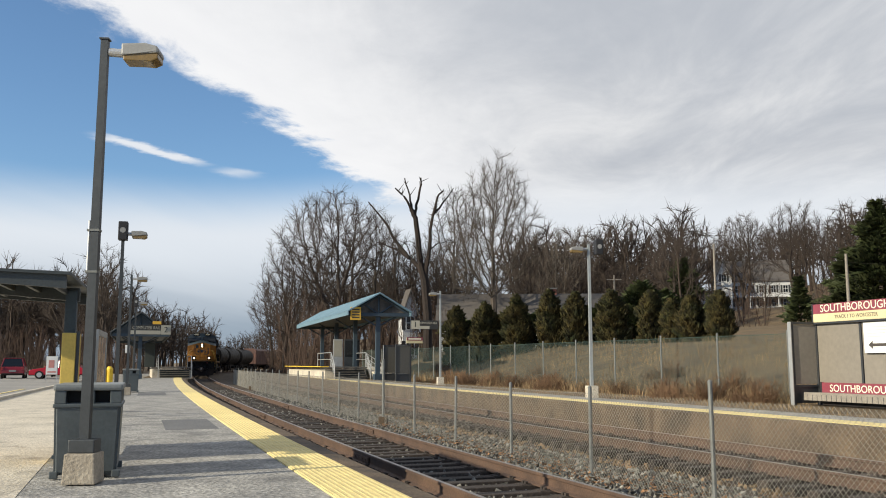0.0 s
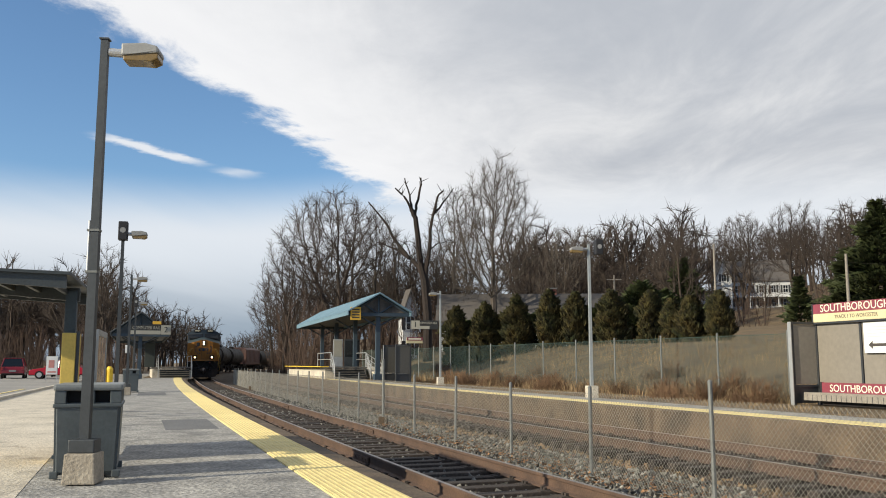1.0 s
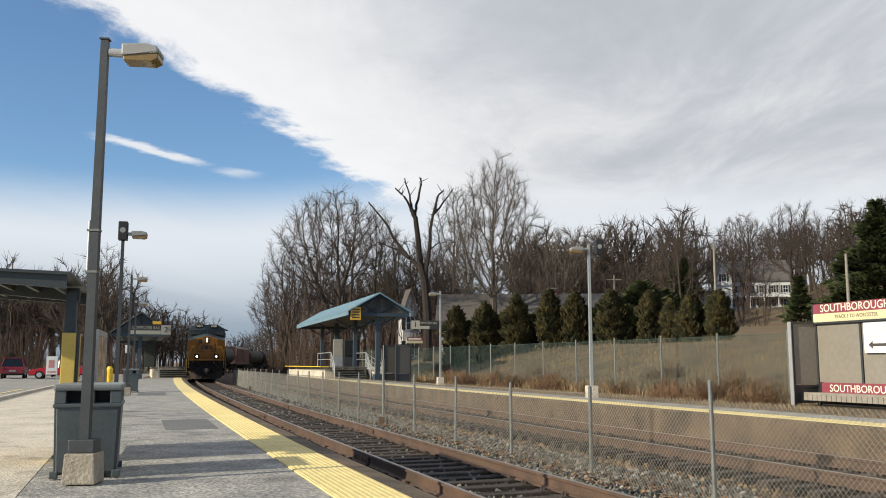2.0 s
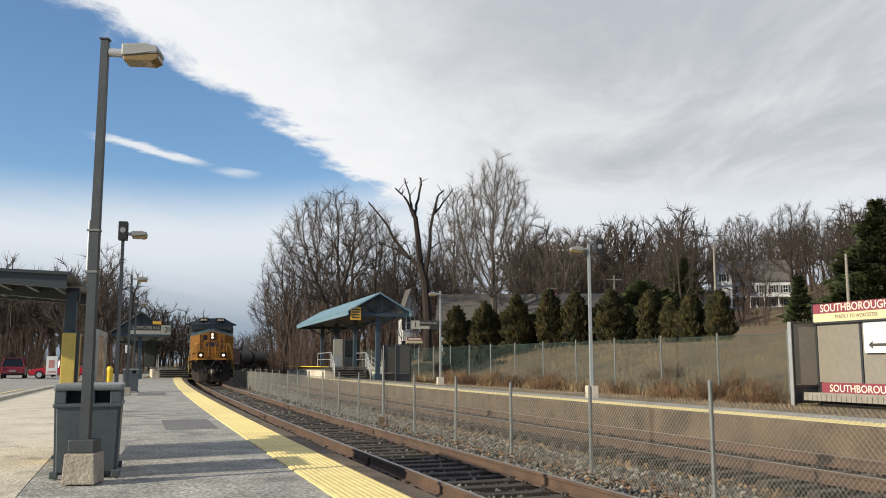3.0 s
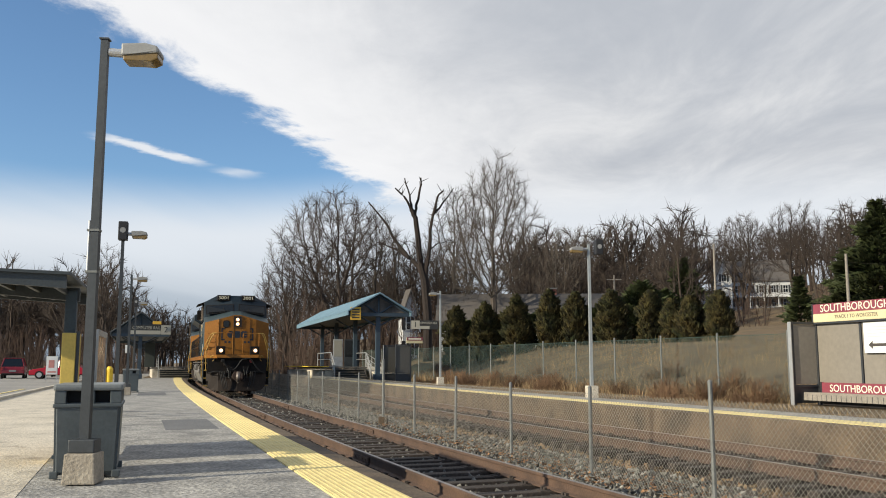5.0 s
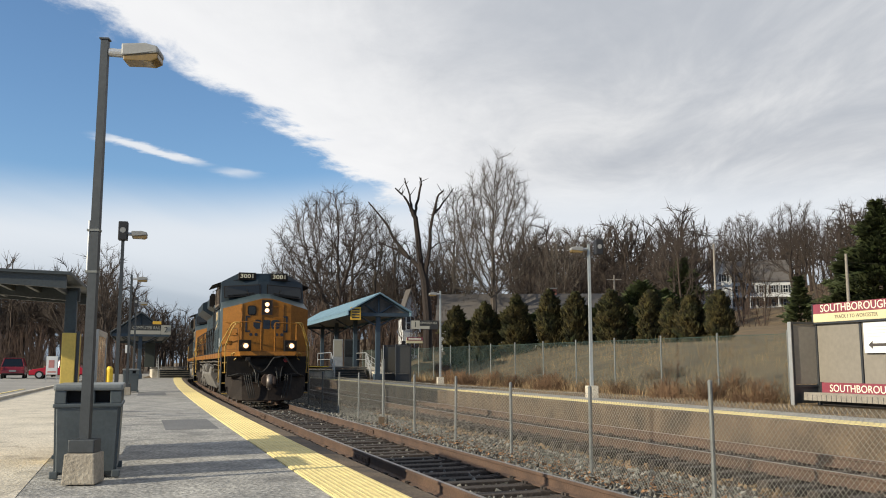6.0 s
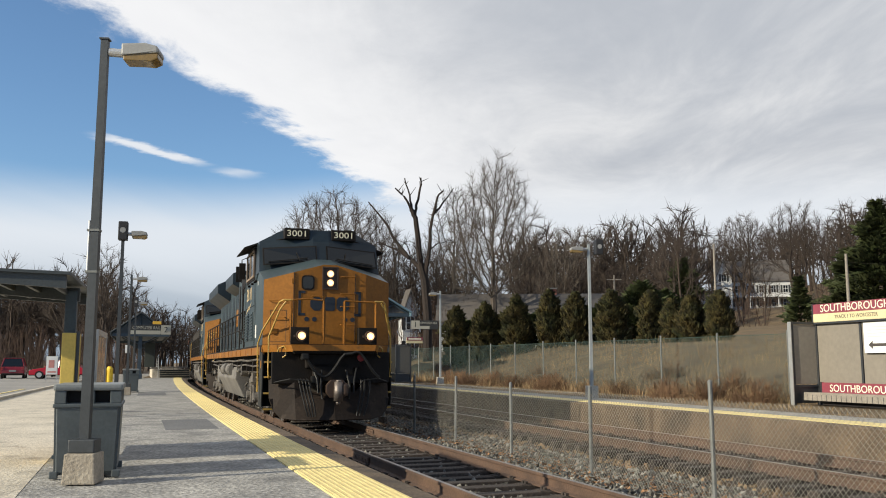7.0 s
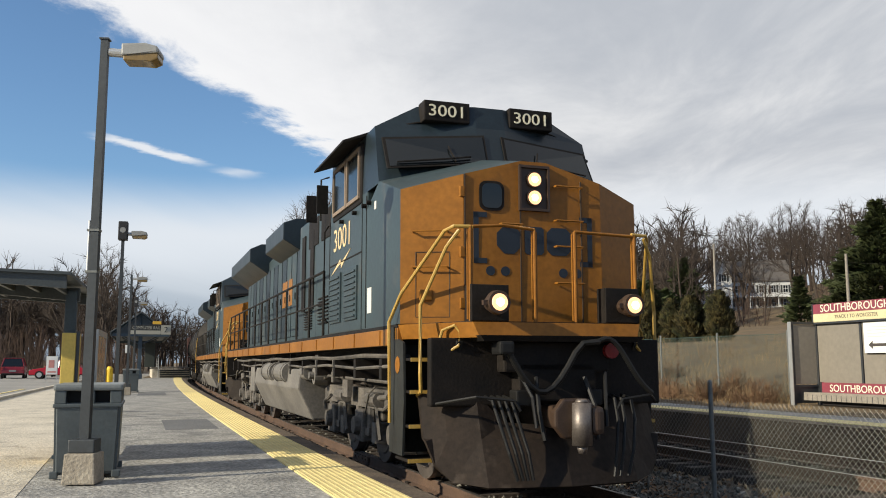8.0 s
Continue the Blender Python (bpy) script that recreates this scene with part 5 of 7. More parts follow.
def litter_bin(m, w, d, h, label):
    root = thing("litter_bin", m, label, "litter bin", "litter bins")
    bm = B()
    a = [(-w / 2, -d / 2), (w / 2, -d / 2), (w / 2, d / 2), (-w / 2, d / 2)]
    vs0 = [bm.verts.new((x * 0.93, y * 0.93, 0.03)) for x, y in a]
    vs1 = [bm.verts.new((x, y, h * 0.80)) for x, y in a]
    for i in range(4):
        bm.faces.new((vs0[i], vs0[(i + 1) % 4], vs1[(i + 1) % 4], vs1[i]))
    bm.faces.new(vs0[::-1])
    bm.faces.new(vs1)
    bmesh.ops.bevel(bm, geom=bm.edges[:], offset=0.03, segments=3, affect="EDGES")
    body = part("bin_body", bm, BINM, root, smooth=False)
    bm = B()
    for sx in (-1, 1):
        for sy in (-1, 1):
            box(bm, sx * w * 0.46 - 0.04, sx * w * 0.46 + 0.04, sy * d * 0.46 - 0.04, sy * d * 0.46 + 0.04, 0, 0.07, 0.01)
    each("foot", bm, BINM, root)
    # hood: corner posts, openings and a rounded lid
    bm = B()
    z0, z1 = h * 0.79, h * 0.93
    for sx in (-1, 1):
        for sy in (-1, 0, 1) if d > 0.8 else (-1, 1):
            box(bm, sx * (w / 2 - 0.055) - 0.055, sx * (w / 2 - 0.055) + 0.055, sy * (d / 2 - 0.07) - 0.07, sy * (d / 2 - 0.07) + 0.07, z0, z1, 0.008)
    for sy in (-1, 1):
        box(bm, -0.06, 0.06, sy * (d / 2 - 0.03) - 0.03, sy * (d / 2 - 0.03) + 0.03, z0, z1, 0.008)
    box(bm, -w / 2 + 0.1, w / 2 - 0.1, -d / 2 + 0.1, d / 2 - 0.1, z0, z1)
    part("hood", bm, BINM, root)
    bm = B()
    box(bm, -w / 2 - 0.015, w / 2 + 0.015, -d / 2 - 0.015, d / 2 + 0.015, z1, h, 0.025)
    part("lid", bm, BINTOP, root, "pale rounded grey lid")
    bm = B()
    box(bm, -w / 2 - 0.012, w / 2 + 0.012, -d / 2 - 0.012, d / 2 + 0.012, h * 0.75, h * 0.79, 0.01)
    part("rim", bm, BINM, root)
    # thin black plates give the openings their inner shade
    bm = B()
    for sy in (-1, 1):
        for sx in (-1, 1):
            box(bm, sx * 0.065, sx * (w / 2 - 0.11), sy * (d / 2 - 0.098) - 0.004, sy * (d / 2 - 0.098) + 0.004, z0 + 0.01, z1 - 0.005)
    each("opening", bm, DARK, root, "black plate painted as the shade of a bin opening")
    return root


litter_bin(pose(-3.79, 9.56, 0, 0, 0, 18.5), 0.64, 0.98, 0.94, "large grey plastic litter bin beside the lamp post")
litter_bin(pose(-12.92, 36.6, 0, 0, 0, 20), 0.62, 0.75, 0.95, "grey plastic litter bin on the platform")


def ticket_canopy():
    root = thing("cantilever_canopy", pose(-4.73, 11.15, 0.20, 0, 0, 17) @ Matrix.Scale(0.68, 4), "dark steel cantilever canopy over the ticket machines", "canopy")
    bm = B()
    box(bm, -0.1, 0.1, -0.1, 0.1, -0.31, 2.75, 0.01)
    box(bm, -0.18, 0.18, -0.18, 0.18, -0.31, -0.26)
    part("column", bm, BLUEST, root)
    bm = B()
    prism(bm, [(-3.0, 2.92), (-3.0, 2.80), (0.14, 2.62), (0.14, 2.84)], "y", -2.25, -2.17)
    prism(bm, [(-3.0, 2.92), (-3.0, 2.80), (0.14, 2.62), (0.14, 2.84)], "y", 1.97, 2.05)
    prism(bm, [(-3.0, 2.88), (-3.0, 2.80), (0.14, 2.55), (0.14, 2.80)], "y", -0.07, 0.07)
    each("bracket", bm, DKGRN, root)
    bm = B()
    prism(bm, [(-3.05, 2.92), (-3.05, 2.97), (0.2, 2.89), (0.2, 2.84)], "y", -2.3, 2.1)
    part("roof_sheet", bm, DKGRN, root)
    for k in range(7):
        bm = B()
        x = -2.8 + k * 0.45
        box(bm, x - 0.03, x + 0.03, -2.2, 2.0, 2.83 - 0.026 * k, 2.92 - 0.026 * k)
        part("purlin", bm, DKGRN, root)


ticket_canopy()


def panel_cabinet():
    root = thing("ticket_machine", pose(-4.43, 10.50, 0.366, 0, 0, 17) @ Matrix.Scale(0.68, 4), "yellow ticket cabinet with a grey edge post", "ticket machine")
    bm = B()
    box(bm, -0.16, 0.07, 0, 0.9, -0.55, 1.69, 0.012)
    part("cabinet", bm, PANY, root)
    bm = B()
    box(bm, 0.075, 0.125, 0.02, 0.08, -0.55, 1.72, 0.006)
    part("edge_post", bm, POLEG, root)
    bm = B()
    box(bm, 0.07, 0.076, 0.12, 0.6, 0.9, 1.5)
    part("screen", bm, DARKGL, root)


panel_cabinet()


def poster_case():
    root = thing("poster_case", pose(-4.39, 11.12, 0.366, 0, 0, 17) @ Matrix.Scale(0.68, 4), "aluminium poster case, its sheet painted with a warm reflection", "poster case")
    bm = B()
    for y in (0.0, 2.2):
        box(bm, -0.05, 0.05, y, y + 0.08, -0.55, 1.79, 0.006)
    box(bm, -0.05, 0.05, 0.08, 2.2, 1.68, 1.79, 0.006)
    box(bm, -0.05, 0.05, 0.08, 2.2, -0.3, 0.0, 0.006)
    part("frame", bm, ALU, root)
    # the orange reflection of the lit glass is put into the sheet's colour
    bm = B()
    box(bm, -0.03, 0.025, 0.08, 2.2, 0.0, 1.68)
    part("poster_sheet", bm, mat("painted_warm_reflection", (0.60, 0.42, 0.26), 0.25, 0, 0.35, 2.2, 0.0, (0.22, 0.16, 0.13)), root)


poster_case()


def bollard(x, y):
    root = thing("bollard", pose(x, y, -0.02), "bright yellow steel bollard by the kerb", "bollard", "yellow bollards")
    bm = B()
    rod(bm, (0, 0, 0), (0, 0, 1.05), 0.075, n=18)
    rod(bm, (0, 0, 1.05), (0, 0, 1.11), 0.075, 0.04, n=18)
    part("post", bm, BOLY, root, smooth=False)
    bm = B()
    rod(bm, (0, 0, 0), (0, 0, 0.03), 0.13, n=18)
    part("collar", bm, CONC, root)


for x, y in ((-7.70, 20.0), (-7.56, 20.05), (-7.60, 19.3)):
    bollard(x, y)


def poster_stand():
    root = thing("advert_stand", pose(-28.2, 63.7, -0.02, 0, 0, 20), "white advert board with pink plain shapes on legs", "advert board")
    bm = B()
    for x in (-0.36, 0.36):
        box(bm, x - 0.03, x + 0.03, -0.03, 0.03, 0, 1.75)
    each("leg", bm, ALU, root)
    bm = B()
    box(bm, -0.36, 0.36, -0.045, 0.045, 0.42, 1.72, 0.01)
    b = part("board", bm, WHITE, root)
    bm = B()
    box(bm, -0.22, 0.16, -0.05, -0.046, 0.9, 1.45, 0.0)
    box(bm, -0.28, 0.28, -0.05, -0.046, 0.55, 0.66)
    each("printed_shape", bm, mat("pink_print", (0.65, 0.28, 0.24), 0.6, 0, 0.3, 5.0, 0.0), b)


poster_stand()


# cars in the lot
def car(m, paint, length, label, suv):
    root = thing("car", m, label, "car", "parked cars")
    h = 1.72 if suv else 1.48
    w = 0.90
    L = length / 2
    bm = B()
    belt = 1.0 if suv else 0.92
    side = [(-L, 0.35), (-L + 0.02, 0.72), (-L + 0.10, belt), (-L * 0.2, belt + 0.02), (L * 0.42, belt), (L - 0.25, belt - 0.14), (L, 0.68), (L, 0.32)]
    prism(bm, side, "y", -w, w, 0.06)
    part("body", bm, paint, root)
    bm = B()
    r0, r1 = (-L + 0.12, -L + 0.34) if suv else (-L + 0.25, -L + 0.85)
    a = [(r0, belt), (L * 0.45, belt), (L * 0.16, h - 0.03), (r1, h - 0.03)]
    lo = [bm.verts.new((x, s * w * 0.95, z)) for x, z in a[:2] for s in (-1, 1)]
    hi = [bm.verts.new((x, s * w * 0.74, z)) for x, z in (a[3], a[2]) for s in (-1, 1)]
    bmesh.ops.convex_hull(bm, input=lo + hi)
    part("glasshouse", bm, DARKGL, root, "dark tinted windows")
    bm = B()
    box(bm, r1 - 0.05, L * 0.18, -w * 0.74, w * 0.74, h - 0.06, h, 0.03)
    for s in (-1, 1):
        for x0, x1 in ((r0 + 0.02, r1 + 0.02), (L * 0.44, L * 0.17), (-0.15, -0.15)):
            rod(bm, (x0, s * w * 0.95, belt), (x1, s * w * 0.745, h - 0.04), 0.045, n=6)
    each("roof_and_pillar", bm, paint, root)
    for x in (-L * 0.62, L * 0.62):
        for s in (-1, 1):
            bm = B()
            rod(bm, (x, s * (w - 0.18), 0.33), (x, s * (w + 0.02), 0.33), 0.33, n=22)
            ty = part("wheel", bm, HOSE, root)
            bm = B()
            rod(bm, (x, s * (w - 0.05), 0.33), (x, s * (w + 0.028), 0.33), 0.2, n=16)
            part("rim", bm, ALU, ty)
    for s in (-1, 1):
        bm = B()
        box(bm, -L - 0.01, -L + 0.1, s * (w - 0.22), s * (w - 0.03), 0.72, 0.98, 0.02)
        part("tail_light", bm, MAROON, root)
        bm = B()
        box(bm, L - 0.14, L + 0.005, s * (w - 0.36), s * (w - 0.08), 0.62, 0.76, 0.02)
        part("headlight", bm, LAMPW, root)
    bm = B()
    box(bm, -L - 0.015, -L + 0.02, -0.26, 0.26, 0.58, 0.72)
    part("plate_bar", bm, LAMPW, root)
    bm = B()
    box(bm, -L - 0.03, L + 0.03, -w * 0.96, w * 0.96, 0.28, 0.46, 0.05)
    part("bumper", bm, BLACK, root)
    return root


RED1 = mat("dark_red_car_paint", (0.20, 0.015, 0.022), 0.25, 0, 0.1, 2.0, 0.0)
RED2 = mat("bright_red_car_paint", (0.42, 0.012, 0.03), 0.22, 0, 0.1, 2.0, 0.0)
SILV = mat("silver_car_paint", (0.45, 0.46, 0.47), 0.3, 0.4, 0.1, 2.0, 0.0)
car(pose(-36.6, 75.5, -0.06, 0, 0, 112), RED1, 4.5, "dark red sport utility car parked in the lot", True)
car(pose(-32.0, 73.5, -0.06, 0, 0, 196), RED2, 4.2, "bright red hatchback parked behind the advert board", False)
car(pose(-37.0, 86.0, -0.06, 0, 0, 110), SILV, 4.4, "silver saloon car parked in the lot", False)
car(pose(-40.6, 77.0, -0.06, 0, 0, 112), mat("dark_green_car_paint", (0.03, 0.045, 0.04), 0.3, 0, 0.1, 2.0, 0.0), 4.4, "dark car parked beside the red one", False)


def gable_canopy(name, m, length, width, eave, ridge, roof, steel, label, cols):
    """A pitched platform canopy on a row of middle columns; y runs along it from the near gable."""
    root = thing(name, m, label, "canopy", "platform canopies")
    hw = width / 2
    for s in (-1, 1):
        bm = B()
        prism(bm, [(s * (hw + 0.1), eave), (s * (hw + 0.1), eave + 0.07), (0.0, ridge + 0.07), (0.0, ridge)], "y", -0.25, length)
        r = part("roof_slope", bm, roof, root)
        k = 0
        y = -0.2
        bm = B()
        while y < length:
            pts = [(s * (hw + 0.1), y, eave + 0.08), (0, y, ridge + 0.08)]
            rod(bm, pts[0], pts[1], 0.025, n=4)
            y += 0.55
        part("standing_seams", bm, roof, r)
        bm = B()
        box(bm, s * (hw + 0.1), s * (hw + 0.02), -0.25, length, eave - 0.20, eave + 0.02)
        part("fascia", bm, roof, root)
    # gable trusses
    for y in (0.0, length - 0.2):
        bm = B()
        box(bm, -hw, hw, y, y + 0.14, eave - 0.24, eave - 0.02)
        for s in (-1, 1):
            rod(bm, (s * hw, y + 0.07, eave - 0.06), (0, y + 0.07, ridge - 0.08), 0.09, n=4)
            rod(bm, (0, y + 0.07, eave - 0.1), (s * hw * 0.5, y + 0.07, (eave + ridge) / 2 - 0.05), 0.06, n=4)
        rod(bm, (0, y + 0.07, eave - 0.2), (0, y + 0.07, ridge - 0.05), 0.07, n=4)
        part("gable_truss", bm, steel, root)
        bm = B()
        prism(bm, [(-hw, eave), (hw, eave), (0, ridge - 0.02)], "y", y + 0.12, y + 0.15)
        part("gable_panel", bm, GREYU if roof is TEAL else DKGRN, root)
    bm = B()
    prism(bm, [(-hw, eave - 0.03), (hw, eave - 0.03), (hw, eave), (-hw, eave)], "y", 0.16, length - 0.2)
    part("soffit", bm, DKGRN, root)
    for y in cols:
        bm = B()
        box(bm, -0.14, 0.14, y - 0.14, y + 0.14, -0.1, eave - 0.05, 0.012)
        box(bm, -0.24, 0.24, y - 0.24, y + 0.24, -0.1, 0.35, 0.02)
        part("column", bm, steel, root)
        bm = B()
        for s in (-1, 1):
            rod(bm, (0, y, eave - 0.9), (s * hw * 0.7, y, eave - 0.12), 0.05, n=6)
        each("brace", bm, steel, root)
    return root


# near-side canopy at the end of the platform, with its raised boarding deck
NC = pose(-23.9, 69.5, 0, 0, 0, 19)
gable_canopy("platform_canopy", NC, 24, 4.3, 3.55, 5.15, DKGRN, BLUEST, "dark gabled canopy over the raised boarding deck", (0.4, 8, 16, 23))


def sign_board(name, m, w, h, face, lines, label, second=None, digit=None):
    root = thing(name, m, label, "sign", "station signs")
    bm = B()
    box(bm, -w / 2, w / 2, -0.04, 0.04, 0, h, 0.006)
    b = part("board", bm, face, root)
    for body, size, x, z, mt, width in lines:
        if body:
            piece("lettering", text_mesh(body, size, mt, 0.003, "lettering", width), b, pose(x, -0.043, z, 90, 0, 0))
    if second:
        bm = B()
        box(bm, -w / 2 + 0.01, w / 2 - 0.01 if not digit else w / 2 - h - 0.02, -0.047, -0.04, 0.02, h * second[0])
        part("lower_band", bm, second[1], b)
    if digit:
        bm = B()
        sx = 1 if digit[1] > 0 else -1
        box(bm, sx * (w / 2 - h) , sx * (w / 2 - 0.01), -0.05, -0.04, 0.01, h - 0.01)
        part("number_panel", bm, SIGNC, b)
        piece("lettering", text_mesh(digit[0], h * 0.85, SIGNK, 0.003, "lettering"), b, pose(sx * (w / 2 - h / 2), -0.053, h / 2, 90, 0, 0))
    return root


sign_board("hanging_sign", pose(-22.10, 66.4, 3.35, 0, 0, 19), 2.95, 0.72, SIGNK, [("COMMUTER RAIL", 0.34, -0.30, 0.50, SIGNC, 2.0)], "black hanging sign with cream lettering and a track number", (0.42, SIGNC), ("2", 1))
sign_board("warning_sign", pose(-21.6, 66.3, 4.12, 0, 0, 19), 0.62, 0.22, WARN, [], "small amber warning sign under the canopy")


def boarding_deck(m, w, length, h, steps, label, yellow, ramp):
    """A raised timber boarding deck with stairs and rails; y away, x across."""
    root = thing("boarding_deck", m, label, "boarding deck", "boarding decks")
    bm = B()
    box(bm, -w / 2 + 0.1, w / 2 - 0.1, 0.1, length, -0.1, h - 0.25)
    part("plinth", bm, CONC, root)
    n = int(length / 0.8)
    for k in range(min(n, 14)):
        bm = B()
        box(bm, -w / 2, w / 2, k * 0.8, k * 0.8 + 0.78, h - 0.12, h, 0.008)
        part("deck_plank", bm, WOODG, root)
    if yellow:
        bm = B()
        box(bm, -w / 2 - 0.25, -w / 2 + 0.35, 0, length, h - 0.02, h + 0.03)
        part("deck_edge", bm, BOLY, root, "yellow edge strip")
    for k in range(steps):
        z = h * (k + 1) / (steps + 1)
        y = -0.29 * (steps - k)
        bm = B()
        box(bm, -w * 0.30, w * 0.42, y, y + 0.30, z - 0.06, z, 0.01)
        st = part("stair_tread", bm, WOODG, root)
        bm = B()
        box(bm, -w * 0.30, w * 0.42, y + 0.27, y + 0.29, z - 0.17, z - 0.06)
        part("riser", bm, DKGRN, st)
    for x in (-w * 0.34, w * 0.46):
        bm = B()
        y0 = -0.29 * steps - 0.2
        pipe(bm, [(x, y0, 0), (x, y0, 0.95), (x, 0.05, h + 0.95), (x, length * 0.3, h + 0.95), (x, length * 0.3, h)], 0.03, 6)
        pipe(bm, [(x, y0, 0.5), (x, 0.05, h + 0.5), (x, length * 0.3, h + 0.5)], 0.022, 6)
        rod(bm, (x, 0.05, h), (x, 0.05, h + 0.95), 0.03, n=6)
        for k in range(1, 6):
            t = k / 6
            rod(bm, (x, y0 * (1 - t), h * t + 0.1), (x, y0 * (1 - t), h * t + 0.92), 0.012, n=5)
        part("stair_rail", bm, ALU, root)
    if ramp:
        for q, x in enumerate((w * 0.5 + 0.3, w * 0.5 + 1.7)):
            bm = B()
            for z in (0.95, 0.62, 0.32):
                pipe(bm, [(x, 2.0, h + z), (x + 0.6 * 0, -2.8, z * 0.95 + 0.1)], 0.022, 6)
            for k in range(6):
                t = k / 5
                rod(bm, (x, 2.0 - 4.8 * t, (h) * (1 - t)), (x, 2.0 - 4.8 * t, h * (1 - t) + 0.97), 0.022, n=6)
            part("ramp_rail", bm, ALU, root)
        bm = B()
        prism(bm, [(2.0, 0), (2.0, h), (-2.8, 0.05), (-2.8, 0)], "x", w * 0.5 + 0.3, w * 0.5 + 1.7)
        part("ramp", bm, CONC, root)
    return root


boarding_deck(pose(-23.3, 76.0, 0, 0, 0, 19), 3.4, 20, 0.88, 4, "raised grey timber boarding deck with stairs", False, False)
bm = B()
box(bm, -0.42, 0.42, -0.06, 0.06, 0.0, 2.1, 0.02)
tagged(part("information_board", bm, mat("dark_green_board", (0.05, 0.06, 0.055), 0.6, 0, 0.2, 3.0, 0.0)), "dark information board under the canopy", "notice board").matrix_world = pose(-25.6, 77.0, 0.88, 0, 0, 19)
sign_board("notice_plate", pose(-24.7, 69.0, 2.0, 0, 0, 19), 0.36, 0.62, WHITE, [], "small white notice on the canopy column")


# ---- things of the far platform ----
ACRYL = mat("hazy_grey_acrylic", (0.235, 0.21, 0.175), 0.35, 0, 0.12, 0.8, 0.02, (0.20, 0.18, 0.15), dirt=((0.33, 0.30, 0.26), 1.2, 0.62))
SHFRM = mat("dark_shelter_frame", (0.045, 0.048, 0.052), 0.5, 0.2, 0.2, 3.0, 0.03)
LIGHTG = mat("light_galvanised_pole", (0.36, 0.38, 0.38), 0.5, 0.3, 0.15, 4.0, 0.04)
LETTER = mat("cream_sign_lettering", (0.80, 0.74, 0.58), 0.5, 0, 0.05, 3.0, 0.0)
INK = mat("dark_sign_lettering", (0.06, 0.05, 0.045), 0.6, 0, 0.1, 3.0, 0.0)
BENCH = mat("silvered_bench_timber", (0.30, 0.265, 0.22), 0.85, 0, 0.3, 3.0, 0.3, (0.20, 0.18, 0.15), rnd=0.15)


def shelter(m, length, label, full=True, pane=None):
    """x out towards the back, y along the platform away from the near end; the open side faces -x."""
    root = thing("waiting_shelter", m, label, "shelter", "waiting shelters")
    D, Hh = 0.80, 2.07
    glazing = pane or ACRYL
    bm = B()
    for y in (0.0, length):
        for x in (0.0, D):
            box(bm, x - 0.045, x + 0.045, y - 0.045, y + 0.045, -0.1, Hh + (0.06 if x else 0.0), 0.008)
        box(bm, -0.04, D + 0.04, y - 0.035, y + 0.035, Hh - 0.06, Hh + 0.0)
        box(bm, -0.04, D + 0.04, y - 0.035, y + 0.035, 0.42, 0.48)
    each("frame", bm, SHFRM, root)
    bm = B()
    box(bm, -0.055, -0.035, length - 0.06, length + 0.06, -0.05, Hh)
    part("edge_trim", bm, ALU, root, "bright metal corner trim")
    for y in (0.0, length):
        bm = B()
        box(bm, 0.05, D - 0.05, y - 0.012, y + 0.012, 0.50, Hh - 0.08)
        part("end_pane", bm, glazing, root)
        bm = B()
        box(bm, 0.05, D - 0.05, y - 0.015, y + 0.015, 0.02, 0.42)
        part("end_kick_panel", bm, SHFRM, root)
    n = int(round(length / 1.5))
    for k in range(n):
        y0, y1 = length * k / n, length * (k + 1) / n
        bm = B()
        box(bm, D - 0.012, D + 0.012, y0 + 0.05, y1 - 0.05, 0.50, Hh - 0.02)
        part("back_pane", bm, glazing, root)
        bm = B()
        box(bm, D - 0.03, D + 0.03, y0 - 0.03, y0 + 0.03, 0, Hh)
        part("mullion", bm, SHFRM, root)
        bm = B()
        box(bm, D - 0.012, D + 0.02, y0 + 0.03, y1 - 0.03, 0.0, 0.48)
        part("back_kick_panel", bm, SHFRM, root)
    bm = B()
    prism(bm, [(D - 0.10, Hh - 0.06), (D - 0.10, Hh - 0.02), (D + 0.05, Hh), (D + 0.05, Hh - 0.04)], "y", -0.04, length + 0.04)
    part("top_rail", bm, SHFRM, root)
    if full:
        # bench of slats
        for k in range(3):
            bm = B()
            box(bm, 0.22 + k * 0.17, 0.37 + k * 0.17, 0.1, length - 0.15, 0.25, 0.29, 0.008)
            part("bench_slat", bm, BENCH, root)
        bm = B()
        box(bm, 0.17, 0.215, 0.1, length - 0.15, 0.10, 0.30, 0.01)
        part("bench_front_board", bm, BENCH, root, "silvered timber bench front")
        for k in range(int(length / 0.16)):
            bm = B()
            y = 0.2 + k * 0.16
            box(bm, 0.166, 0.172, y, y + 0.012, 0.10, 0.25)
            part("board_gap", bm, SHFRM, root)
    return root


shelter_pose = pose(8.88, 22.45, FZ - 0.02, 0, 0, 18.5) @ Matrix.Translation((0, -4.5, 0))
shelter(shelter_pose, 4.5, "dark framed waiting shelter with hazy grey panes and a bench")


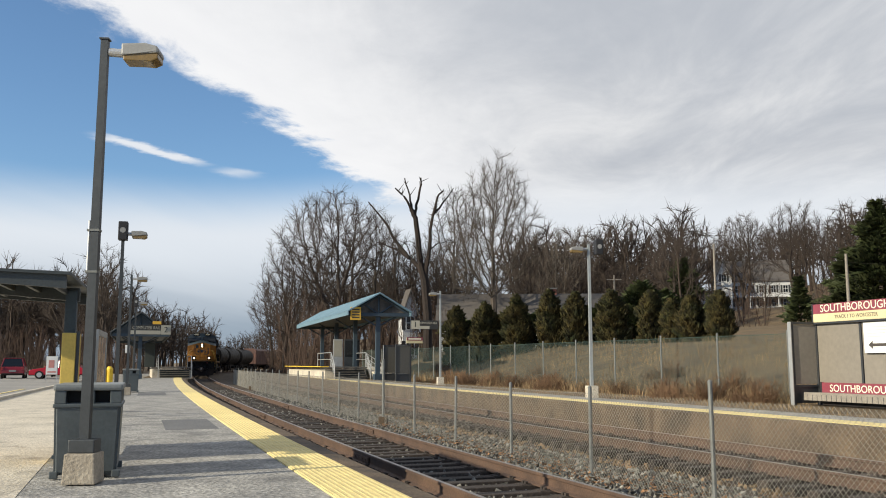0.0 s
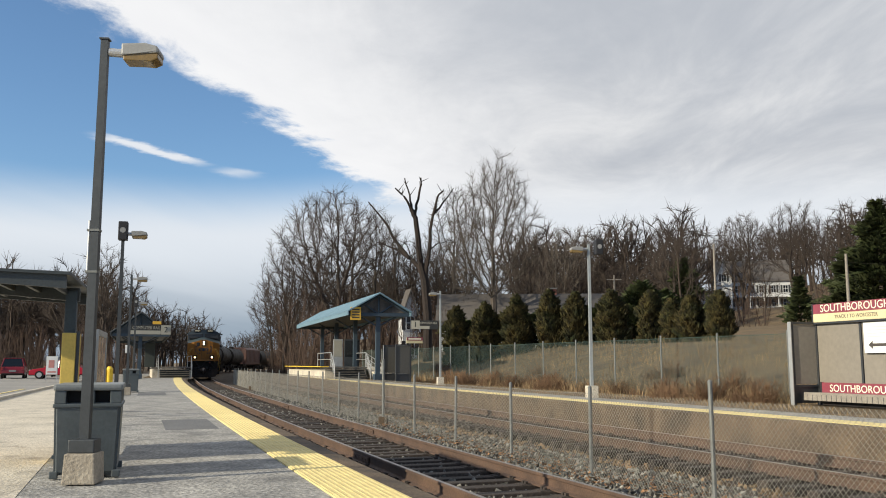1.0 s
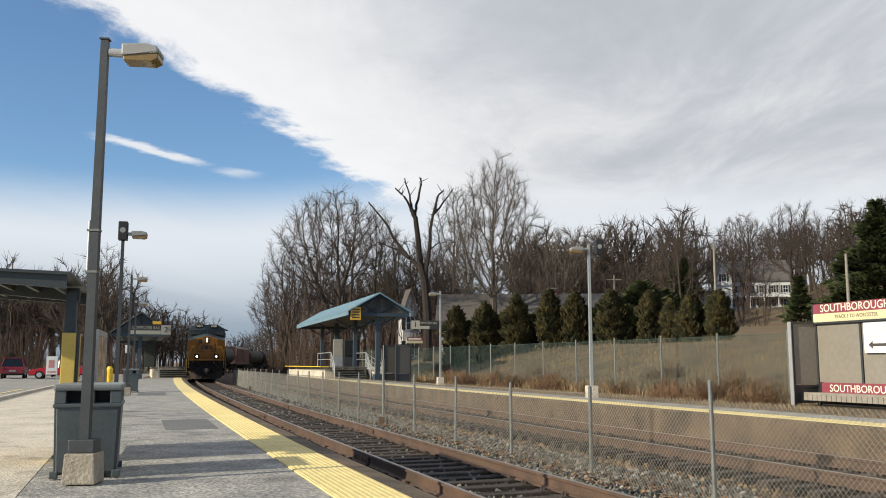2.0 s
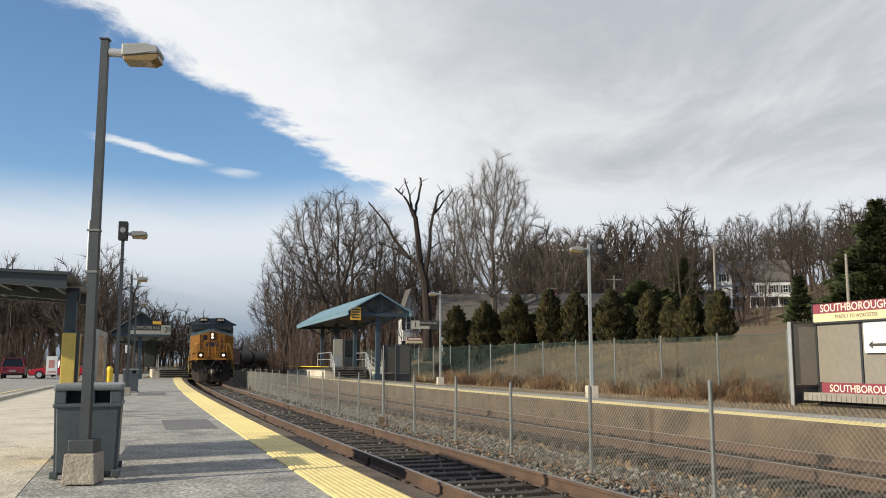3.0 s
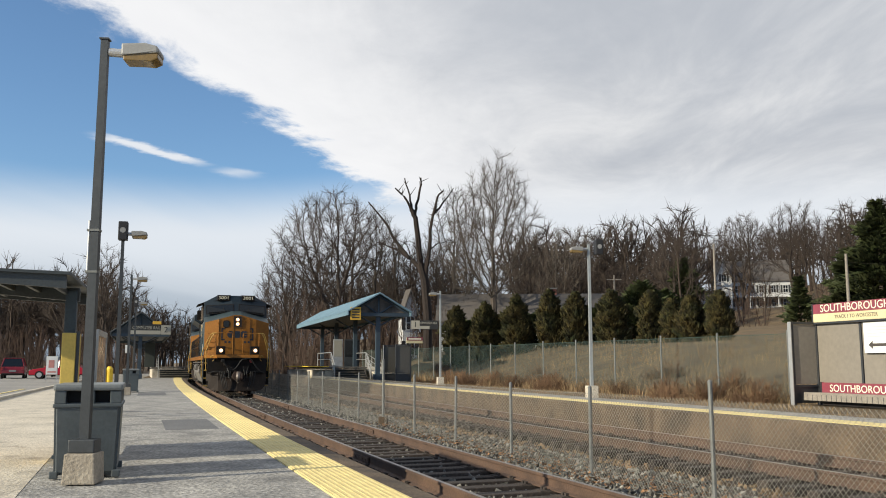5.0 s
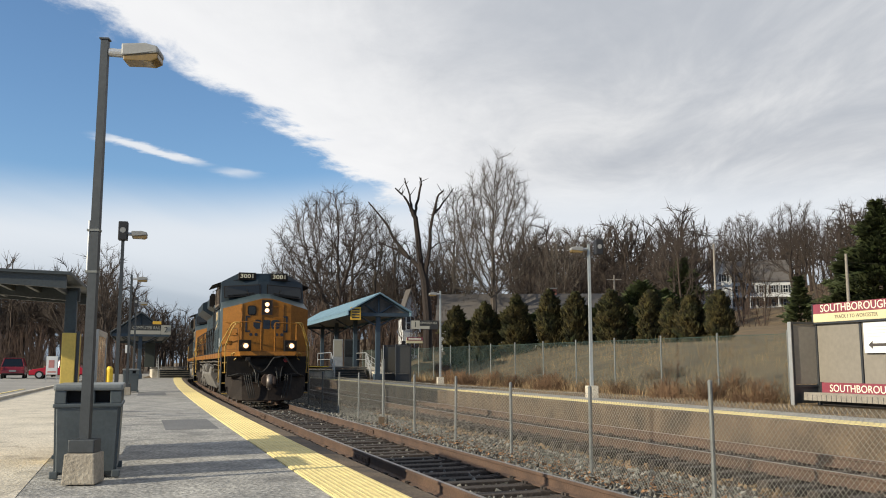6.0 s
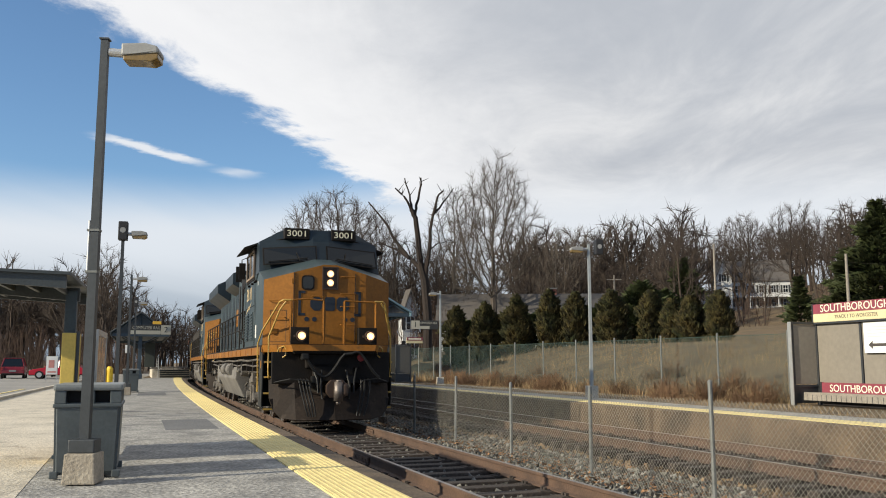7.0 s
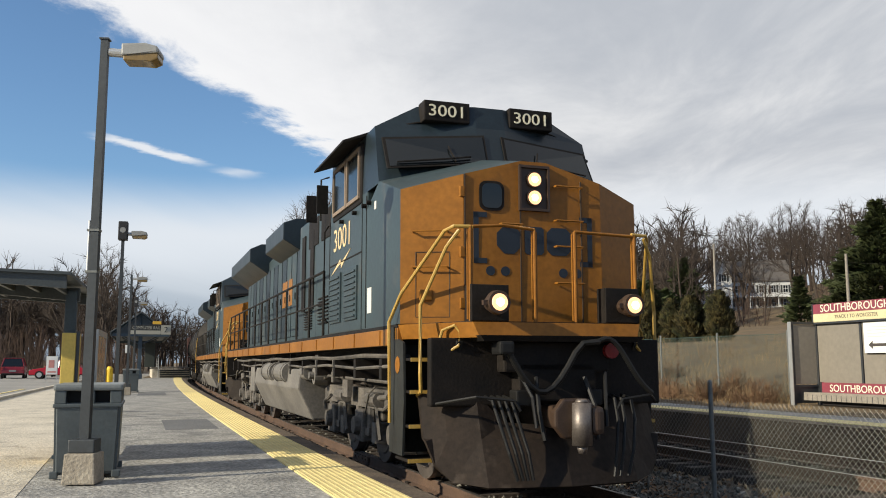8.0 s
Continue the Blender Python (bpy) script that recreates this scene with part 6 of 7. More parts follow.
def name_sign(m, w, h, band, label):
    root = thing("station_name_sign", m, label, "station sign", "station name signs")
    bm = B()
    box(bm, -w / 2, w / 2, 0, 0.05, 0, h, 0.006)
    b = part("board", bm, SIGNM, root)
    z = h * 0.5
    if band:
        bm = B()
        box(bm, -w / 2, w / 2, -0.006, 0.0, 0.0, h * band)
        y = part("track_band", bm, SIGNY, root, "pale yellow lower band")
        piece("lettering", text_mesh("TRACK 1 TO WORCESTER", 0.13, INK, 0.002, "lettering", 1.38), y, pose(0.06, -0.009, h * band * 0.52, 90, 0, 0))
        z = h * (1 + band) / 2
    me = text_mesh("SOUTHBOROUGH", 0.29 if band else 0.27, LETTER, 0.003, "lettering", 2.22 if band else 2.15)
    for v in me.vertices:
        v.co.y *= 0.94
    piece("lettering", me, b, pose(0, -0.004, z, 90, 0, 0))
    bm = B()
    for sx in (-1, 1):
        box(bm, sx * w / 2 - 0.02, sx * w / 2 + 0.02, -0.012, 0.062, -0.01, h + 0.01)
    each("end_cap", bm, SHFRM, root)
    return root


# the boards face the track, at the shelter's back
face = shelter_pose @ pose(0.74, 4.5, 0, 0, 0, -90)
name_sign(face @ Matrix.Translation((1.40, -0.03, 2.06)), 2.79, 0.46, 0.46, "maroon and yellow station name board over the shelter")
name_sign(face @ Matrix.Translation((1.58, -0.055, 0.25)), 2.76, 0.29, 0, "maroon station name board above the bench")
nb = thing("direction_notice", face @ Matrix.Translation((2.22, -0.03, 1.26)), "white notice with a dark arrow and unreadable lines", "notice")
bm = B()
box(bm, -0.54, 0.54, -0.012, 0.012, 0.0, 0.72, 0.008)
board = part("board", bm, WHITE, nb)
bm = B()
prism(bm, [(-0.40, 0.19), (-0.27, 0.29), (-0.27, 0.225), (0.40, 0.225), (0.40, 0.155), (-0.27, 0.155), (-0.27, 0.09)], "y", -0.017, -0.012)
part("arrow", bm, INK, board)
for k in range(4):
    bm = B()
    box(bm, -0.42, 0.40 - 0.07 * k, -0.016, -0.012, 0.38 + k * 0.075, 0.40 + k * 0.075)
    part("text_bar", bm, mat("pale_grey_print", (0.55, 0.54, 0.51), 0.6, 0, 0.1, 3.0, 0.0), board)

lamp_post(pose(4.46, 26.6, FZ - 0.02, 0, 0, 8), 4.62, True, "galvanised platform lamp with a black loudspeaker and pale footing", low=False, arm=-1, horn_side=0.30, steel=LIGHTG)
lamp_post(pose(-0.14, 43.9, FZ - 0.02, 0, 0, 12), 4.62, False, "galvanised platform lamp carrying a track sign", low=False, arm=-1, steel=LIGHTG)
sign_board("hanging_sign", pose(-0.92, 43.85, 2.85, 0, 0, 12), 1.40, 0.44, SIGNK, [("COMMUTER RAIL", 0.15, 0.16, 0.31, SIGNC, 0.95)], "black hanging sign with a track number on the lamp pole", (0.38, SIGNC), ("1", -1))
shelter(pose(-2.55, 48.0, FZ - 0.02, 0, 0, 18.5), 2.6, "small dark framed waiting shelter with hazy panes", False, mat("dark_hazy_pane", (0.09, 0.085, 0.075), 0.35, 0, 0.12, 0.8, 0.02))
name2 = thing("station_name_sign", pose(-1.55, 47.9, FZ + 2.1, 0, 0, 18.5), "faded maroon and cream name board on the small shelter", "station sign", "station name signs")
bm = B()
box(bm, -0.45, 0.45, -0.03, 0.03, 0, 0.32, 0.006)
b = part("board", bm, SIGNY, name2)
bm = B()
box(bm, -0.45, 0.45, -0.036, -0.03, 0.15, 0.32)
part("upper_band", bm, SIGNM, b)
bm = B()
box(bm, -0.36, 0.36, -0.04, -0.036, 0.20, 0.27)
part("name_bars", bm, LETTER, b)

FC = pose(-4.10, 56.2, FZ, 0, 0, 17.6)
gable_canopy("platform_canopy", FC, 22, 4.0, 4.25, 5.45, TEAL, BLUEST, "teal standing-seam gabled canopy on blue steel columns", (0.3, 7.3, 14.5, 21))
wsn = sign_board("warning_sign", FC @ Matrix.Translation((-1.55, -0.12, 3.75)), 0.66, 0.82, WARN, [], "amber warning sign hung from the canopy gable")
for k in range(4):
    bm = B()
    box(bm, -0.24, 0.24, -0.047, -0.04, 0.12 + k * 0.17, 0.20 + k * 0.17)
    part("text_bar", bm, INK, wsn)
boarding_deck(FC @ Matrix.Translation((-1.3, 4.0, 0)), 3.0, 18, 0.80, 4, "raised timber boarding deck with metal stair rails and a ramp", True, True)
for x, w in ((-1.2, 0.7), (-0.2, 1.1)):
    bm = B()
    box(bm, -w / 2, w / 2, -0.05, 0.05, 0, 1.95, 0.02)
    nbd = tagged(part("notice_case", bm, POLEG if w > 1 else ALU), "pale glazed notice case on the boarding deck", "notice case", "notice cases")
    nbd.matrix_world = FC @ pose(x, 7.5, 0.80)
    bm = B()
    box(bm, -w / 2 + 0.06, w / 2 - 0.06, -0.06, -0.05, 0.7, 1.85)
    part("sheet", bm, SIGNC if w < 1 else DARKGL, nbd)


# ---- green back fence ----
def back_fence():
    root = thing("chain_link_fence", Matrix(), "tall green-coated chain-link fence with grey posts behind the far platform", "fence")
    def at(i):
        y = 23.4 + 2.9 * i
        # a line beside the track
        x = 9.16 - 0.335 * 2.9 * i
        return Vector((x, y, max(0.05, ground_z(x, y) - 0.05)))
    for i in range(0, 17):
        p = at(i)
        bm = B()
        rod(bm, (0, 0, -0.2), (0, 0, 1.95 - p.z + 0.05 + 0.015 * i), 0.03, n=8)
        rod(bm, (0, 0, 2.0 - p.z + 0.015 * i), (0, 0, 2.03 - p.z + 0.015 * i), 0.036, 0.02, n=8)
        part("post", bm, GALV, root).location = p
    for i in range(0, 16):
        a, b = at(i), at(i + 1)
        bm = B()
        wires(bm, [Vector((a.x, a.y, 0)), Vector((b.x, b.y, 0))], min(a.z, b.z), 1.93 + 0.015 * i, 0.08 if i < 6 else 0.11, 0.0036)
        part("wire_mesh", bm, GREENW, root)
        bm = B()
        rod(bm, (a.x, a.y, 1.93 + 0.015 * i), (b.x, b.y, 1.945 + 0.015 * i), 0.008, n=5)
        part("top_wire", bm, GREENW, root)


back_fence()


# ---- trees, brush, houses ----
BARK = mat("grey_brown_bark", (0.060, 0.042, 0.031), 0.95, 0, 0.4, 0.6, 0.4, (0.032, 0.023, 0.017), (1, 1, 0.3), 10)
BARK2 = mat("pale_grey_bark", (0.088, 0.071, 0.056), 0.95, 0, 0.3, 1.2, 0.4, (0.050, 0.040, 0.032), (1, 1, 0.3), 10)
SNAG = mat("dead_dark_wood", (0.030, 0.0195, 0.0145), 0.95, 0, 0.5, 1.5, 0.6, (0.013, 0.009, 0.007), (1, 1, 0.25), 12)
WEEDM = mat("russet_dry_weeds", (0.175, 0.100, 0.052), 0.95, 0, 0.4, 1.0, 0.0, (0.10, 0.058, 0.032))
TWIG = mat("russet_brush", (0.085, 0.050, 0.034), 0.95, 0, 0.3, 1.0, 0.0, (0.046, 0.030, 0.022))
# the ochre tone holds winter bronze and sunlit highlights alike
EVERG = islands(mat("bronzed_evergreen_foliage", (0.022, 0.031, 0.010), 0.85, 0, 0.3, 0.9, 0.0, (0.080, 0.058, 0.016)), 0.75)
PINEM = islands(mat("dark_pine_needles", (0.036, 0.052, 0.016), 0.8, 0, 0.3, 0.5, 0.0, (0.055, 0.066, 0.020)), 0.45)
DRY = islands(mat("dry_straw_grass", (0.25, 0.178, 0.092), 0.9, 0, 0.3, 0.3, 0.0, (0.135, 0.080, 0.040)), 0.4)
CLAP = mat("white_clapboard", (0.50, 0.50, 0.49), 0.6, 0, 0.08, 2.0, 0.05)
SHING = mat("grey_brown_shingles", (0.095, 0.084, 0.076), 0.9, 0, 0.2, 2.0, 0.3, (0.068, 0.060, 0.054))
BRICKR = mat("red_chimney_brick", (0.25, 0.10, 0.07), 0.9, 0, 0.25, 4.0, 0.2)


class Tubes:
    """Collects tapered tubes as plain vertex and face lists."""

    def __init__(self):
        self.v, self.f = [], []
        self.wood = None

    def limb(self, pts, r0, r1, sides):
        n = len(pts)
        prev = None
        for i, p in enumerate(pts):
            d = (pts[min(i + 1, n - 1)] - pts[max(i - 1, 0)])
            if d.length < 1e-6:
                d = Vector((0, 0, 1))
            d.normalize()
            a = d.orthogonal().normalized()
            b = d.cross(a)
            r = r0[i] if isinstance(r0, list) else r0 + (r1 - r0) * i / (n - 1)
            k = len(self.v)
            for j in range(sides):
                t = 2 * math.pi * j / sides
                self.v.append(tuple(p + a * (r * math.cos(t)) + b * (r * math.sin(t))))
            if prev is not None:
                for j in range(sides):
                    self.f.append((prev + j, prev + (j + 1) % sides, k + (j + 1) % sides, k + j))
            prev = k

    def spike(self, p, q, r):
        """A thin twig that ends in a point."""
        d = (q - p).normalized()
        a = d.orthogonal().normalized() * r
        b = d.cross(a)
        k = len(self.v)
        self.v.extend([tuple(p + a), tuple(p - a * 0.5 + b * 0.87), tuple(p - a * 0.5 - b * 0.87), tuple(q)])
        self.f.extend([(k, k + 1, k + 3), (k + 1, k + 2, k + 3), (k + 2, k, k + 3)])

    def mesh(self, name, m):
        me = bpy.data.meshes.new(name)
        me.from_pydata(self.v, [], self.f)
        me.materials.append(m)
        return me


def crown_points(rng, n, blobs):
    """Points within a crown of overlapping egg shapes (x, y, z, radius, height)."""
    out = []
    w = [b[3] ** 2 * b[4] for b in blobs]
    while len(out) < n:
        cx, cy, cz, r, h = rng.choices(blobs, w)[0]
        v = Vector((rng.uniform(-1, 1), rng.uniform(-1, 1), rng.uniform(-1, 1)))
        if not 0.15 < v.length < 1:
            continue
        k = 1.0 - 0.25 * max(0.0, v.z)
        out.append((cx + v.x * r * k, cy + v.y * r * k, cz + v.z * h / 2))
    return out


def grown_tree(seed, blobs, n, step, stems=1, trunk=0.35, twig=0.011, spray=3, long=1.0, rise=0.25, side=2):
    """Limbs grow towards the free points of the crown; twigs stand along the thin ends."""
    rng = random.Random(seed)
    pts = np.array(crown_points(rng, n, blobs))
    nodes, parent = [], []
    base = min(b[2] - b[4] / 2 for b in blobs)
    for q in range(stems):
        ang = rng.uniform(0, 6.28)
        lean = 0.0 if stems == 1 else rng.uniform(0.10, 0.28)
        x, y, z, last = step * 0.6 * math.cos(ang) * (stems > 1), step * 0.6 * math.sin(ang) * (stems > 1), -step, -1
        while z < base + (0.6 if stems == 1 else 0.0):
            nodes.append((x, y, z))
            parent.append(last)
            last = len(nodes) - 1
            x += step * (lean * math.cos(ang) + rng.gauss(0, 0.07))
            y += step * (lean * math.sin(ang) + rng.gauss(0, 0.07))
            z += step
    pos = np.array(nodes)
    d = np.linalg.norm(pts[:, None, :] - pos[None], axis=2)
    near, dist = d.argmin(1), d.min(1)
    shoots = {}
    for it in range(90):
        if not len(pts):
            break
        stuck = set()
        pull = {}
        dirs = (pts - pos[near]) / np.maximum(dist, 1e-5)[:, None]
        for k, i in enumerate(near):
            if i in pull:
                pull[i] += dirs[k]
            else:
                pull[i] = dirs[k].copy()
        fresh, origin = [], []
        for i, v in pull.items():
            q = parent[i]
            drift = (pos[i] - pos[q]) / step * 0.55 if q >= 0 else 0.0
            v = v / (np.linalg.norm(v) + 1e-6) + drift + np.array((rng.gauss(0, 0.09), rng.gauss(0, 0.09), rise + rng.gauss(0, 0.06)))
            tip = pos[i] + v / np.linalg.norm(v) * step
            if any(np.linalg.norm(tip - t) < step * 0.5 for t in shoots.get(i, ())) or len(shoots.get(i, ())) > 3:
                stuck.add(int(i))
                continue
            shoots.setdefault(i, []).append(tip)
            fresh.append(tip)
            origin.append(int(i))
        if not fresh:
            break
        k0 = len(pos)
        fresh = np.array(fresh)
        pos = np.vstack([pos, fresh])
        parent.extend(origin)
        d = np.linalg.norm(pts[:, None, :] - fresh[None], axis=2)
        j, m = d.argmin(1), d.min(1)
        better = m < dist
        near = np.where(better, j + k0, near)
        dist = np.where(better, m, dist)
        keep = (dist > step * 1.7) & ~np.isin(near, list(stuck))
        pts, near, dist = pts[keep], near[keep], dist[keep]
    N = len(pos)
    up = np.array([q if q >= 0 else i for i, q in enumerate(parent)])
    for it in range(3):
        down, num = np.zeros_like(pos), np.zeros(N)
        np.add.at(down, up, pos)
        np.add.at(num, up, 1)
        mean = down / np.maximum(num, 1)[:, None]
        calm = 0.4 * pos + 0.3 * pos[up] + 0.3 * mean
        pos = np.where((num > 0)[:, None] & (up != np.arange(N))[:, None], calm, pos)
    kids = [[] for _ in range(N)]
    for i, q in enumerate(parent):
        if q >= 0:
            kids[q].append(i)
    area = [0.0] * N
    for i in range(N - 1, -1, -1):
        area[i] = max(1.0, sum(area[k] for k in kids[i]))
    e = math.log(trunk / twig) / math.log(max(4.0, max(area)))
    rad = [twig * x ** e for x in area]
    P = [Vector(v) for v in pos]
    tb = Tubes()
    tb.wood = Tubes()
    starts = [i for i in range(N) if parent[i] < 0]
    todo = [[i] for i in starts]
    while todo:
        chain = todo.pop()
        while kids[chain[-1]]:
            ks = sorted(kids[chain[-1]], key=lambda k: -area[k])
            for k in ks[1:]:
                todo.append([chain[-1], k])
            chain.append(ks[0])
        if len(chain) < 2:
            continue
        big = rad[chain[1]]
        tgt = tb.wood if big > trunk * 0.3 else tb
        line = [P[i] for i in chain]
        radii = [min(rad[i], big) for i in chain]
        tgt.limb(line, radii, None, 7 if big > 0.15 else 5 if big > 0.06 else 3)
    for i in range(N):
        if area[i] < 9 and parent[i] >= 0:
            d = (P[i] - P[parent[i]]).normalized()
            for q in range(spray + (not kids[i])):
                w = (d + Vector((rng.gauss(0, 0.45), rng.gauss(0, 0.45), rng.gauss(0.12, 0.35)))).normalized()
                ln = long * rng.uniform(0.5, 1.15)
                p = P[parent[i]].lerp(P[i], rng.random())
                tb.spike(p, p + w * ln, twig * 0.85)
                for j in range(side):
                    r = p + w * (ln * rng.uniform(0.25, 0.8))
                    v = (w + Vector((rng.gauss(0, 0.5), rng.gauss(0, 0.5), rng.gauss(0.1, 0.4)))).normalized()
                    tb.spike(r, r + v * ln * rng.uniform(0.35, 0.6), twig * 0.6)
    tb.h = max(v[2] for v in tb.v + tb.wood.v)
    return tb


def on_ground(x, y, turn=0.0, sink=0.0):
    return pose(x, y, ground_z(x, y) - sink, 0, 0, turn)


BIG = [grown_tree(11, [(0, 0, 13.0, 5.6, 15.5), (0.5, 0, 17.5, 3.8, 9.0), (-2.5, 0.5, 10.0, 3.6, 9.0)], 1500, 0.40, 1, 0.36, 0.019, 4, 1.25, 0.42),
       grown_tree(12, [(0, 0, 14.5, 5.6, 9.5), (-3.2, 0, 12.5, 3.6, 8.0), (3.4, 0.5, 13.5, 3.4, 8.5), (-1, 0, 9.0, 3.4, 6)], 1500, 0.40, 3, 0.27, 0.019, 4, 1.25, 0.12),
       grown_tree(13, [(0, 0, 12.0, 3.4, 10.0), (0.8, 0, 8.5, 2.8, 9.0)], 750, 0.42, 1, 0.25, 0.019, 3, 1.2, 0.35),
       grown_tree(14, [(0, 0, 11.0, 4.6, 8.5), (-1.5, 0.5, 8.0, 3.8, 7.0)], 900, 0.42, 2, 0.24, 0.019, 3, 1.2, 0.2)]
MID = [grown_tree(21 + k, [(0, 0, 8.0, 3.5, 7.6), (1.2 - k * 0.8, 0.6, 6.2, 2.9, 6.5), (-0.9 * k + 1, -0.8, 9.0, 2.4, 5.5)], 230, 0.55, 1 + k % 2, 0.19, 0.027, 3, 1.4, 0.25, 1) for k in range(4)]
FARW = [grown_tree(51 + k, [(0, 0, 8.0, 3.7, 7.6), (1.5 - k, 0.6, 6.0, 3.2, 6.5), (1 - k, -0.8, 9.2, 2.6, 5.5)], 170, 0.6, 1 + k % 2, 0.19, 0.036, 3, 1.3, 0.25, 0) for k in range(4)]
LOW = [grown_tree(31 + k, [(0, 0, 3.0, 1.7, 4.4), (0.6, 0.3, 2.0, 1.5, 3.2)], 40, 0.45, 4, 0.035, 0.014, 2, 0.9, 0.3, 1) for k in range(3)]


def weed_bush(seed):
    """A heap of dry stalks that fan out from the root."""
    rng = random.Random(seed)
    tb = Tubes()
    tb.wood = Tubes()
    for i in range(240):
        a, lean = rng.uniform(0, 6.28), abs(rng.gauss(0, 0.65))
        w = Vector((math.cos(a) * lean, math.sin(a) * lean, 1)).normalized()
        p = Vector((rng.gauss(0, 0.16), rng.gauss(0, 0.16), -0.03))
        ln = rng.uniform(0.35, 1.0)
        tb.spike(p, p + w * ln, 0.008)
        q = p + w * ln * rng.uniform(0.5, 0.85)
        tb.spike(q, q + (w + Vector((rng.gauss(0, 0.6), rng.gauss(0, 0.6), 0))).normalized() * 0.22, 0.012)
    tb.h = max(v[2] for v in tb.v)
    return tb


WEED = [weed_bush(41 + k) for k in range(3)]

# the trees that stand out, one by one: bearing, distance, height, kind
rngt = random.Random(5)
NAMED = [(0.058, 92, 22.1, 0, BARK2, "tall bare grey maple with a rounded crown"), (-0.128, 92, 20.4, 1, BARK, "many-stemmed bare tree behind the canopy"),
         (-0.168, 106, 17.0, 3, BARK, "bare brown tree at the wood's edge"), (-0.078, 102, 18.5, 2, BARK2, "slender bare tree behind the canopy"), (-0.192, 118, 13.5, 3, BARK, "small bare tree at the wood's edge"),
         (0.012, 104, 20.5, 2, BARK2, "pale bare tree behind the dead trunk"), (0.142, 128, 17.5, 3, BARK2, "bare tree beyond the grey roof"), (0.10, 112, 15.0, 2, BARK, "bare tree above the long roof"),
         (0.262, 150, 19.0, 3, BARK, "wide bare tree near the white house"), (0.345, 160, 19.5, 1, BARK, "bare spreading tree in front of the white house"), (0.405, 150, 19.0, 3, BARK, "bare tree beside the dark pine"),
         (-0.388, 92, 14.2, 2, BARK, "bare dark tree at the edge of the car park"), (-0.43, 120, 14, 3, BARK, "bare tree behind the car park"), (-0.35, 100, 10.5, 2, BARK2, "slender pale tree behind the lamps")]
for px, d, h, k, mt, lab in NAMED:
    x, y = px * d, d
    tb = BIG[k]
    root = thing("bare_tree", on_ground(x, y, rngt.uniform(-25, 25) if k < 2 else rngt.uniform(0, 360)), lab, "tree", "bare trees")
    for nm, q in (("trunk", tb.wood), ("crown", tb)):
        ob = new(nm, q.mesh(nm, mt))
        ob.parent = root
        ob.scale = (h / tb.h,) * 3


# dead trunk with broken limbs
def dead_tree():
    d = 78.0
    x0 = -0.022 * d
    z0 = ground_z(x0, d)
    root = thing("dead_tree", pose(x0, d, z0), "dead dark tree with broken bare limbs", "tree")

    def P(px, py, dy=0.0):
        return Vector(((px - 750) / 1550 * d, dy, 1.145 + (644 - py) / 1550 * d - z0))
    tb = Tubes()
    tb.limb([P(757, 640), P(757, 560), P(752, 500), P(744, 468)], 0.42, 0.36, 9)
    tr = new("trunk", tb.mesh("trunk", SNAG))
    tr.parent = root
    limbs = [([P(746, 475), P(722, 455, .5), P(700, 425, 1), P(676, 385, 1.4), P(647, 349, 1.7)], 0.30, 0.05), ([P(722, 455, .5), P(700, 438, 1), P(664, 425, 1.5)], 0.17, 0.04),
             ([P(744, 470), P(740, 430), P(734, 385, -.4), P(727, 370, -.5)], 0.34, 0.2), ([P(734, 385, -.4), P(736, 360), P(744, 330), P(744, 311)], 0.19, 0.07),
             ([P(728, 372, -.5), P(716, 350, -.8), P(699, 334, -1)], 0.16, 0.06), ([P(729, 372, -.5), P(724, 345, -.3), P(715, 312, 0)], 0.14, 0.05),
             ([P(752, 490), P(760, 440, -.6), P(763, 400, -1), P(774, 350, -1.2), P(786, 338, -1.3)], 0.26, 0.06), ([P(765, 385, -1), P(785, 360, -.8), P(803, 333, -.7)], 0.15, 0.04),
             ([P(760, 445, -.6), P(775, 430, 0), P(800, 424, .5)], 0.10, 0.03), ([P(745, 470), P(742, 455, -.6), P(738, 420, -1.2)], 0.2, 0.05)]
    for pts, a, b in limbs:
        tb = Tubes()
        fine = []
        for p, q in zip(pts, pts[1:]):
            for k in range(3):
                fine.append(p.lerp(q, k / 3) + Vector((rngt.uniform(-.06, .06), 0, rngt.uniform(-.06, .06))))
        fine.append(pts[-1])
        tb.limb(fine, a * 0.8, b, 6)
        for k in range(3):
            i = rngt.randrange(len(fine) // 2, len(fine) - 1)
            tb.limb([fine[i], fine[i] + Vector((rngt.uniform(-.7, .7), rngt.uniform(-.4, .4), rngt.uniform(.1, .8)))], b * 0.8, 0.02, 4)
        o = new("limb", tb.mesh("limb", SNAG))
        o.parent = root


dead_tree()


def woods(name, spots, seed, label, mt, sources):
    """Many trees joined, far off."""
    rng = random.Random(seed)
    V, F = [], []
    for x, y, h in spots:
        tb = sources[rng.randrange(len(sources))]
        s = h / tb.h
        a = rng.uniform(0, 6.28)
        c, sn = math.cos(a) * s, math.sin(a) * s
        z0 = ground_z(x, y) - 0.2
        for q in (tb, tb.wood):
            k = len(V)
            V.extend([(x + vx * c - vy * sn, y + vx * sn + vy * c, z0 + vz * s) for vx, vy, vz in q.v])
            F.extend([tuple(k + i for i in f) for f in q.f])
    me = bpy.data.meshes.new(name)
    me.from_pydata(V, [], F)
    me.materials.append(mt)
    return tagged(new(name, me), label, "woodland", kind="stuff")


def clear_of_line(x, y, gap):
    return all((x - a[1]) ** 2 + (y - a[2]) ** 2 > gap * gap for a in LINE[::10])


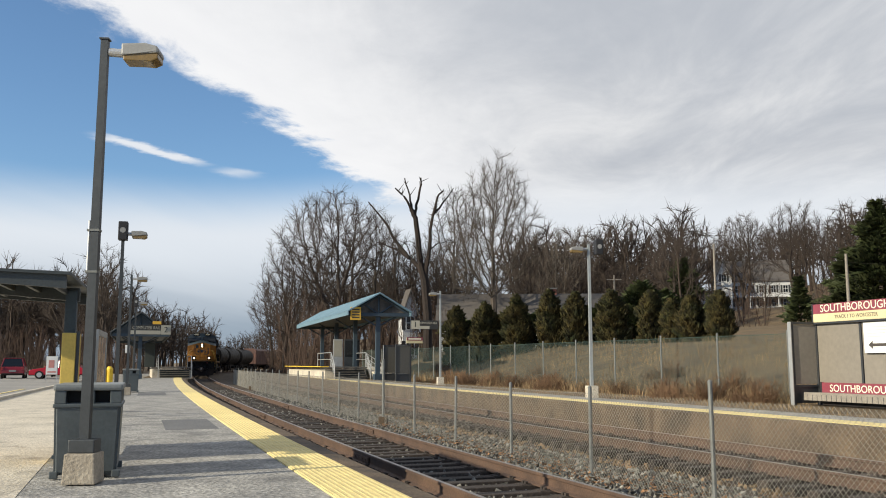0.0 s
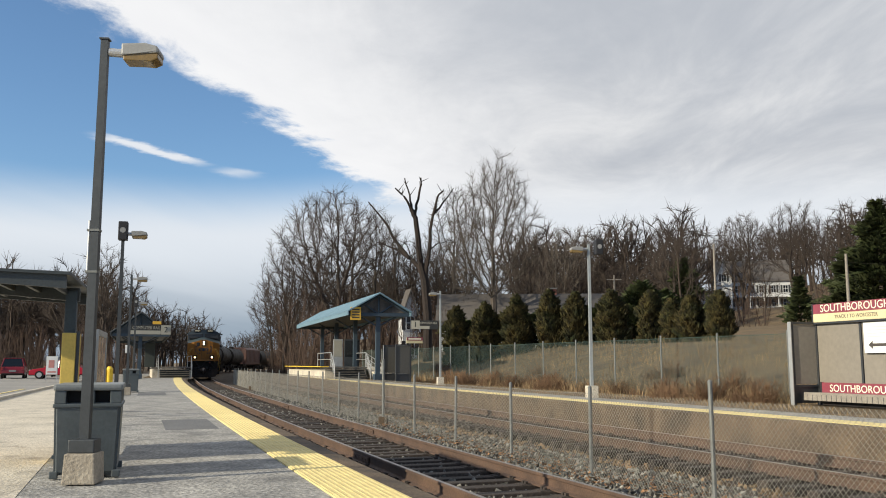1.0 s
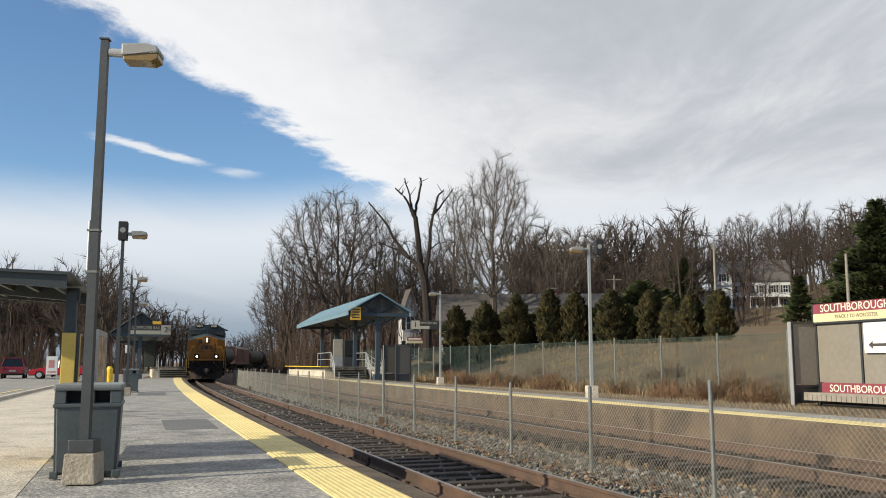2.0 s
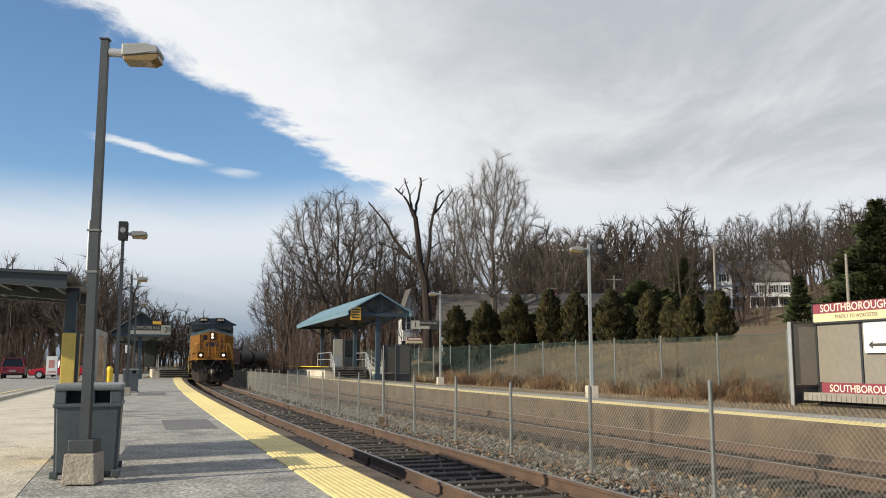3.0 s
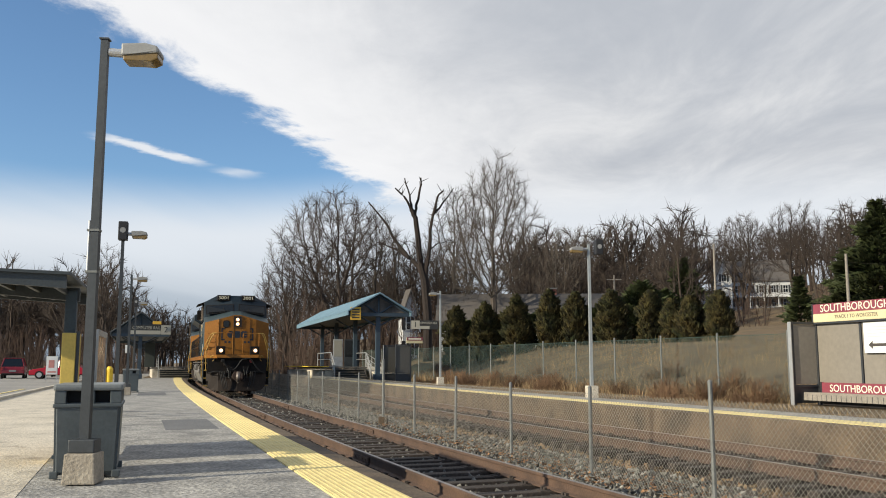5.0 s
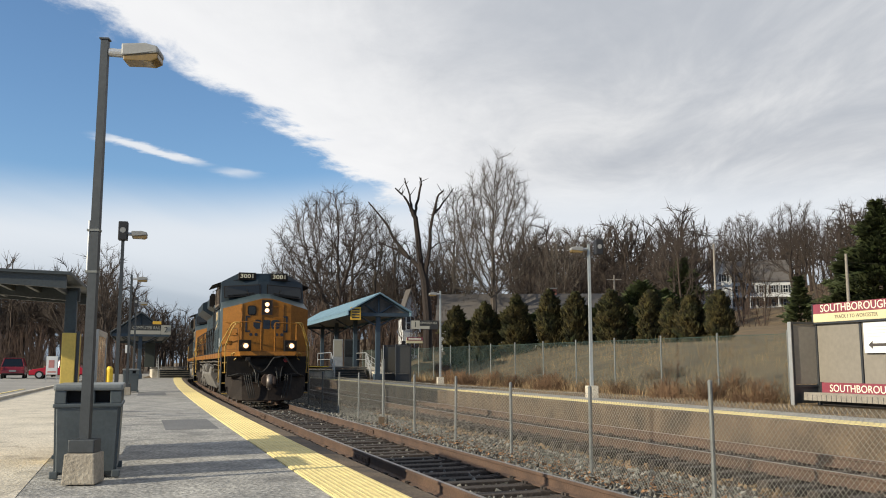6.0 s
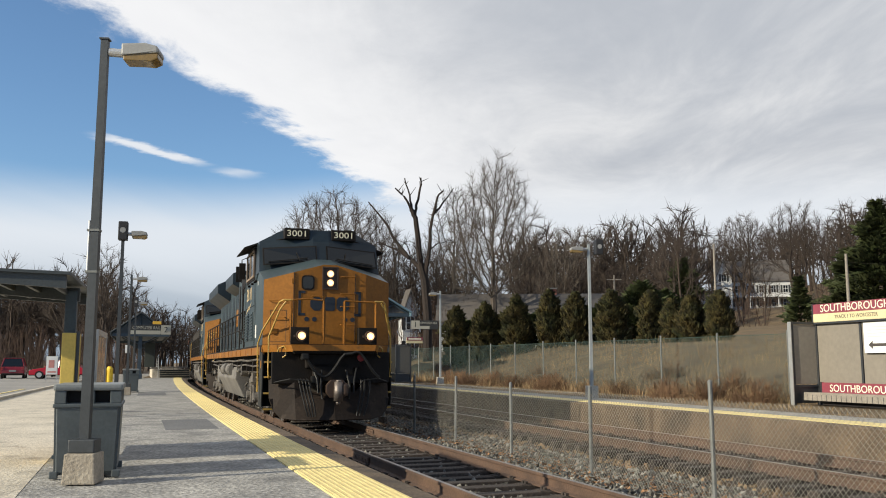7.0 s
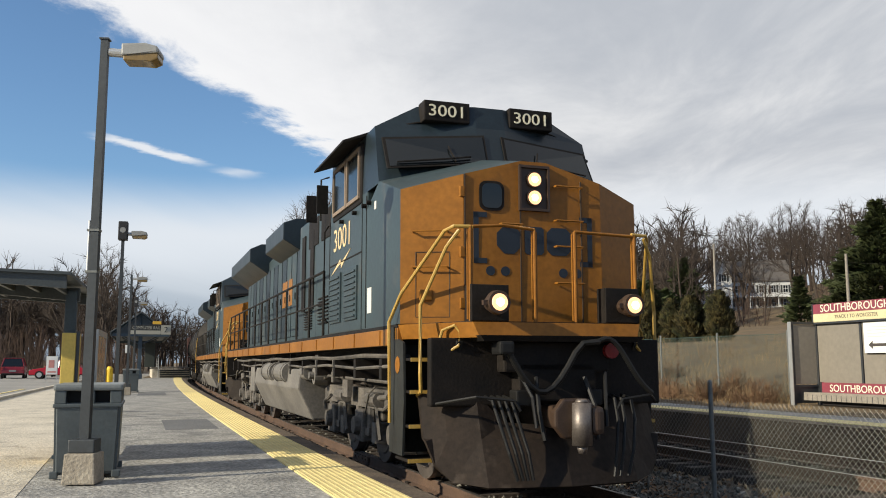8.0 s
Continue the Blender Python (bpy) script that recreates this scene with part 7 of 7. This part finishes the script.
def scatter(n, seed, lo, hi, dmin, dmax, h0, h1, gap=7, power=1.0):
    rng = random.Random(seed)
    out = []
    while len(out) < n:
        t = rng.uniform(lo, hi)
        d = dmin + (dmax - dmin) * rng.random() ** power
        x, y = t * d, d
        if clear_of_line(x, y, gap):
            out.append((x, y, rng.uniform(h0, h1)))
    return out


woods("woodland", scatter(85, 1, -0.62, -0.36, 125, 175, 14, 19), 1, "bare brown woodland beyond the car park", BARK, FARW)
woods("woodland", scatter(44, 2, -0.36, -0.265, 130, 260, 10, 16, 8), 2, "bare trees along the far side of the line", BARK, FARW)
woods("woodland", scatter(48, 3, -0.185, 0.02, 98, 160, 10, 17, 9), 3, "dense bare wood behind the canopy", BARK, MID)
woods("woodland", scatter(118, 4, 0.09, 0.56, 190, 262, 17, 21), 4, "bare hillside woodland on the ridge", BARK, FARW)
woods("woodland", scatter(40, 12, 0.09, 0.28, 165, 200, 22, 26), 12, "bare tall trees behind the long roof", BARK, FARW)
woods("woodland", scatter(40, 8, 0.0, 0.52, 125, 185, 9, 15), 5, "bare trees on the slope below the ridge", BARK, MID)
woods("woodland", scatter(45, 6, -0.33, -0.17, 300, 420, 9, 14, 9), 6, "distant bare trees beyond the curve", BARK, FARW)
woods("brushwood", scatter(120, 7, -0.195, 0.0, 84, 125, 3, 9, 8), 7, "russet brush and saplings under the trees", TWIG, LOW)
woods("brushwood", scatter(120, 9, -0.62, -0.33, 104, 130, 4, 8, 8), 9, "tangled brush beyond the car park", TWIG, LOW)
woods("brushwood", scatter(85, 10, 0.02, 0.50, 95, 190, 3, 7.0, 8), 10, "brown shrubs on the slope", TWIG, LOW)


def fence_weeds():
    """Russet weeds heaped along both sides of the back fence."""
    rng = random.Random(19)
    out = []
    while len(out) < 75:
        t = rng.random() ** 1.2
        y = 23.0 + 44 * t
        x = 9.3 - 0.335 * (y - 23.4) + (rng.gauss(-0.7, 0.45) if rng.random() < 0.7 else rng.uniform(0.3, 5))
        if noise.noise((y * 0.35, x * 0.2, 1.5)) > -0.12:
            out.append((x, y, rng.uniform(0.45, 1.15)))
    return out


woods("brushwood", fence_weeds(), 20, "russet dry weeds heaped along the fence", WEEDM, WEED)


# evergreens
def foliage(seed, h, r, n, size, shape, droop=0.2):
    rng = random.Random(seed)
    V, F = [], []
    for i in range(n):
        t = rng.random() ** 0.8
        z = t * h
        a = rng.uniform(0, 6.28)
        lump = 0.85 + 0.55 * noise.noise((math.cos(a) * 1.3 + seed, math.sin(a) * 1.3, z * 1.6)) + 0.35 * noise.noise((math.cos(a) * 3.5 + seed, math.sin(a) * 3.5, z * 3.2))
        rad = r * shape(t) * lump * (0.55 + 0.45 * rng.random() ** 0.4)
        p = Vector((rad * math.cos(a), rad * math.sin(a), z))
        out = Vector((math.cos(a), math.sin(a), rng.uniform(-droop, 0.9 + max(0.0, -droop) * 2))).normalized()
        side = Vector((-math.sin(a), math.cos(a), rng.uniform(-0.4, 0.4))).normalized()
        s = size * rng.uniform(0.5, 1.2) * (1.9 if rng.random() < 0.12 else 1.0)
        k = len(V)
        tip = p + out * s * 1.4
        V.extend([tuple(p - side * s * 0.5), tuple(p + side * s * 0.5), tuple(tip + side * s * 0.25), tuple(tip - side * s * 0.2)])
        F.append((k, k + 1, k + 2, k + 3))
        q = out.cross(side)
        V.extend([tuple(p - q * s * 0.4), tuple(p + q * s * 0.4), tuple(tip)])
        F.append((k + 4, k + 5, k + 6))
    me = bpy.data.meshes.new("foliage")
    me.from_pydata(V, [], F)
    return me


def evergreen(name, x, y, h, r, n, size, mt, label, shape, seed, trunk=0.12, base=None, droop=0.2):
    m = on_ground(x, y, seed * 77 % 360)
    if base is not None:
        m.translation.z = base
    root = thing(name, m, label, "evergreen", "evergreens")
    tb = Tubes()
    tb.limb([Vector((0, 0, -0.6)), Vector((0, 0, h * 0.5)), Vector((0, 0, h * 0.94))], trunk, 0.02, 6)
    t = new("trunk", tb.mesh("trunk", BARK))
    t.parent = root
    me = foliage(seed, h, r, n, size, shape, droop)
    me.materials.append(mt)
    f = new("foliage", me)
    f.parent = root


def column(t):
    return max(0.05, 0.86 + 1.1 * t if t < 0.1 else 0.97 - 0.15 * (t - 0.1) if t < 0.55 else 0.9025 * (1 - ((t - 0.55) / 0.45) ** 2.2))


def plump(t):
    return max(0.05, (0.78 + 0.7 * t) if t < 0.28 else 0.975 * (1 - ((t - 0.28) / 0.72) ** 2.1))


def tiered(t):
    return max(0.06, (0.75 + 0.9 * t if t < 0.25 else 0.98 * (1 - ((t - 0.25) / 0.75) ** 1.5))) * (0.80 + 0.28 * math.sin(t * 26))


def conic(t):
    return max(0.04, 1 - t) * (0.85 + 0.25 * math.sin(t * 38))


for i, (px, top, w) in enumerate(((808, 546, 25), (858, 541, 26), (914, 527, 26), (972, 519, 24), (1018, 522, 23), (1082, 519, 28), (1152, 521, 25), (1188, 535, 18), (1222, 529, 26), (1273, 521, 25))):
    d = 66.0 - i * 1.1
    x = (px - 784) / 1550 * d
    g = ground_z(x, d)
    h = 1.145 + (644 - top) / 1550 * d - g
    evergreen("arborvitae", x, d, h, w / 1550 * d * 1.08, 6500, 0.13, EVERG, "bronzed green arborvitae in a hedge row", column, 40 + i, droop=-0.5)
for i, (px, top, w) in enumerate(((830, 572, 30), (884, 566, 32), (940, 560, 34), (995, 556, 34), (1050, 550, 36), (1118, 545, 36), (1205, 548, 40), (1250, 552, 30))):
    d = 70.5 - i * 1.1
    x = (px - 784) / 1550 * d
    evergreen("hedge_bush", x, d, 1.145 + (644 - top) / 1550 * d - ground_z(x, d), w / 1550 * d, 2400, 0.22, PINEM, "dark evergreen bush filling a gap in the hedge row", plump, 80 + i)
evergreen("yew", 18.6, 82, 1.145 + (644 - 503) / 1550 * 82 - ground_z(18.6, 82), 3.6, 5200, 0.26, PINEM, "broad dark evergreen behind the hedge row", plump, 61, 0.2)
evergreen("yew", 21.8, 86, 1.145 + (644 - 520) / 1550 * 86 - ground_z(21.8, 86), 3.2, 4200, 0.26, PINEM, "broad dark evergreen behind the hedge row", plump, 62, 0.2)
evergreen("pine_tree", 46.2, 92, 16.0 + 1.145 - ground_z(46.2, 92) + 0.9, 4.6, 15000, 0.30, PINEM, "tall dark green pine on the slope", tiered, 63, 0.3)
evergreen("pine_tree", 50.5, 96, 13.0, 4.8, 9000, 0.32, PINEM, "dark green pine beside the taller one", tiered, 64, 0.3)
evergreen("pine_tree", 45.0, 97, 8.0, 3.0, 8000, 0.28, PINEM, "low spreading pine beside the taller one", tiered, 68, 0.2)
evergreen("pine_tree", 38.4, 140, 11.5, 5.0, 7000, 0.36, PINEM, "dark pine among the bare trees", tiered, 65, 0.3)
evergreen("spruce_tree", 37.5, 92, 4.8, 1.8, 3000, 0.24, PINEM, "small dark spruce on the lawn", conic, 66, 0.15)


# straw grass along the back of the far platform, joined
def straw():
    rng = random.Random(8)
    V, F = [], []
    for i in range(25000):
        s = -6 + 66 * rng.random() ** 1.3
        if rng.random() < 0.55:
            o = rng.gauss(12.3, 1.1)
        else:
            o = rng.uniform(8.8, 24)
        p = tw(s, o)
        if abs(p.x - 9.9) < 1.4 and 17 < p.y < 23:
            continue
        z = ground_z(p.x, p.y) - 0.03
        tall = rng.uniform(0.06, 0.16) if o < 11.2 else rng.uniform(0.10, 0.55)
        clump = noise.noise((p.x * 0.55, p.y * 0.55, 3.0))
        if clump < -0.25 and o > 11.2:
            continue
        tall *= 0.75 + 1.1 * max(0.0, clump)
        for b in range(2):
            a = rng.uniform(0, 6.28)
            w = rng.uniform(0.006, 0.016)
            lean = rng.uniform(0.15, 0.6) * tall
            q = p + Vector((rng.uniform(-.15, .15), rng.uniform(-.15, .15), z))
            k = len(V)
            sx, sy = math.cos(a) * w, math.sin(a) * w
            lx, ly = rng.gauss(0, 1) * lean, rng.gauss(0, 1) * lean
            V.extend([(q.x - sx, q.y - sy, q.z), (q.x + sx, q.y + sy, q.z), (q.x + lx * .4 + sx * .7, q.y + ly * .4 + sy * .7, q.z + tall * .6), (q.x + lx * .4 - sx * .7, q.y + ly * .4 - sy * .7, q.z + tall * .6), (q.x + lx, q.y + ly, q.z + tall)])
            F.extend([(k, k + 1, k + 2, k + 3), (k + 3, k + 2, k + 4)])
    me = bpy.data.meshes.new("dry_grass")
    me.from_pydata(V, [], F)
    me.materials.append(DRY)
    tagged(new("dry_grass", me), "tall straw-coloured winter grass along the fence", "grass", kind="stuff")


straw()


# ---- houses ----
def window(parent, x, y, z, w, h, axis_turn=0):
    bm = B()
    box(bm, x - w / 2 - 0.1, x + w / 2 + 0.1, y - 0.06, y + 0.05, z - 0.1, z + h + 0.1)
    f = part("window", bm, CLAP, parent)
    bm = B()
    for sx in (0, 1):
        for sz in (0, 1):
            box(bm, x - w / 2 + sx * w / 2 + 0.03, x + sx * w / 2 - 0.03, y - 0.08, y - 0.05, z + sz * h / 2 + 0.03, z + (sz + 1) * h / 2 - 0.03)
    each("pane", bm, DARKGL, f)
    bm = B()
    for s in (-1, 1):
        box(bm, x + s * (w / 2 + 0.1), x + s * (w / 2 + 0.5), y - 0.05, y + 0.02, z - 0.05, z + h + 0.05)
    each("shutter", bm, SIGNK, f)


def house(m, w, dpt, wall, rise, label, floors, n, porch=False):
    root = thing("house", m, label, "house", "houses")
    bm = B()
    box(bm, -w / 2, w / 2, 0, dpt, -2.0, wall)
    k = int(wall / 0.25)
    for i in range(k):
        z = i * 0.25
        box(bm, -w / 2 - 0.012, w / 2 + 0.012, -0.012, dpt, z, z + 0.05)
    part("wall", bm, CLAP, root, "white clapboard wall")
    bm = B()
    prism(bm, [(0, wall), (dpt, wall), (dpt / 2, wall + rise)], "x", -w / 2, w / 2)
    part("gable", bm, CLAP, root)
    bm = B()
    for s in (0, 1):
        y0, y1 = (-0.4, dpt / 2) if s == 0 else (dpt + 0.4, dpt / 2)
        prism(bm, [(y0, wall - 0.15), (y1, wall + rise + 0.03), (y1, wall + rise + 0.25), (y0, wall + 0.05)], "x", -w / 2 - 0.4, w / 2 + 0.4)
    part("roof", bm, SHING, root, "grey shingled pitched roof")
    for fl in range(floors):
        for i in range(n):
            window(root, -w / 2 + w * (i + 0.5) / n, -0.02, 1.0 + fl * 2.9, 0.95, 1.5)
    if porch:
        bm = B()
        box(bm, -w / 2, w / 2, -2.2, 0, 2.75, 3.0)
        for i in range(6):
            x = -w / 2 + 0.2 + (w - 0.4) * i / 5
            box(bm, x - 0.1, x + 0.1, -2.1, -1.9, -1.5, 2.75)
        part("porch", bm, CLAP, root)
    return root


h1 = house(pose(66.5, 186.0, 12.2, 0, 0, -12), 14.5, 9.0, 6.4, 4.6, "white two-storey house with a grey roof and porch", 2, 6, True)
wing = thing("house_wing", pose(58.9, 183.0, 12.2, 0, 0, -12), "white gabled wing of the house with bright trim", "house wing")
bm = B()
prism(bm, [(-1.6, -2), (1.6, -2), (1.6, 6.6), (0, 10.4), (-1.6, 6.6)], "y", 0, 7)
part("wall", bm, CLAP, wing)
for s in (-1, 1):
    bm = B()
    prism(bm, [(s * 1.9, 5.9), (s * 1.9, 6.2), (0, 10.8), (0, 10.5)], "y", -0.3, 7)
    part("roof", bm, SHING, wing)
window(wing, 0, -0.02, 6.0, 0.9, 1.5)
window(wing, 0, -0.02, 1.5, 0.9, 1.5)
low = thing("garage", pose(54.0, 186.0, 12.2, 0, 0, -12), "low white outbuilding beside the house", "outbuilding")
bm = B()
box(bm, -3.5, 3.5, 0, 6, -2, 2.6)
part("wall", bm, CLAP, low)
bm = B()
prism(bm, [(-0.3, 2.5), (6.3, 2.5), (3, 4.6)], "x", -3.8, 3.8)
part("roof", bm, SHING, low)

gx, gy = 8.6, 92.0
h2 = house(pose(gx, gy, ground_z(gx, gy), 0, 0, -3), 18.0, 8.0, 2.9, 2.9, "long low house with a broad grey shingled roof", 1, 5)
ch = thing("chimney", pose(12.0, 96.0, ground_z(gx, gy) + 5.3, 0, 0, -3), "red brick chimney on the grey roof", "chimney")
bm = B()
box(bm, -0.45, 0.45, -0.35, 0.35, -0.6, 1.25, 0.01)
part("stack", bm, BRICKR, ch)
bm = B()
box(bm, -0.5, 0.5, -0.4, 0.4, 1.25, 1.38)
part("cap", bm, CONC, ch)
gw = thing("house_wing", pose(-3.3, 88.0, ground_z(-3, 86), 0, 0, 20), "white gabled house front half hidden by trees", "house wing")
bm = B()
prism(bm, [(-0.75, -1), (0.75, -1), (0.75, 4.9), (0, 7.0), (-0.75, 4.9)], "y", 0, 1.5)
part("wall", bm, CLAP, gw)
for s in (-1, 1):
    bm = B()
    prism(bm, [(s * 0.95, 4.3), (s * 0.95, 4.6), (0, 7.3), (0, 7.0)], "y", -0.3, 1.5)
    part("roof", bm, SHING, gw)
window(gw, 0, -0.02, 3.2, 0.8, 1.3)
window(gw, 0, -0.02, 0.7, 0.8, 1.3)


# utility poles and their wires
def utility_pole(x, y, topz, cross):
    g = ground_z(x, y)
    root = thing("utility_pole", pose(x, y, g), "weathered wooden utility pole with a crossarm" if cross else "weathered wooden utility pole", "utility pole", "utility poles")
    bm = B()
    rod(bm, (0, 0, -0.5), (0, 0, topz - g), 0.17, 0.12, n=10)
    part("pole", bm, BENCH, root)
    if cross:
        bm = B()
        box(bm, -1.1, 1.1, -0.06, 0.06, topz - g - 0.7, topz - g - 0.58)
        part("crossarm", bm, BENCH, root)
    bm = B()
    rod(bm, (0.1, 0, topz - g - 1.5), (2.2, -1.5, 0), 0.012, n=4)
    part("guy_wire", bm, BLACK, root)


utility_pole(34.3, 110, 16.2, False)
utility_pole(38.0, 82, 11.4, False)
utility_pole(25.5, 130, 14.2, True)
for a, b in (((34.3, 110, 15.5), (25.5, 130, 13.8)), ((34.3, 110, 15.0), (38.0, 82, 10.8)), ((38.0, 82, 10.6), (60.0, 70, 10.5)), ((25.5, 130, 13.6), (2.0, 140, 13.0))):
    a, b = Vector(a), Vector(b)
    bm = B()
    pipe(bm, [a.lerp(b, k / 10) - Vector((0, 0, 0.9 * math.sin(math.pi * k / 10))) for k in range(11)], 0.014, 4)
    tagged(part("overhead_wire", bm, BLACK), "black overhead wire strung between the poles", "wire", "overhead wires")


# ---- pieces of the ground, last ----
tactile("tactile_strip", -2.275, -20.25, 71.2, "yellow domed tactile paving along the platform edge")
tactile("tactile_strip_far", FOFF + 0.32, -4, 62, "yellow domed tactile paving along the far platform", FZ)
ties(track_near, 0.0, -18, 90)
ties(track_far, FAR, -16, 60)


motions()
